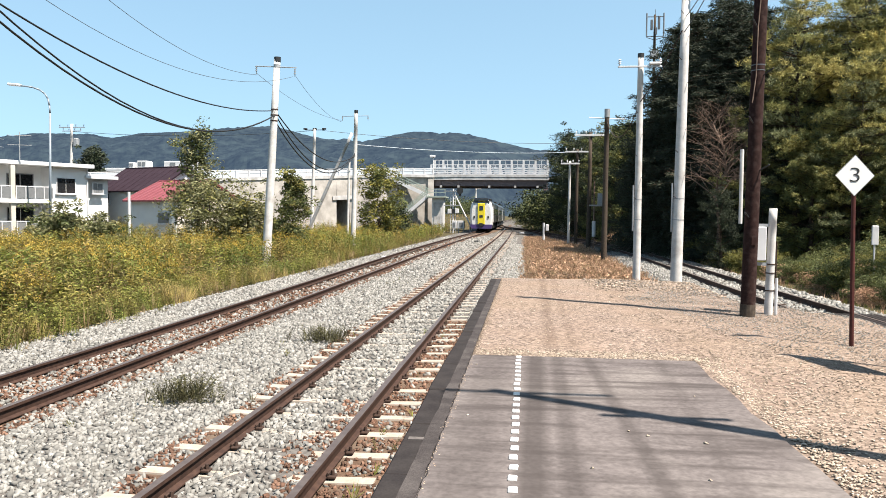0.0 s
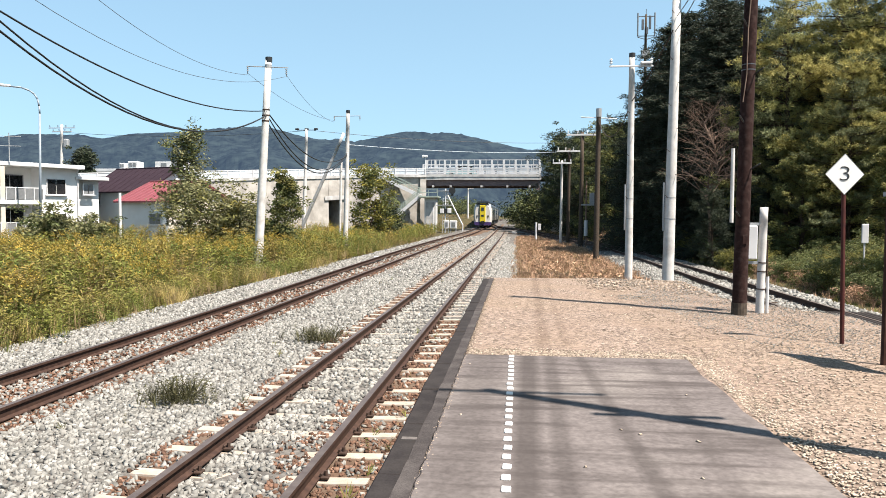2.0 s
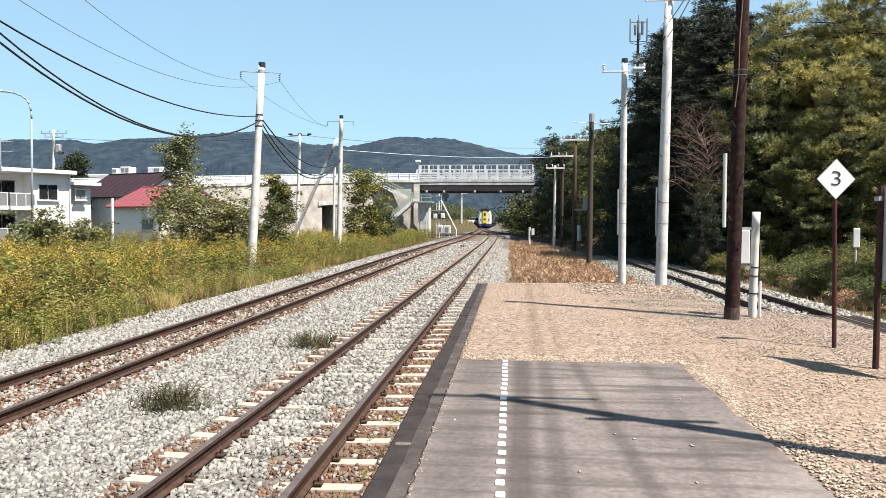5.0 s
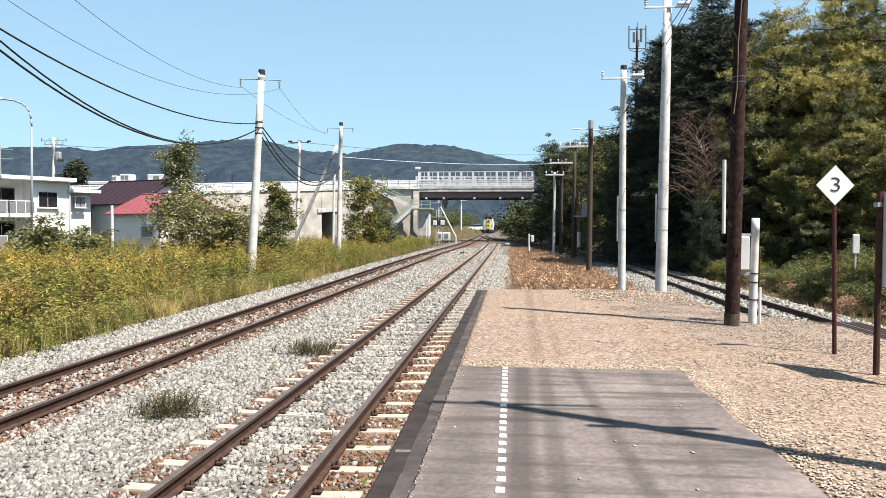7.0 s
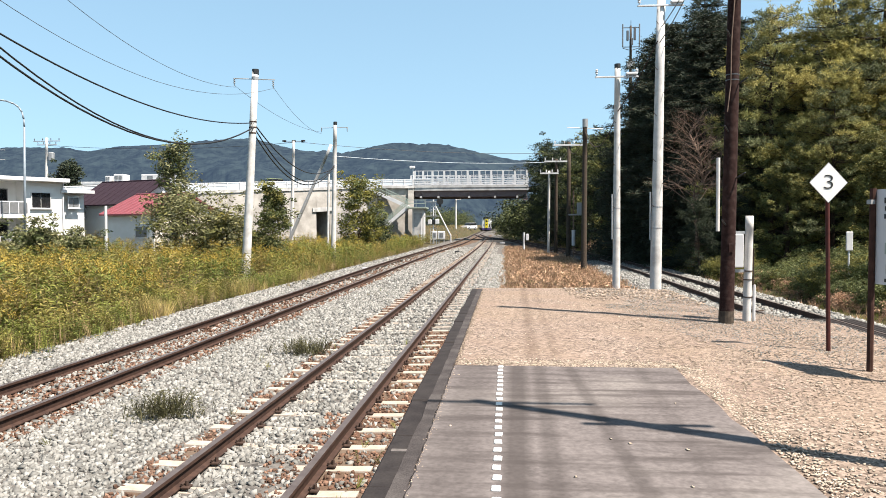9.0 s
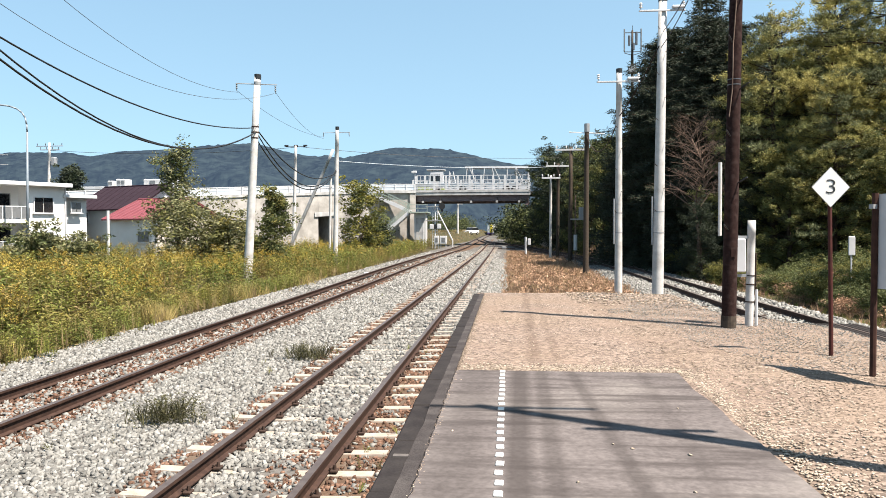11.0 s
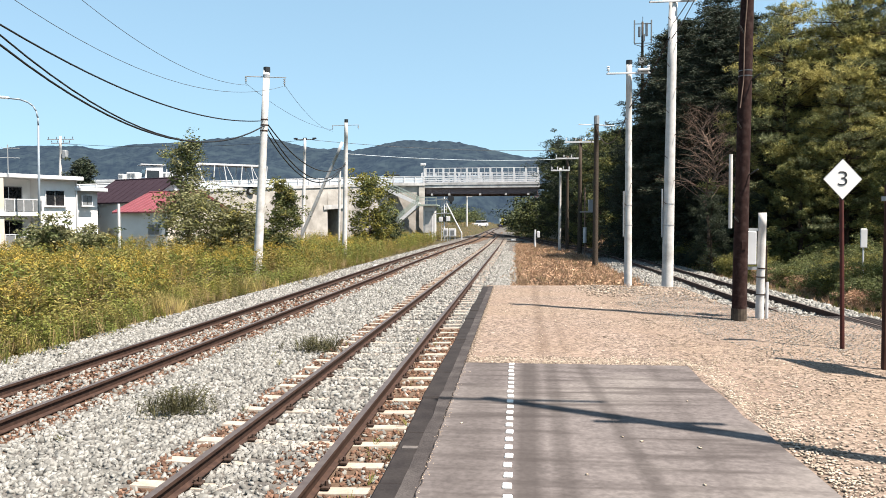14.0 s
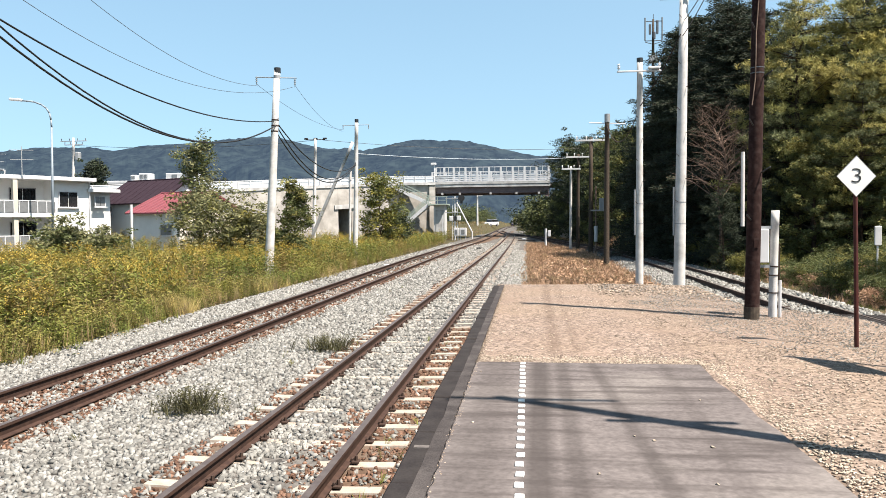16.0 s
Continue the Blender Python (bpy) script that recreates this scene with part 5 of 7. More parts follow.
def weeds():
    rng = np.random.default_rng(70)
    pts, size, pick = [], [], []
    n = 0
    while n < 11000:
        if n % 6 == 0:
            cy = 6 + 82 * rng.uniform() ** 1.7
            cx = weed_edge(cy) - rng.uniform() ** 1.25 * (9 + cy * 0.32)
        y, x = cy + rng.normal() * 0.17, cx + rng.normal() * 0.17
        edge = weed_edge(y) - x
        h = (0.75 + 0.6 * smooth(edge, 0.0, 2.2)) * rng.uniform(0.7, 1.15) * (1 + 0.28 * noise.noise((x * 0.3, y * 0.2, 1)) + 0.15 * noise.noise((x * 1.1, y * 0.7, 2)))
        patch = noise.noise((x * 0.22, y * 0.22, 4))
        fl = rng.uniform() < 0.33 + 0.9 * patch and edge > 0.5
        pts.append((x, y, gp(x, y) - 0.03))
        size.append(h)
        pick.append(int(rng.integers(0, 3)) if fl else 3 + int(rng.integers(0, 2)))
        n += 1
    for k in range(2600):
        y = 6 + 40 * rng.uniform() ** 1.4
        x = weed_edge(y) - abs(rng.normal()) * 0.55 + 0.1
        pts.append((x, y, gp(x, y) - 0.02))
        size.append(rng.uniform(0.35, 0.8))
        pick.append(5 + int(rng.integers(0, 2)))
    for k in range(3800):
        y = rng.uniform(34, 96)
        x = weed_edge(y) - rng.uniform() ** 1.3 * 9
        pts.append((x, y, gp(x, y) - 0.03))
        size.append(rng.uniform(0.7, 1.5) * (1 + 0.3 * noise.noise((x * 0.3, y * 0.15, 1))))
        pick.append(int(rng.integers(0, 3)) if rng.uniform() < 0.16 else 3 + int(rng.integers(0, 2)))
    kinds = [goldenrod(1), goldenrod(2), goldenrod(3), goldenrod(4, False), goldenrod(5, False), goldenrod(25, False, 0.12), goldenrod(26, False, 0.12)]
    scatter("goldenrod_weeds", kinds, pts, size, ["weed_green", "goldenrod", "straw"], "tall green weeds and yellow goldenrod beside the railway", "weeds", rng, 0.12, pick)
    pts, size = [], []
    for k in range(1500):
        y = 6 + 70 * rng.uniform() ** 1.6
        x = weed_edge(y) + rng.normal() * 0.28 + 0.05
        pts.append((x, y, gp(x, y) + 0.04))
        size.append(rng.uniform(0.25, 0.75))
    for cy, reach, n in ((17.7, 0.3, 260), (24.5, 0.6, 90), (31.0, 0.8, 90), (11.2, 0.3, 40)):
        for k in range(n):
            y = cy + rng.normal() * reach
            x = weed_edge(y) + rng.normal() * 0.22
            pts.append((x, y, gp(x, y) + 0.02))
            size.append(rng.uniform(0.3, 0.72))
    pick = np.concatenate([rng.choice([0, 1, 2, 2], 1500), rng.choice([3, 3, 1, 0], len(pts) - 1500)])
    scatter("edge_grass", [tuft(11, key=0), tuft(12, key=1), goldenrod(13, False), tuft(27, 14, 0.32, 3, 0.013)], pts, size, ["weed_green", "straw", "straw", "straw_pale"], "dry straw and green grass at the ballast's edge", "grass", rng, 0.2, pick)
    # withered growth beyond the platform's end
    pts, size, pick = [], [], []
    for k in range(5200):
        y = 17.5 + 62 * rng.uniform() ** 1.5
        x = rng.uniform(0.0, min(4.6, along(SIDE, y) - 1.6)) + 0.35 * noise.noise((0, y * 0.5, 3)) + abs(rng.normal()) * 0.12
        if x > 3.4 and y < 30 and rng.uniform() < 0.5:
            continue
        pts.append((x, y, -0.27 + rise(y)))
        size.append(rng.uniform(0.16, 0.42))
        pick.append(int(rng.integers(0, 3)))
    for k in range(900):
        y = 18.5 + 60 * rng.uniform() ** 1.4
        pts.append((0.2 - abs(rng.normal()) * 0.3 * (0.6 + 0.8 * noise.noise((0, y * 0.45, 12))), y, -0.2 + rise(y)))
        size.append(rng.uniform(0.1, 0.3))
        pick.append(int(rng.integers(0, 3)))
    scatter("withered_grass", [tuft(14, 10, 0.5, 0, 0.03), tuft(15, 8, 0.6, 0, 0.04), tuft(16, 8, 0.4, 1, 0.02)], pts, size, ["dead_grass", "straw"], "rust-brown withered grass beyond the platform", "grass", rng, 0.25, pick)
    n = 16000
    cs = []
    for y, u in zip(18.5 + 62 * rng.uniform(size=n) ** 1.6, rng.uniform(size=n)):
        x = 0.05 + u * (min(4.5, along(SIDE, y) - 1.7) - 0.05) + 0.4 * noise.noise((0, y * 0.5, 3)) * (1 - u)
        cs.append((x, y, -0.24 + rise(y) + 0.10 * rng.uniform() + 0.12 * max(0, noise.noise((x * 1.1, y * 0.5, 8)))))
    v, t = leaf_cloud(rng, cs, np.full(n, 0.08), 1, 0.085)
    tagged(fast_mesh("leaf_litter", v, t, ["dead_grass"]), "dry curled leaves lying over the withered grass", "leaf litter", kind="stuff")
    # grass by the side track and far verge
    pts, size = [], []
    for k in range(2400):
        y = 12 + 90 * rng.uniform() ** 1.5
        x = along(SIDE, y) + 2.0 + abs(rng.normal()) * 1.6
        pts.append((x, y, gp(x, y)))
        size.append(rng.uniform(0.12, 0.34))
    scatter("bank_grass", [tuft(17, 8, 0.3, 0, 0.02), tuft(18, 8, 0.4, 1, 0.03), tuft(19, 7, 0.3, 1, 0.02)], pts, size, ["weed_green", "dead_grass"], "rough grass on the bank under the trees", "grass", rng, 0.25)
    pts, size = [], []
    for k in range(2200):
        y = 112 + 160 * rng.uniform()
        x = -7.2 - abs(rng.normal()) * 8
        pts.append((x, y, gp(x, y)))
        size.append(rng.uniform(0.3, 0.7))
    scatter("far_grass", [goldenrod(6, False), tuft(20, 8, 0.4, 2, 0.05)], pts, size, ["weed_green", "goldenrod", "straw"], "rough grass beyond the bridge", "grass", rng, 0.2)
    # single plants in the ballast
    for x, y, s, nn in ((-3.95, 8.25, 0.36, 150), (-3.46, 12.5, 0.36, 120)):
        pts = [(x + rng.normal() * 0.19, y + rng.normal() * 0.15, -0.17) for k in range(nn)]
        ob = scatter("ballast_weed", [goldenrod(7, False), goldenrod(8, False), tuft(21, 6, 0.4, 2, 0.03)], pts, rng.uniform(0.5, 1.1, nn) * s, ["weed_dark", "goldenrod", "weed_dark"], "grey-green weed growing in the ballast", "weed", rng, 0.35)
        ob["kind"] = "thing"
    pts = [(-1.25 + rng.normal() * 0.09, y, -0.17) for y in (5.4, 5.5, 6.1, 6.7, 6.8, 6.9, 7.6, 5.1, 7.2, 4.9, 5.3, 5.45, 6.0, 6.75, 7.9, 8.6, 4.6)]
    pts += [(x, y, -0.17) for x, y in zip(rng.uniform(-5.0, -1.0, 40), rng.uniform(5, 26, 40))]
    scatter("small_weeds", [goldenrod(9, False), tuft(22, 7, 0.6, 0, 0.05)], pts, rng.uniform(0.07, 0.17, len(pts)), ["weed_green", "goldenrod", "straw"], "small green weeds between the sleepers", "weeds", rng, 0.3)


weeds()


# ---- houses ----
def window(parent, c, w, h, turn, depth=0.08, panes=2, key="glass_dark", frame_key="rail_white"):
    """A window proud of the wall: frame, panes and sill in the wall's own axes (x along, y out of the wall)."""
    wi = new("window")
    wi.parent = parent
    wi.matrix_basis = Matrix.Translation(c) @ turn
    bm = bmesh.new()
    t = 0.07
    box(bm, (0, 0, h / 2), (w + t, depth, t))
    box(bm, (0, 0, -h / 2), (w + t, depth, t))
    for x in (-w / 2, w / 2):
        box(bm, (x, 0, 0), (t, depth, h - t))
    part("window_frame", bm, frame_key, wi)
    for k in range(panes):
        pw = w / panes
        boxed("pane", (-w / 2 + pw * (k + 0.5), 0.0, 0), (pw - 0.06, depth * 0.4, h - 0.08), key, wi)
    boxed("sill", (0, -0.05, -h / 2 - 0.07), (w + 0.25, depth + 0.1, 0.06), frame_key, wi)
    return wi


def apartment():
    """Two storeys; its long front runs along x in its own space, facing -y."""
    corner, far_ang = Vector((-37.9, 64.0, 0.1)), math.degrees(math.atan2(8.0, 4.9))
    ob = empty("apartment_block", pose(*corner, 0, 0, far_ang), "white two-storey apartment block with balconies and a flat roof", "apartment block")
    L, D, Hh = 24.0, 8.0, 5.95
    I = Matrix.Identity(4)
    # body, with the balcony bay cut back
    bm = bmesh.new()
    box(bm, (-3.85, D / 2, Hh / 2 - 0.3), (3.3, D, Hh + 0.6))
    box(bm, (-14.75, D / 2 + 0.8, Hh / 2 - 0.3), (18.5, D - 1.6, Hh + 0.6))
    part("wall", bm, "house_white", ob)
    boxed("wing_wall", (-1.1, D / 2 + 0.35, 2.4), (2.2, D - 0.7, 5.4), "house_white", ob)
    boxed("roof", (-13.3, D / 2 - 0.1, Hh + 0.16), (22.6, D + 1.5, 0.34), "roof_white", ob, bevel=0.03)
    boxed("wing_roof", (-1.0, D / 2, 5.2), (3.0, D + 0.6, 0.3), "roof_white", ob, bevel=0.03)
    for z in (0.05, 2.95):
        boxed("balcony_floor", (-14.75, 0.15, z), (18.5, 2.9, 0.32), "house_white", ob)
    for x in (-8.9, -12.2, -15.5, -18.8, -22.1):
        boxed("column", (x, -0.95, Hh / 2 - 0.2), (0.34, 0.4, Hh + 0.2), "house_cream", ob)
    for z in (0.2, 3.1):
        for k in range(5):
            xc = -7.25 - 3.3 * k
            boxed("balcony_rail", (xc, -1.2, z + 1.05), (2.95, 0.07, 0.08), "rail_white", ob)
            boxed("balcony_panel", (xc, -1.2, z + 0.52), (2.9, 0.04, 0.9), "glass_grey", ob)
            for q in range(5):
                boxed("balcony_post", (xc - 1.45 + 0.725 * q, -1.24, z + 0.55), (0.06, 0.05, 1.05), "rail_white", ob)
            window(ob, (xc, 1.58, z + 1.25), 2.1, 1.9, I, 0.1, 2, "glass_dark", "house_grey")
    for z in (1.35, 4.35):
        window(ob, (-4.15, -0.04, z), 1.6, 1.35, I, 0.12, 2, "glass_dark")
        window(ob, (-1.15, 0.31, z - 0.1), 0.95, 0.95, I, 0.12, 2, "glass_grey")
    rodded("downpipe", (-2.28, -0.08, 0), (-2.28, -0.08, 5.9), 0.06, "rail_white", ob)
    for x, s in ((-8.4, 1.0), (-10.4, 0.8), (-14.0, 0.9)):
        a = empty("tv_aerial", pose(corner.x + x * 0.522, corner.y + x * 0.853 + 0.8, 6.25, 0, 0, 20), "small television aerial on the flat roof", "aerial")
        rodded("mast", (0, 0, 0), (0, 0, 2.6 * s), 0.035, "galvanised", a)
        for z in (1.5, 2.3):
            rodded("boom", (-0.9 * s, 0, z * s), (0.9 * s, 0, z * s), 0.022, "galvanised", a)
            for k in range(5):
                rodded("element", (-0.8 * s + 0.4 * k * s, -0.35, z * s), (-0.8 * s + 0.4 * k * s, 0.35, z * s), 0.014, "galvanised", a)
    # railing in front of the block
    f = empty("garden_fence", pose(-30.2, 38, gp(-30, 38), 0, 0, 40), "low dark rail fence beside the weeds", "fence")
    for k in range(5):
        boxed("post", (-k * 1.5, 0, 0.85), (0.1, 0.1, 1.7), "black", f)
    boxed("rail", (-3.0, 0, 1.68), (6.6, 0.08, 0.09), "black", f)


def gabled(name, at, turn, w, d, h, ridge, wall_key, roof_key, label, over=0.5, lean=0.0):
    """A house whose ridge runs along its x axis."""
    ob = empty(name, pose(*at, 0, 0, turn), label, "house")
    bm = bmesh.new()
    out = [(-d / 2, -1.0), (d / 2, -1.0), (d / 2, h), (lean, h + ridge), (-d / 2, h)]
    prism(bm, out, -w / 2, w / 2)
    bm.transform(Matrix.Rotation(radians(90), 4, "Z"))
    part("wall", bm, wall_key, ob)
    for s in (-1, 1):
        bm = bmesh.new()
        y0, z0 = s * (d / 2 + over), h - over * ridge / (d / 2 - s * lean)
        n = 10
        v = []
        for k in range(n + 1):
            x = -w / 2 - over + (w + 2 * over) * k / n
            v.append([bm.verts.new((x, -lean, h + ridge + 0.12)), bm.verts.new((x, y0, z0 + 0.12)), bm.verts.new((x, -lean, h + ridge + 0.0)), bm.verts.new((x, y0, z0))])
        for k in range(n):
            a, b = v[k], v[k + 1]
            for q in ((0, 1), (1, 3), (3, 2)):
                bm.faces.new((a[q[0]], b[q[0]], b[q[1]], a[q[1]]))
        for e in (v[0], v[-1]):
            bm.faces.new((e[0], e[1], e[3], e[2]))
        r = part("roof", bm, roof_key, ob)
        for k in range(n + 1):
            x = -w / 2 - over + (w + 2 * over) * k / n
            a, b = Vector((x, -lean, h + ridge + 0.14)), Vector((x, y0, z0 + 0.14))
            rodded("roof_seam", a, b, 0.03, roof_key, r, seg=5)
    rodded("ridge_cap", (-w / 2 - over, -lean, h + ridge + 0.14), (w / 2 + over, -lean, h + ridge + 0.14), 0.08, roof_key, ob, seg=6)
    return ob


def houses():
    apartment()
    I = Matrix.Identity(4)
    red = gabled("house", (-29.6, 61.4, 0.3), -22, 5.4, 6.7, 3.0, 1.55, "house_white", "roof_red", "white-walled house with a red metal roof", 0.5)
    boxed("gable_trim", (2.73, 0, 1.4), (0.08, 6.6, 3.1), "house_cream", red)
    window(red, (2.82, -1.2, 1.6), 1.3, 1.0, Matrix.Rotation(radians(90), 4, "Z"), 0.1, 2)
    window(red, (1.3, -3.4, 1.4), 1.4, 0.9, I, 0.1, 2, "glass_grey")
    dark = gabled("house", (-36.0, 68.7, 0.4), -22, 7.9, 6.6, 4.0, 2.05, "house_white", "roof_dark", "white house under a dark brown metal roof", 0.5)
    window(dark, (-4.0, -1.0, 3.4), 1.2, 1.1, Matrix.Rotation(radians(-90), 4, "Z"), 0.12, 2)
    window(dark, (-3.0, -3.35, 3.1), 0.9, 1.0, I, 0.12, 2)
    long = empty("long_store", pose(-52, 92, 1.0, 0, 0, 0), "long pale flat-roofed store behind the houses", "building")
    boxed("wall", (0, 0, 3.2), (22, 8, 6.6), "house_grey", long)
    boxed("roof", (0, 0, 6.6), (22.6, 8.6, 0.4), "roof_white", long, bevel=0.05)
    for x, w, h in ((2.4, 0.7, 0.75), (3.8, 1.3, 0.95), (8.7, 3.9, 0.9)):
        boxed("roof_unit", (x, -3, 6.8 + h / 2), (w, 1.6, h), "roof_white", long, "white ventilation unit", bevel=0.06)
        for k in range(2):
            boxed("vent_grille", (x - w * 0.2 + k * w * 0.4, -3.82, 6.8 + h * 0.55), (min(0.7, w * 0.3), 0.05, h * 0.5), "glass_grey", long)
    # street lamp
    lamp = empty("street_lamp", pose(-37.7, 55, 0.4), "tall pale blue-grey street lamp with a curved arm", "street lamp")
    bm = bmesh.new()
    rod(bm, (-0.12, 0, 0), (0, 0, 9.6), 0.11, 0.075, 10)
    pts = [Vector((0, 0, 9.6)), Vector((-0.03, 0, 10.2)), Vector((-0.16, 0, 10.75)), Vector((-0.42, 0, 11.15)), Vector((-0.85, 0, 11.45)), Vector((-1.5, 0, 11.68)), Vector((-2.5, 0, 11.80))]
    for a, b in zip(pts, pts[1:]):
        rod(bm, a, b, 0.07, 0.065, 8)
    part("post", bm, "lamp_grey", lamp, shade=True)
    boxed("head", (-3.0, 0, 11.88), (1.1, 0.35, 0.2), "rail_white", lamp, bevel=0.06, turn=Matrix.Rotation(radians(6), 3, "Y"))
    post = empty("white_post", pose(-31.7, 56, 0.2), "slim white pipe beside the red-roofed house", "post")
    rodded("pipe", (0, 0, 0), (0, 0, 3.6), 0.11, "roof_white", post)
    # parked white car and gear beyond the bridge
    white_car = car_body("parked_car", "rail_white", "white car parked beyond the bridge")
    white_car.matrix_basis = pose(-7.9, 160, gp(-7.9, 160) - 0.05, 0, 0, -120)


def car_body(name, key, label, high=1.5):
    """A small hatchback that drives along +x."""
    ob = empty(name, Matrix.Identity(4), label, "car")
    bm = bmesh.new()
    prism(bm, [(-2.05, 0.32), (2.05, 0.32), (2.1, 0.62), (1.95, 0.82), (1.1, 0.95), (-2.0, 0.98), (-2.1, 0.6)], -0.8, 0.8)
    bmesh.ops.bevel(bm, geom=list(bm.edges), offset=0.05, segments=1, affect="EDGES")
    part("body", bm, key, ob)
    bm = bmesh.new()
    prism(bm, [(-1.95, 0.96), (1.1, 0.93), (0.45, high), (-1.6, high + 0.02)], -0.7, 0.7)
    bmesh.ops.bevel(bm, geom=list(bm.edges), offset=0.05, segments=1, affect="EDGES")
    part("cabin", bm, "glass_dark", ob)
    boxed("roof", (-0.55, 0, high + 0.02), (2.0, 1.3, 0.06), key, ob, bevel=0.02)
    for x in (-1.3, 1.3):
        for y in (-0.74, 0.74):
            w = part("wheel", rod(bmesh.new(), (x, y - 0.1, 0.31), (x, y + 0.1, 0.31), 0.31, seg=14), "rubber", ob)
            rodded("rim", (x, y - 0.105, 0.31), (x, y + 0.105, 0.31), 0.18, "galvanised", w, seg=10)
    for y in (-0.55, 0.55):
        boxed("headlight", (2.06, y, 0.68), (0.1, 0.3, 0.14), "glass_grey", ob)
        boxed("tail_light", (-2.07, y, 0.75), (0.08, 0.2, 0.2), "roof_red", ob)
    return ob


houses()


# ---- signals by the bridge ----
def signals():
    y = 93.0
    a = empty("signal_mast", pose(-9.15, y, gp(-9, y)), "white signal mast with a ladder and a round black lamp plate", "signal")
    rodded("mast", (0, 0, 0), (0, 0, 5.6), 0.09, "rail_white", a)
    rodded("ladder_side", (0.35, 0, 0), (0.3, 0, 5.4), 0.03, "rail_white", a)
    rodded("ladder_side", (-0.35, 0, 0), (-0.3, 0, 5.4), 0.03, "rail_white", a)
    for k in range(14):
        rodded("rung", (-0.33, 0, 0.5 + 0.35 * k), (0.33, 0, 0.5 + 0.35 * k), 0.018, "rail_white", a, seg=6)
    boxed("gantry", (-0.2, 0, 3.5), (2.0, 0.5, 0.1), "galvanised", a)
    boxed("gantry", (-0.4, 0, 5.3), (1.6, 0.5, 0.08), "galvanised", a)
    rodded("lamp_plate", (0.85, 0.02, 5.35), (0.85, -0.06, 5.35), 0.42, "black", a, seg=20)
    boxed("lamp_back", (0.85, 0.1, 5.2), (0.3, 0.2, 1.1), "black", a, bevel=0.04)
    rodded("lamp_plate", (0.05, -0.1, 2.75), (0.05, -0.18, 2.75), 0.3, "black", a, seg=18)
    boxed("lamp_box", (-0.45, -0.1, 2.75), (0.5, 0.3, 0.6), "rail_white", a, bevel=0.04)
    boxed("lamp_box", (0.5, -0.1, 2.8), (0.5, 0.3, 0.6), "rail_white", a, bevel=0.04)
    s = empty("white_strut", pose(-8.95, y + 0.6, gp(-9, y)), "slanting white pole beside the signal mast", "pole")
    rodded("pole", (0, 0, 4.8), (1.95, 0, 1.0), 0.09, "rail_white", s)
    rodded("foot", (1.95, 0, 0), (1.95, 0, 1.1), 0.09, "rail_white", s)
    r = empty("relay_box", pose(-8.4, y - 0.8, gp(-8.4, y) - 0.03), "white equipment boxes on legs beside the track", "equipment box")
    for x, w in ((-0.5, 0.6), (0.35, 0.9)):
        boxed("cabinet", (x, 0, 1.1), (w, 0.6, 1.0), "rail_white", r, bevel=0.04)
        boxed("door_panel", (x, -0.32, 1.1), (w * 0.5, 0.03, 0.55), "glass_grey", r)
        for dx in (-0.35, 0.35):
            boxed("leg", (x + dx * w, 0, 0.3), (0.1, 0.4, 0.62), "galvanised", r)
    p = empty("marker_post", pose(-10.55, y - 1.5, gp(-10.5, y)), "thin white marker post in the weeds", "post")
    rodded("post", (0, 0, 0), (0, 0, 3.2), 0.06, "rail_white", p)
    # pale pole beyond the bridge and thin masts
    for x, yy, top in ((-9.13, 135, 7.5),):
        q, d = tapered_pole("utility_pole", (x, yy, gp(x, yy)), (x, yy, top), 0.2, 0.16, "concrete_pole", "pale pole beyond the road bridge", seg=10)
        if top > 6:
            boxed("crossarm", (0.5, 0, d.z - 0.4), (1.0, 0.1, 0.1), "concrete_pole", q)
    m = empty("marker_post", pose(1.75, 71, -0.25 + rise(71)), "short white marker post in withered grass", "post")
    rodded("post", (0, 0, 0), (0, 0, 1.75), 0.11, "rail_white", m)
    boxed("box", (0.32, -0.05, 1.3), (0.28, 0.25, 0.62), "rail_white", m, bevel=0.03)
    lever = empty("switch_stand", pose(-0.4, 86, -0.16 + rise(86)), "small grey point switch box beside the track", "switch stand")
    boxed("case", (0, 0, 0.16), (0.55, 0.3, 0.26), "galvanised", lever, bevel=0.05)
    boxed("base", (0.3, 0, 0.05), (2.0, 0.25, 0.1), "sleeper_wood", lever)
    # little things on the ballast
    for x, yy, key, lab in ((-7.0, 36.5, "rail_white", "small white block beside the rail"), (-4.1, 62.0, "black", "small dark stone post between the tracks")):
        b = empty("track_marker", pose(x, yy, -0.18), lab, "marker")
        boxed("block", (0, 0, 0.12), (0.4 if key == "rail_white" else 0.35, 0.25, 0.18), key, b, bevel=0.03)


signals()


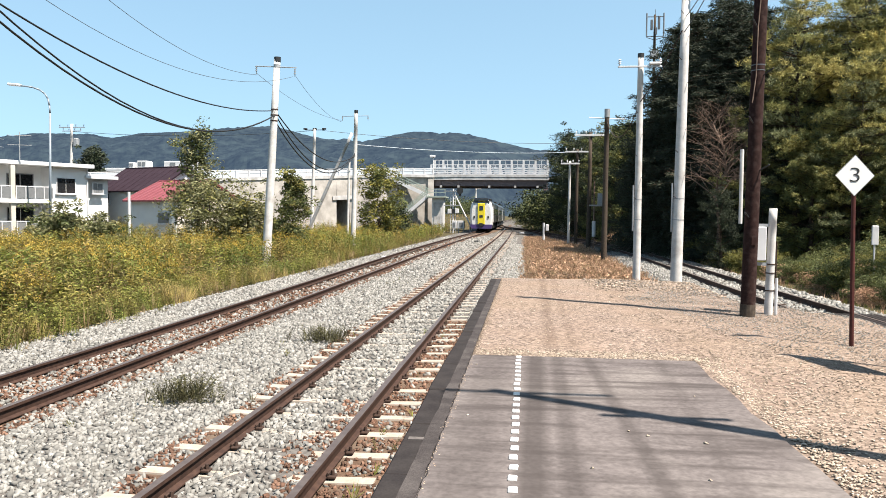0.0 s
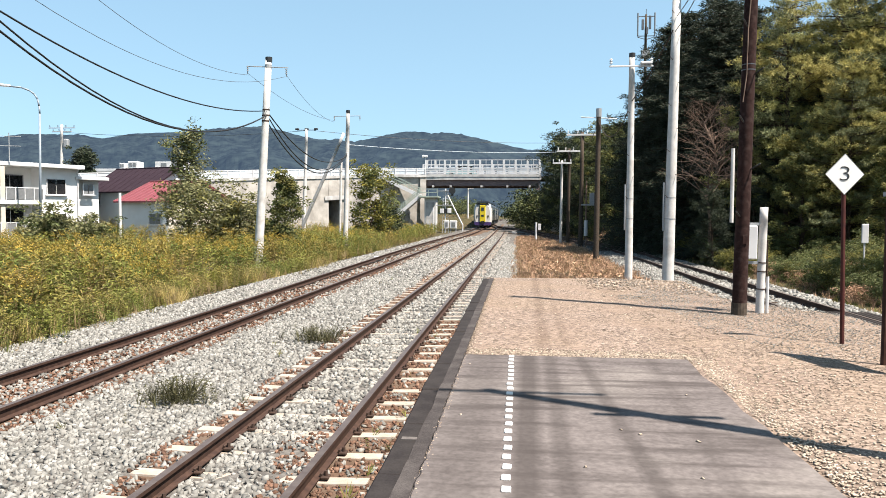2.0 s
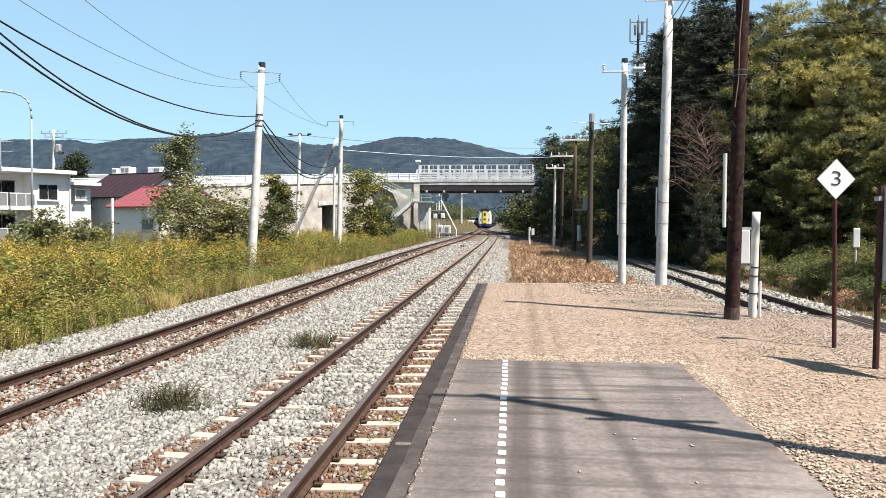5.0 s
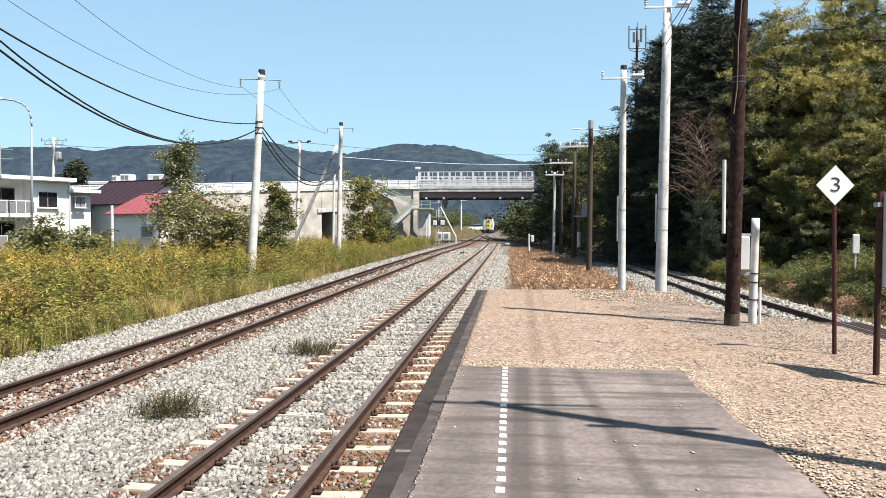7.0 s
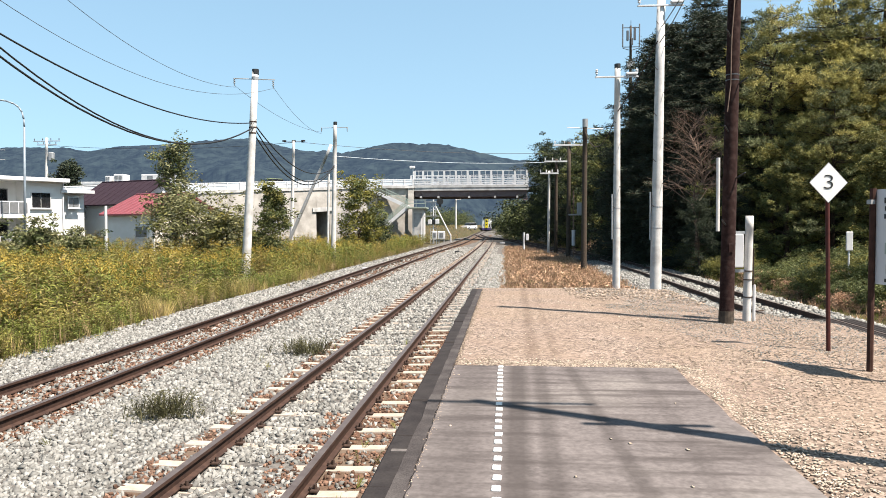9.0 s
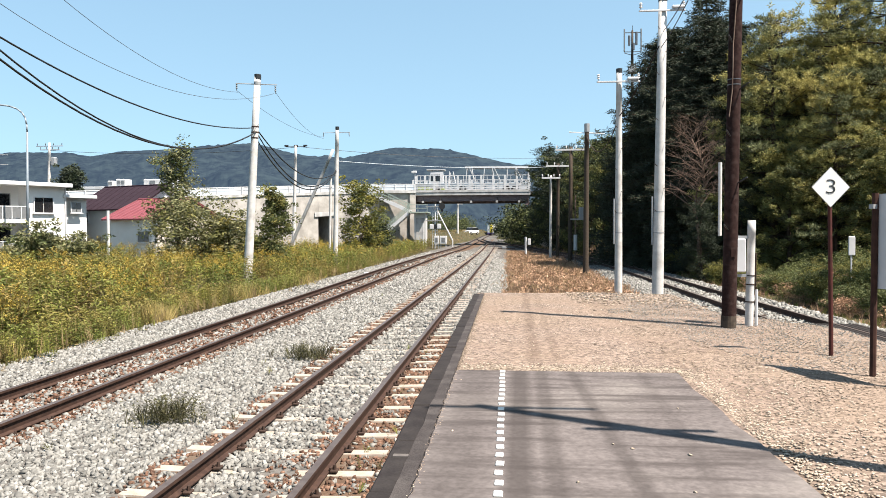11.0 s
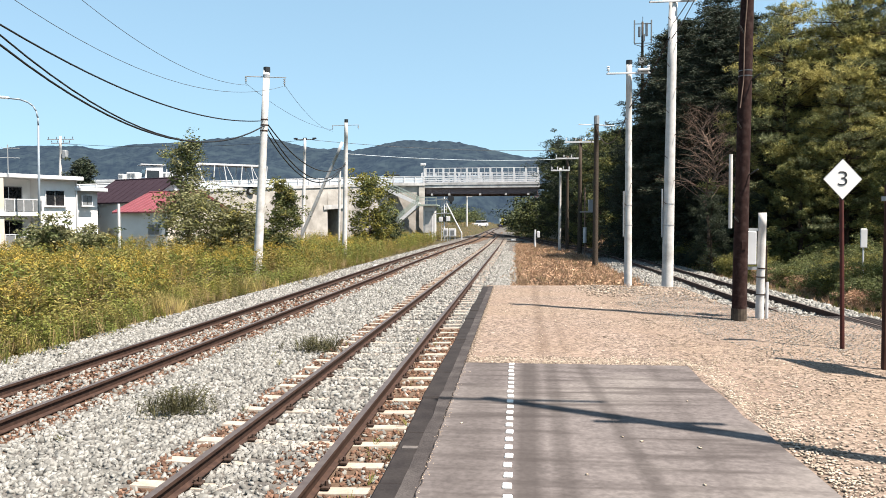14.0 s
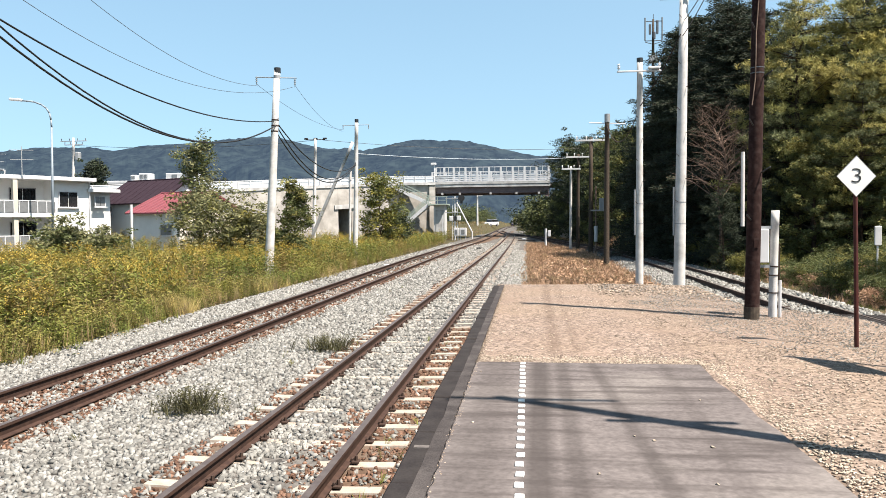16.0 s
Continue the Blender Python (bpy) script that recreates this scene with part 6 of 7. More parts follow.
# ---- platform furniture ----
def stop_sign():
    ob = empty("stop_marker", pose(3.36, 7.95, 0.72), "white diamond sign with a black 3 on a red-brown post", "sign")
    rodded("post", (0, 0, -0.1), (-0.03, 0, 1.62), 0.0225, "red_iron", ob, "red-brown painted steel post", r1=0.021)
    c = Vector((-0.035, -0.03, 1.785))
    bm = bmesh.new()
    box(bm, (0, 0, 0), (0.291, 0.006, 0.291), Matrix.Rotation(radians(45), 3, "Y"), bevel=0.0)
    pl = part("plate", bm, "white_paint", ob, "white diamond plate")
    pl.matrix_basis = Matrix.Translation(c) @ pose(0, 0, 0, 0, 0, 10)
    rim = bmesh.new()
    for k in range(4):
        a = radians(90 * k)
        b = radians(90 * (k + 1))
        rod(rim, (0.2055 * math.cos(a), 0, 0.2055 * math.sin(a)), (0.2055 * math.cos(b), 0, 0.2055 * math.sin(b)), 0.004, seg=6)
    part("rim", rim, "galvanised", pl)
    cu = bpy.data.curves.new("numeral", "FONT")
    cu.body, cu.size, cu.extrude, cu.align_x, cu.align_y = "3", 0.215, 0.002, "CENTER", "CENTER"
    cu.offset = -0.0035
    tmp = bpy.data.objects.new("numeral_curve", cu)
    scene.collection.objects.link(tmp)
    bpy.context.view_layer.update()
    me = bpy.data.meshes.new_from_object(tmp.evaluated_get(bpy.context.evaluated_depsgraph_get()))
    bpy.data.objects.remove(tmp)
    me.materials.clear()
    me.materials.append(M["black"])
    num = new("numeral", me)
    num.parent = pl
    num.matrix_basis = pose(0, -0.006, 0, 90, 0, 0) @ Matrix.Diagonal((1.36, 1, 1, 1))
    num["label"] = "black painted numeral 3"


M["wood_brown"] = material("wood_brown", (0.0571, 0.0302, 0.0235), (0.0369, 0.0201, 0.0161), scale=16, rough=0.9, bump=0.003)


def notice_board():
    a, b = Vector((3.235, 6.85, 0.72)), Vector((3.44, 6.25, 0.72))
    ang = math.degrees(math.atan2(b.y - a.y, b.x - a.x))
    ob = empty("notice_board", pose(*a, 0, 0, ang), "grey-white notice board with dark lettering on brown wooden posts", "notice board")
    w = (b - a).length
    for x in (0.0, w):
        rodded("post", (x, 0.02, -0.1), (x + 0.01, 0.02, 1.67), 0.027, "wood_brown", ob, "brown timber post", seg=8)
        boxed("clamp", (x + 0.01, 0.0, 1.55), (0.05, 0.05, 0.04), "galvanised", ob)
    bo = boxed("panel", (w / 2 + 0.02, 0.055, 1.24), (w + 0.05, 0.03, 0.84), "rail_white", ob, "pale grey enamel panel")
    z0 = 1.24
    for k, (x, z, ww, hh) in enumerate(((0.12, 0.32, 0.06, 0.05), (0.12, 0.25, 0.05, 0.04), (0.12, 0.18, 0.06, 0.04), (0.24, 0.27, 0.03, 0.2), (0.42, 0.27, 0.16, 0.16), (0.2, 0.06, 0.03, 0.12),
                                        (0.33, -0.1, 0.46, 0.1), (0.14, -0.28, 0.05, 0.08), (0.24, -0.28, 0.06, 0.08), (0.36, -0.28, 0.06, 0.08), (0.14, -0.38, 0.08, 0.03))):
        boxed("lettering_bar", (x + 0.03 - 0.0, 0.036, z0 + z), (min(ww, 0.62), 0.006, hh), "black" if k != 6 else "stair_green", ob)


stop_sign()
notice_board()


def side_marker():
    m = empty("marker_post", pose(12.5, 28, gp(12.5, 28)), "white marker board on a short post in the bushes", "post")
    rodded("post", (0, 0, 0), (0, 0, 1.3), 0.03, "rail_white", m)
    boxed("plate", (0, -0.03, 1.62), (0.24, 0.05, 0.7), "rail_white", m, bevel=0.02)

    b = empty("crossing_panel", pose(6.66, 14.6, -0.16), "dark weathered timber crossing laid over the side track", "crossing")
    for k in range(8):
        boxed("plank", (-0.44 + 0.125 * k, 0, 0.085), (0.118, 4.6, 0.15), "coping", b, bevel=0.012)
    for k in range(3):
        boxed("plank", (0.70 + 0.13 * k, 0, 0.08), (0.122, 4.6, 0.15), "coping", b, bevel=0.012)


side_marker()


mat("strip_grey", (0.0478, 0.0417, 0.0405), (0.0247, 0.0216, 0.0214), scale=9, rough=0.95, bump=0.012, bump_scale=55, fine=0.45, third=(0.0711, 0.0634, 0.0602), third_scale=4, third_at=0.55)


def platform_edge():
    """Dark kerb stones, an asphalt strip and a row of white studs."""
    edge = empty("platform_edge", Matrix.Identity(4), "dark worn concrete edge of the platform", "platform edge", kind="structure")
    rng = random.Random(3)
    y = -10.0
    while y < 14.9:
        n = min(0.9, 14.95 - y)
        bm = bmesh.new()
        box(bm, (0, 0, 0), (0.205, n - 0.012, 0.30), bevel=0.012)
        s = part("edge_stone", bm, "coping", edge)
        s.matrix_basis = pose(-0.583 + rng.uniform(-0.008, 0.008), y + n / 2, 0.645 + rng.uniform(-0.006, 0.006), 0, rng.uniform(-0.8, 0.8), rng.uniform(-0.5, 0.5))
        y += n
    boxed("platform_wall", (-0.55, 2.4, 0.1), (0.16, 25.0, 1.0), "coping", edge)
    boxed("mortar_patch", (-0.585, 4.08, 0.796), (0.12, 0.045, 0.008), "asphalt", edge, "pale mortar patch")
    bm = bmesh.new()
    prev = None
    for k in range(221):
        q = -10 + 24.9 * k / 220
        left = -0.565 + 0.007 * noise.noise((q * 2.0, 1, 7)) + 0.006 * noise.noise((q * 15, 1, 7))
        right = -0.462 + 0.012 * noise.noise((q * 9.0, 6, 7))
        row = [bm.verts.new(p) for p in ((left, q, 0.74), (left + 0.008, q, 0.803 + 0.004 * noise.noise((q * 12, 0, 3))), (right - 0.012, q, 0.804 + 0.004 * noise.noise((q * 14, 5, 3))), (right, q, 0.74))]
        if prev:
            for i in range(3):
                bm.faces.new((prev[i], prev[i + 1], row[i + 1], row[i]))
        prev = row
    crack = bmesh.new()
    prev = None
    for k in range(361):
        q = 2.6 + 12.3 * k / 360
        c = -0.466 + 0.012 * noise.noise((q * 9.0, 6, 7)) + 0.006 * noise.noise((q * 31.0, 2, 7))
        w = 0.0012 + 0.009 * max(0.0, noise.noise((q * 17.0, 9, 1)))
        row = [crack.verts.new((c - w, q, 0.8075)), crack.verts.new((c + w, q, 0.8075))]
        if prev:
            crack.faces.new((prev[0], prev[1], row[1], row[0]))
        prev = row
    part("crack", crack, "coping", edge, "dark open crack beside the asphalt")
    part("worn_strip", bm, "strip_grey", edge, "crumbling grey mortar strip behind the edge stones")
    bm = bmesh.new()
    n = 48
    for k in range(n):
        y0, y1 = -10 + 16.65 * k / n, -10 + 16.65 * (k + 1) / n
        lx = [-0.468 + 0.03 * noise.noise((q * 3.1, 0, 2)) for q in (y0, y1)]
        rx = [1.49 + 0.035 * noise.noise((q * 2.3, 4, 2)) for q in (y0, y1)]
        v = [bm.verts.new(p) for p in ((lx[0], y0, 0.80), (rx[0], y0, 0.798), (rx[1], y1, 0.798), (lx[1], y1, 0.80), (lx[0], y0, 0.72), (rx[0], y0, 0.72), (rx[1], y1, 0.72), (lx[1], y1, 0.72))]
        bm.faces.new(v[:4])
        bm.faces.new((v[0], v[3], v[7], v[4]))
        bm.faces.new((v[1], v[5], v[6], v[2]))
        if k == n - 1:
            bm.faces.new((v[2], v[6], v[7], v[3]))
    bmesh.ops.remove_doubles(bm, verts=bm.verts, dist=0.0005)
    pave = part("pavement", bm, "asphalt_worn")
    tagged(pave, "grey worn asphalt strip on the platform with tyre marks", "pavement", kind="structure")
    stud = bmesh.new()
    box(stud, (0, 0, 0), (0.046, 0.064, 0.012), bevel=0.004)
    me = bpy.data.meshes.new("white_stud")
    stud.to_mesh(me)
    stud.free()
    me.materials.append(M["white_paint"])
    for k in range(46):
        o = new("white_stud", me)
        o.parent = pave
        o.matrix_basis = pose(-0.045 + rng.uniform(-0.004, 0.004), 6.58 - 0.154 * k, 0.803, 0, 0, rng.uniform(-4, 4))


def tyre_marks(m, marks, dark):
    """Long faint wheel tracks: centre, drift a metre, width and strength."""
    n, l = m.node_tree.nodes, m.node_tree.links
    p = n["Principled BSDF"]
    col = p.inputs["Base Color"].links[0].from_socket
    geo = n.new("ShaderNodeNewGeometry")
    sep = n.new("ShaderNodeSeparateXYZ")
    l.new(geo.outputs["Position"], sep.inputs[0])
    for centre, bend, width, force in marks:
        a = n.new("ShaderNodeMath")
        a.operation = "MULTIPLY_ADD"
        a.inputs[1].default_value, a.inputs[2].default_value = -bend, -centre + bend * 5
        l.new(sep.outputs["Y"], a.inputs[0])
        b = n.new("ShaderNodeMath")
        b.operation = "ADD"
        l.new(sep.outputs["X"], b.inputs[0])
        l.new(a.outputs[0], b.inputs[1])
        c = n.new("ShaderNodeMath")
        c.operation = "ABSOLUTE"
        l.new(b.outputs[0], c.inputs[0])
        q = n.new("ShaderNodeMapRange")
        q.inputs["From Min"].default_value, q.inputs["From Max"].default_value = width * 0.5, width * 1.5
        q.inputs["To Min"].default_value, q.inputs["To Max"].default_value = force, 0.0
        l.new(c.outputs[0], q.inputs["Value"])
        mm = n.new("ShaderNodeMix")
        mm.data_type = "RGBA"
        l.new(q.outputs[0], mm.inputs[0])
        l.new(col, mm.inputs[6])
        mm.inputs[7].default_value = (*dark, 1)
        col = mm.outputs[2]
    l.new(col, p.inputs["Base Color"])


def gritty(m, scale, low, high, force):
    """Trodden grit: small cells of uneven brightness with dark joints."""
    n, l = m.node_tree.nodes, m.node_tree.links
    p = n["Principled BSDF"]
    col = p.inputs["Base Color"].links[0].from_socket
    geo = n.new("ShaderNodeNewGeometry")
    cells = n.new("ShaderNodeTexVoronoi")
    cells.inputs["Scale"].default_value = scale
    l.new(geo.outputs["Position"], cells.inputs["Vector"])
    grey = n.new("ShaderNodeSeparateColor")
    l.new(cells.outputs["Color"], grey.inputs[0])
    r = n.new("ShaderNodeMapRange")
    r.inputs["To Min"].default_value, r.inputs["To Max"].default_value = low, high
    l.new(grey.outputs[0], r.inputs["Value"])
    patch = n.new("ShaderNodeTexNoise")
    patch.inputs["Scale"].default_value, patch.inputs["Detail"].default_value = 1.3, 4
    l.new(geo.outputs["Position"], patch.inputs["Vector"])
    f = n.new("ShaderNodeMapRange")
    f.inputs["From Min"].default_value, f.inputs["From Max"].default_value = 0.35, 0.65
    f.inputs["To Min"].default_value, f.inputs["To Max"].default_value = force * 0.4, force
    l.new(patch.outputs[0], f.inputs["Value"])
    hsv = n.new("ShaderNodeHueSaturation")
    hsv.inputs["Saturation"].default_value = 0.85
    l.new(col, hsv.inputs["Color"])
    l.new(r.outputs[0], hsv.inputs["Value"])
    l.new(f.outputs[0], hsv.inputs["Fac"])
    l.new(hsv.outputs[0], p.inputs["Base Color"])


gritty(M["dirt"], 46, 0.34, 1.5, 1.0)
tyre_marks(M["dirt"], ((0.24, 0.012, 0.06, 0.4), (0.46, 0.012, 0.05, 0.2), (1.55, 0.0, 0.09, 0.12)), (0.07, 0.048, 0.036))


def asphalt_worn():
    """Asphalt with faint tyre marks and cross streaks."""
    m = material("asphalt_worn", (0.0994, 0.0865, 0.0831), (0.129, 0.113, 0.108), scale=2.2, rough=0.9, bump=0.003, bump_scale=170, fine=0.38, third=(0.17, 0.152, 0.141), third_scale=0.9, third_at=0.56)
    nt = m.node_tree
    n, l = nt.nodes, nt.links
    p = n["Principled BSDF"]
    old = p.inputs["Base Color"].links[0].from_socket
    geo = n.new("ShaderNodeNewGeometry")
    st = n.new("ShaderNodeVectorMath")
    st.operation = "MULTIPLY"
    st.inputs[1].default_value = (1.1, 8.0, 1.0)
    l.new(geo.outputs["Position"], st.inputs[0])
    no = n.new("ShaderNodeTexNoise")
    no.inputs["Scale"].default_value, no.inputs["Detail"].default_value = 1.0, 5
    l.new(st.outputs[0], no.inputs["Vector"])
    r = n.new("ShaderNodeMapRange")
    r.inputs["From Min"].default_value, r.inputs["From Max"].default_value = 0.47, 0.66
    r.inputs["To Min"].default_value, r.inputs["To Max"].default_value = 0.0, 0.75
    l.new(no.outputs[0], r.inputs["Value"])
    mx = n.new("ShaderNodeMix")
    mx.data_type = "RGBA"
    l.new(r.outputs[0], mx.inputs[0])
    l.new(old, mx.inputs[6])
    mx.inputs[7].default_value = (0.045, 0.038, 0.036, 1)
    col = mx.outputs[2]
    l.new(col, p.inputs["Base Color"])
    tyre_marks(m, ((0.08, 0.02, 0.075, 0.7), (0.27, 0.015, 0.055, 0.5), (0.62, -0.035, 0.05, 0.5), (-0.28, 0.0, 0.14, 0.38), (1.1, 0.05, 0.05, 0.25)), (0.040, 0.034, 0.032))
    return m


M["asphalt_worn"] = asphalt_worn()
platform_edge()


# ---- loose stone ----
def stone_kind(seed):
    rng = np.random.default_rng(seed)
    v = np.array([(x, y, z) for x in (-1, 1) for y in (-1, 1) for z in (-1, 1)], float) * 0.5
    v = v * rng.uniform(0.25, 1.35, (8, 3)) * np.array([1.45, 0.95, 0.68])
    turn = np.linalg.qr(rng.normal(size=(3, 3)))[0]
    t = np.array([(0, 1, 3), (0, 3, 2), (4, 6, 7), (4, 7, 5), (0, 4, 5), (0, 5, 1), (2, 3, 7), (2, 7, 6), (0, 2, 6), (0, 6, 4), (1, 5, 7), (1, 7, 3)])
    return v @ turn, t, np.zeros(12, int)


def stones():
    rng = np.random.default_rng(90)
    kinds = [stone_kind(k) for k in range(9)]
    grey, rust = [], []
    sg, sr = [], []
    for y0, y1, dens, big in ((3.5, 9, 640, 0.9), (9, 15, 400, 1.0), (15, 26, 175, 1.25), (26, 44, 55, 1.7), (44, 78, 20, 2.2)):
        n = int((y1 - y0) * 8.0 * dens)
        xs, ys = rng.uniform(-8.75, -0.75, n), rng.uniform(y0, y1, n)
        for x, y, u, w in zip(xs, ys, rng.uniform(size=n), rng.uniform(0.45, 1.3, n)):
            if x < -0.86 * y:
                continue
            off = x - along(MAIN, y)
            on_rail = abs(abs(off) - 0.552) < 0.07 or abs(abs(x + 2.235) - 0.552) < 0.07
            if on_rail:
                continue
            k = round((y - 5.95) / 0.637)
            tie = abs(y - 5.95 - 0.637 * k) < 0.115 and abs(x + 2.235) < 1.03
            if tie and (abs(x + 2.235) > 0.45 or u < 0.72):
                continue
            if y > 15 and 0.62 < abs(x + 2.235) < 1.03 and u < 0.6:
                continue
            if -1.62 < x < -1.1 and u < 0.06:
                continue
            wave = 0.15 * noise.noise((x * 2, y * 0.9, 3))
            brown = abs(off) < 0.9 + wave and u > 0.35 or (-1.65 < x < -0.7 and y + wave * 6 < 15.5 and u > 0.2) or (-3.3 + wave < x < -2.85 and u > 0.3) or (abs(x + 2.235) < 0.55 and y < 8.5 and x > -2.1 + wave * 3 and u > 0.3)
            z = bed_z(x, y) + 0.004 + (0.012 if abs(off) < 0.5 else 0)
            (rust if brown else grey).append((x, y, z))
            (sr if brown else sg).append(0.050 * w * big * (0.75 if brown else 1.0))
    for y, x, w in zip(19.5 + 40 * rng.uniform(size=5000) ** 1.4, rng.uniform(-0.8, 0.3, 5000), rng.uniform(0.7, 1.3, 5000)):
        grey.append((x, y, -0.19 - 0.09 * smooth(x, -0.3, 0.35)))
        sg.append(0.075 * w)
    n = 9000
    for y, o, w in zip(13 + 35 * rng.uniform(size=n) ** 1.3, rng.uniform(-2.0, 1.8, n), rng.uniform(0.7, 1.3, n)):
        if abs(abs(o) - 0.552) > 0.07:
            grey.append((along(SIDE, y) + o, y, -0.17 - 0.14 * smooth(abs(o), 1.5, 2.3)))
            sg.append(0.085 * w)
    scatter("ballast_stones", kinds, grey, sg, ["stone"], "loose grey crushed stones of the track bed", "ballast", rng, 0.0)
    scatter("rusty_stones", kinds, rust, sr, ["stone_rust"], "rust-brown crushed stones beside the rails", "ballast", rng, 0.0)
    flat = [(v * np.array([1.0, 1.0, 0.5]), t, ix) for v, t, ix in kinds]
    tan, light, chips, sc = [], [], [], []
    st, sl = [], []
    for x, y, u, w in zip(rng.uniform(-0.4, 4.2, 26000), 3 + 13 * rng.uniform(size=26000) ** 1.4, rng.uniform(size=26000), rng.uniform(0.5, 1.4, 26000)):
        if x < 1.52 and y < 6.7:
            continue
        thin = 0.22 if x < 1.6 else 1.0
        if u > thin:
            continue
        pale = x < 2.6 and y < 7.0 and u < 0.65 or u < 0.08
        (light if pale else tan).append((x, y, platform_z(x, y) + 0.003))
        (sl if pale else st).append((0.0145 if pale else 0.012) * w)
    for x, y, w in zip(rng.uniform(-0.45, 1.6, 1500), rng.normal(6.88, 0.11, 1500), rng.uniform(0.6, 1.5, 1500)):
        if y > 6.66:
            light.append((x, y, platform_z(x, y) + 0.004))
            sl.append(0.0135 * w)
    for x, y, w in zip(1.53 + abs(rng.normal(0, 0.12, 1200)), rng.uniform(3, 6.8, 1200), rng.uniform(0.6, 1.5, 1200)):
        light.append((x, y, platform_z(x, y) + 0.004))
        sl.append(0.0135 * w)
    for x, y, w in zip(rng.normal(-0.44, 0.025, 900), rng.uniform(3, 14.5, 900), rng.uniform(0.4, 1.3, 900)):
        light.append((x, y, 0.792))
        sl.append(0.010 * w)
    for x, y in ((0.62, 4.38), (0.72, 4.3), (1.02, 4.2), (0.35, 3.7), (-0.35, 4.6), (-0.4, 6.2), (1.2, 5.3), (0.9, 3.6)):
        light.append((x, y, 0.803))
        sl.append(0.016)
    crumbs = [(x, y, 0.797) for x, y in zip(-0.464 + 0.012 * np.sin(np.arange(1500) * 0.37) + rng.normal(0, 0.011, 1500), rng.uniform(3, 14.8, 1500))]
    scatter("edge_crumbs", kinds, crumbs, rng.uniform(0.003, 0.011, 1500), ["pebble"], "crumbled pale grit along the platform edge", "grit", rng, 0.0)
    for x, y, w in zip(rng.uniform(1.0, 4.6, 15000), 7 + 9 * rng.uniform(size=15000) ** 0.8, rng.uniform(0.5, 1.5, 15000)):
        if x + 0.12 * (y - 7) + 1.2 * noise.noise((x * 0.7, y * 0.4, 6)) > 2.4 and x < 4.6:
            chips.append((x, y, platform_z(x, y) + 0.003))
            sc.append(0.0135 * w)
    for x, y, w in zip(rng.uniform(1.2, 4.2, 1400), rng.normal(14.6, 0.9, 1400), rng.uniform(0.8, 2.2, 1400)):
        tan.append((x, y, platform_z(x, y) + 0.006))
        st.append(0.026 * w)
    scatter("platform_grit", flat, tan, st, ["pebble"], "tan grit and pebbles on the platform", "gravel", rng, 0.0)
    scatter("grey_chips", flat, chips, sc, ["stone"], "loose grey stone chips trodden into the yard", "gravel", rng, 0.0)
    scatter("pale_gravel", flat, light, sl, ["pebble_light"], "pale gravel along the asphalt's border", "gravel", rng, 0.0)


stones()


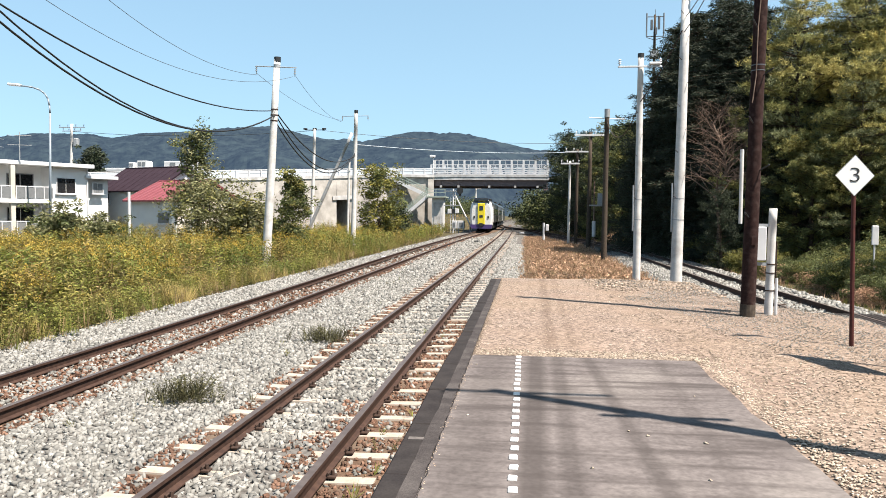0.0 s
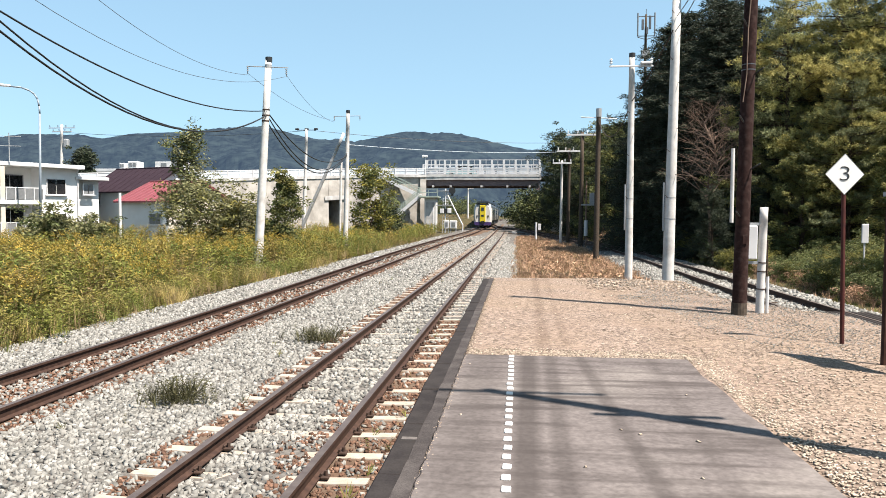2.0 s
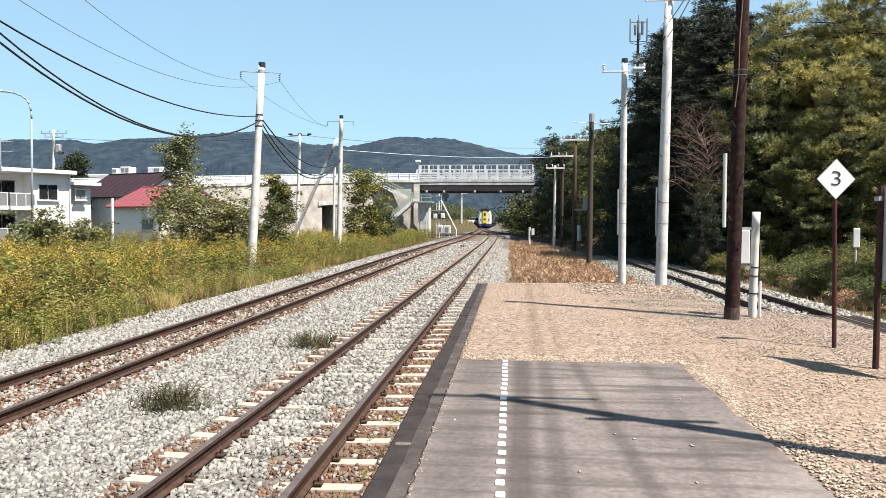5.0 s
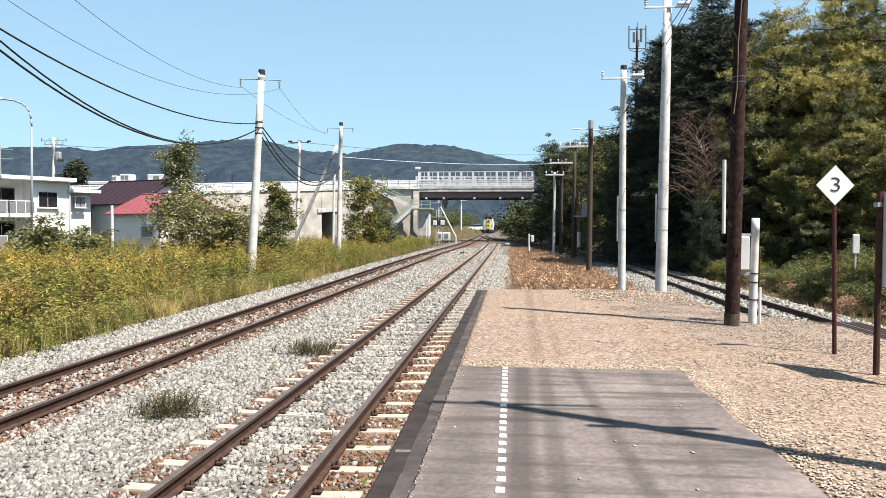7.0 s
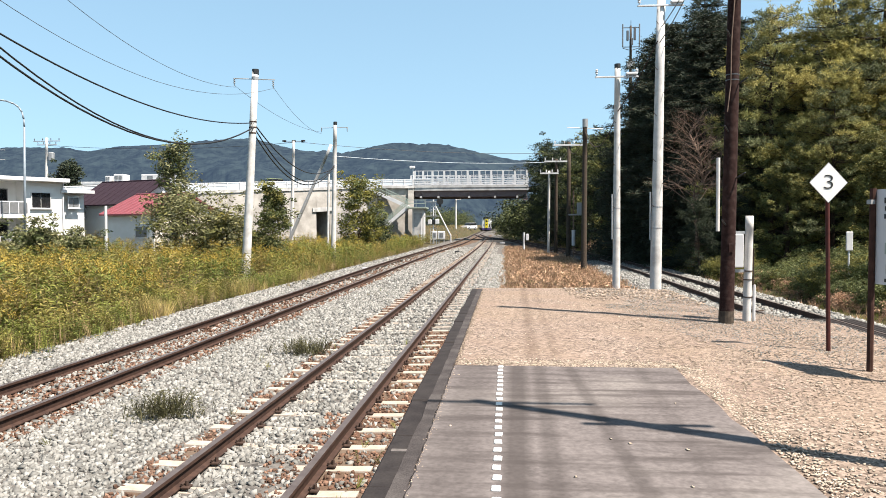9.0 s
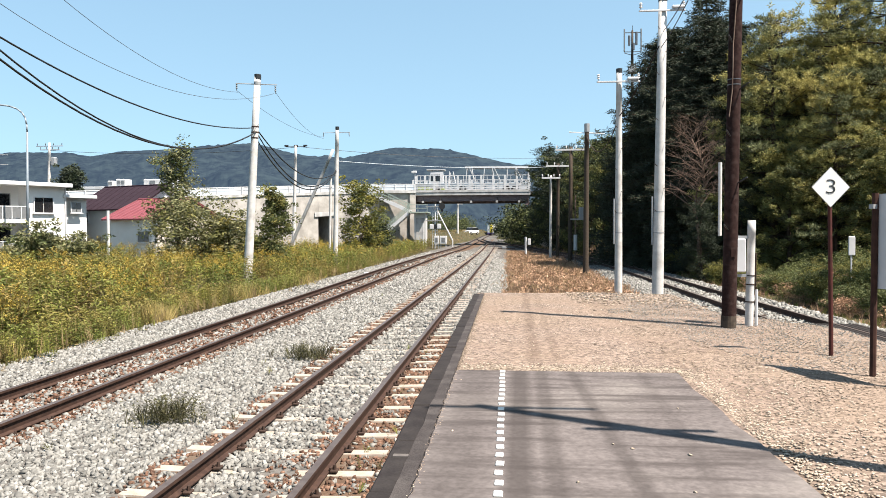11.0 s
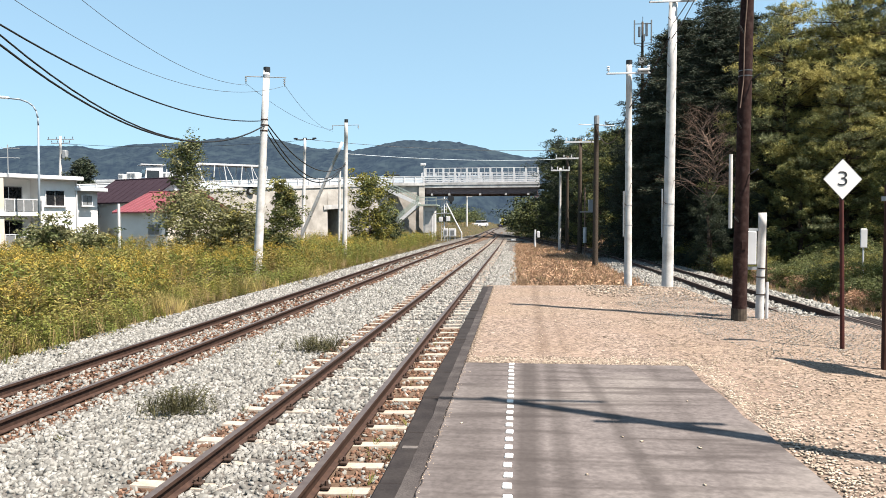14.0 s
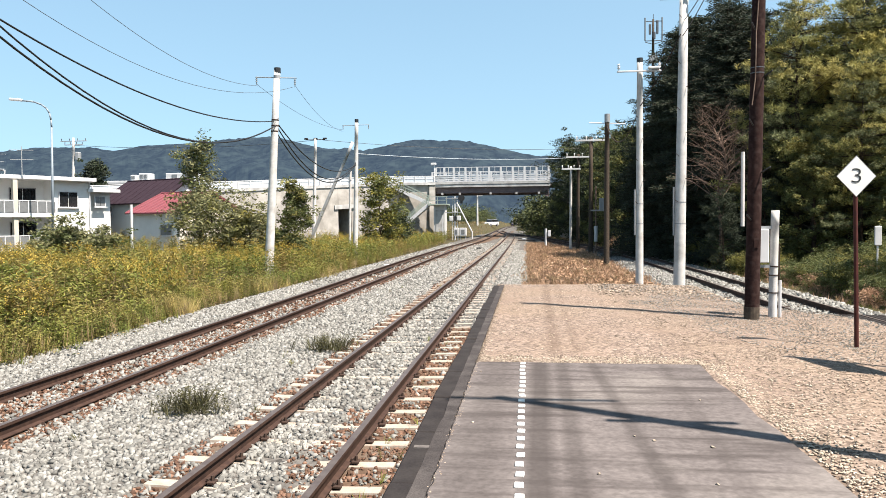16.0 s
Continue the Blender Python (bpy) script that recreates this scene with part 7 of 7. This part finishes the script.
# ---- what moves: the train, a car transporter and cars on the bridge ----
def train():
    """Three coupled diesel railcars; the tail cab is at the origin, the train reaches along +y."""
    ob = empty("diesel_train", Matrix.Identity(4), "steel diesel train with a white and yellow cab end", "train")
    for k in range(3):
        y0, y1 = 0.9 + 20.6 * k, 20.3 + 20.6 * k
        bm = bmesh.new()
        prism(bm, [(-1.36, 0.95), (1.36, 0.95), (1.42, 1.4), (1.40, 2.6), (1.25, 3.35), (0.9, 3.72), (0.4, 3.85), (-0.4, 3.85), (-0.9, 3.72), (-1.25, 3.35), (-1.40, 2.6), (-1.42, 1.4)], y0, y1)
        body = part("car_body", bm, "train_steel", ob, "ribbed stainless-steel car body")
        for s in (-1, 1):
            for q in range(9):
                boxed("window", (s * 1.405, y0 + 2.6 + 1.75 * q, 2.35), (0.05, 1.3, 0.75), "glass_dark", body)
            boxed("door", (s * 1.415, y0 + 1.3, 2.0), (0.04, 0.85, 1.9), "train_white", body)
        boxed("underframe", (0, (y0 + y1) / 2, 0.6), (2.3, y1 - y0 - 1.5, 0.7), "train_under", ob)
        for yb in (y0 + 2.8, y1 - 2.8):
            bg = boxed("bogie", (0, yb, 0.45), (2.0, 2.6, 0.35), "train_under", ob)
            for dy in (-1.05, 1.05):
                for s in (-1, 1):
                    rodded("wheel", (s * 0.5, yb + dy, 0.43), (s * 0.62, yb + dy, 0.43), 0.43, "train_under", bg, seg=16)
        boxed("roof_unit", (0, (y0 + y1) / 2, 3.95), (1.5, 4.0, 0.3), "train_under", ob, bevel=0.06)
    # cab end: white shell tapering to a flat yellow gangway door
    bm = bmesh.new()
    rings = [(0.95, [(-1.40, 0.75), (1.40, 0.75), (1.42, 1.5), (1.40, 2.6), (1.22, 3.4), (0.75, 3.8), (-0.75, 3.8), (-1.22, 3.4), (-1.40, 2.6), (-1.42, 1.5)]),
             (0.25, [(-1.30, 0.6), (1.30, 0.6), (1.38, 1.5), (1.34, 2.6), (1.12, 3.25), (0.7, 3.55), (-0.7, 3.55), (-1.12, 3.25), (-1.34, 2.6), (-1.38, 1.5)]),
             (0.0, [(-1.05, 0.7), (1.05, 0.7), (1.18, 1.5), (1.12, 2.6), (0.95, 3.1), (0.6, 3.35), (-0.6, 3.35), (-0.95, 3.1), (-1.12, 2.6), (-1.18, 1.5)])]
    vs = [[bm.verts.new((x, y, z)) for x, z in ring] for y, ring in rings]
    for a, b in zip(vs, vs[1:]):
        for i in range(10):
            bm.faces.new((a[i], a[(i + 1) % 10], b[(i + 1) % 10], b[i]))
    bm.faces.new(vs[-1])
    bm.faces.new(vs[0][::-1])
    cab = part("cab_shell", bm, "train_white", ob, "white painted cab shell")
    bm = bmesh.new()
    box(bm, (0, -0.06, 2.05), (0.88, 0.2, 2.55), bevel=0.04)
    door = part("gangway_door", bm, "train_yellow", ob, "bright yellow end door")
    boxed("door_window", (0, -0.17, 2.75), (0.42, 0.04, 0.5), "glass_dark", door)
    boxed("door_window", (0, -0.17, 1.75), (0.4, 0.04, 0.28), "glass_dark", door)
    boxed("coupler", (0, -0.3, 0.75), (0.45, 0.6, 0.35), "black", ob)
    for s in (-1, 1):
        boxed("lamp", (s * 0.85, -0.02, 1.65), (0.16, 0.08, 0.3), "black", cab)
        boxed("cab_window", (s * 0.62, 0.35, 3.52), (0.75, 0.7, 0.2), "glass_dark", cab)
    bm = bmesh.new()
    box(bm, (0, 0.6, 3.75), (1.7, 1.5, 0.42), bevel=0.1)
    part("high_cab", bm, "glass_dark", ob, "dark raised driver's cab")
    bm = bmesh.new()
    prism(bm, [(-1.2, 0.25), (1.2, 0.25), (1.35, 0.75), (-1.35, 0.75)], -0.05, 1.6)
    part("skirt", bm, "train_purple", ob, "purple front skirt")
    return ob


def transporter():
    """An empty car transporter: cab at the front (+x), open two-deck frame behind; the front bumper is at the origin."""
    ob = empty("car_transporter", Matrix.Identity(4), "empty car transporter lorry with a white cab and frame", "lorry")
    bm = bmesh.new()
    prism(bm, [(-1.9, 0.7), (0.0, 0.7), (0.0, 1.6), (-0.15, 2.75), (-1.9, 2.85)], -1.15, 1.15)
    cab = part("cab", bm, "rail_white", ob)
    boxed("windscreen", (-0.08, 0, 2.1), (0.1, 2.0, 0.85), "glass_dark", cab)
    for s in (-1, 1):
        boxed("side_window", (-0.85, s * 1.16, 2.0), (1.3, 0.04, 0.95), "glass_dark", cab)
    boxed("roof_deck", (-0.9, 0, 3.15), (2.6, 2.2, 0.1), "rail_white", ob)
    for s in (-1, 1):
        boxed("deck_beam", (-7.9, s * 1.15, 1.05), (11.6, 0.12, 0.22), "rail_white", ob)
        boxed("deck_beam", (-9.3, s * 1.15, 3.45), (8.8, 0.10, 0.2), "rail_white", ob)
        for k, x in enumerate((-2.6, -3.6, -5.0, -6.2, -7.4, -9.0, -10.6, -12.2, -13.6)):
            rodded("frame_post", (x, s * 1.15, 1.1), (x + (0.35 if k % 2 else -0.2), s * 1.15, 3.45 if x < -4.8 else 2.9), 0.06, "rail_white", ob, seg=8)
        for x in (-6.6, -10.0, -13.0):
            rodded("brace", (x, s * 1.15, 1.1), (x + 1.1, s * 1.15, 3.4), 0.045, "rail_white", ob, seg=6)
    boxed("lower_deck", (-8.0, 0, 1.0), (11.4, 2.2, 0.08), "galvanised", ob)
    boxed("upper_deck", (-9.3, 0, 3.5), (8.8, 2.2, 0.06), "screen", ob)
    for x in (-0.9, -4.6, -10.6, -11.8):
        for s in (-1, 1):
            w = part("wheel", rod(bmesh.new(), (x, s * 0.85, 0.48), (x, s * 1.12, 0.48), 0.48, seg=16), "rubber", ob)
            rodded("rim", (x, s * 1.1, 0.48), (x, s * 1.14, 0.48), 0.25, "galvanised", w, seg=10)
    return ob


def road_pose(s, off, back=0.0, flip=False):
    (x, y, z), h = road_at(s - back)
    a = radians(h)
    return pose(x - math.sin(a) * off, y + math.cos(a) * off, z + 0.01, 0, 0, h + (180 if flip else 0))


the_train = train()
the_lorry = transporter()
pale_car = car_body("moving_car", "car_pale", "pale blue-white car driving over the bridge", 1.55)
lime_car = car_body("moving_car", "car_lime", "lime yellow car driving over the bridge", 1.6)
dark_car = car_body("moving_car", "car_dark", "dark car following the lorry over the bridge", 1.5)


def train_pose(y):
    x = along(MAIN, y + 4)
    ahead = along(MAIN, y + 34)
    return pose(x, y, rise(y + 10) + 0.01, 0, 0, -math.degrees(math.atan2(ahead - x, 30)))


def motions():
    walk(the_train, [(t, train_pose(y)) for t, y in ((0.0, 89.2), (0.6, 95.6), (1.15, 102.1), (1.75, 110.0), (2.5, 120.5), (4.0, 142.5), (7.0, 183.0), (9.0, 211.0), (11.0, 242.0), (12.5, 266.0), (14.0, 291.0), (16.0, 324.0))])

    def drive(thing, s_at, lane, flip=False, length=0.0):
        walk(thing, [(t, road_pose(s_at(t), lane, length, flip)) for t in [0.5 * k for k in range(33)]])

    drive(the_lorry, lambda t: 2.0 + 13.8 * (t - 11.3), 2.0)
    drive(pale_car, lambda t: -14.2 + 13.9 * (t - 1.2), 2.0, length=2.0)
    drive(lime_car, lambda t: 17.0 - 10.5 * (t - 9.0), -2.0, True, length=-2.0)
    drive(dark_car, lambda t: -12.3 + 13.5 * (t - 12.5), 2.0, length=2.0)


motions()
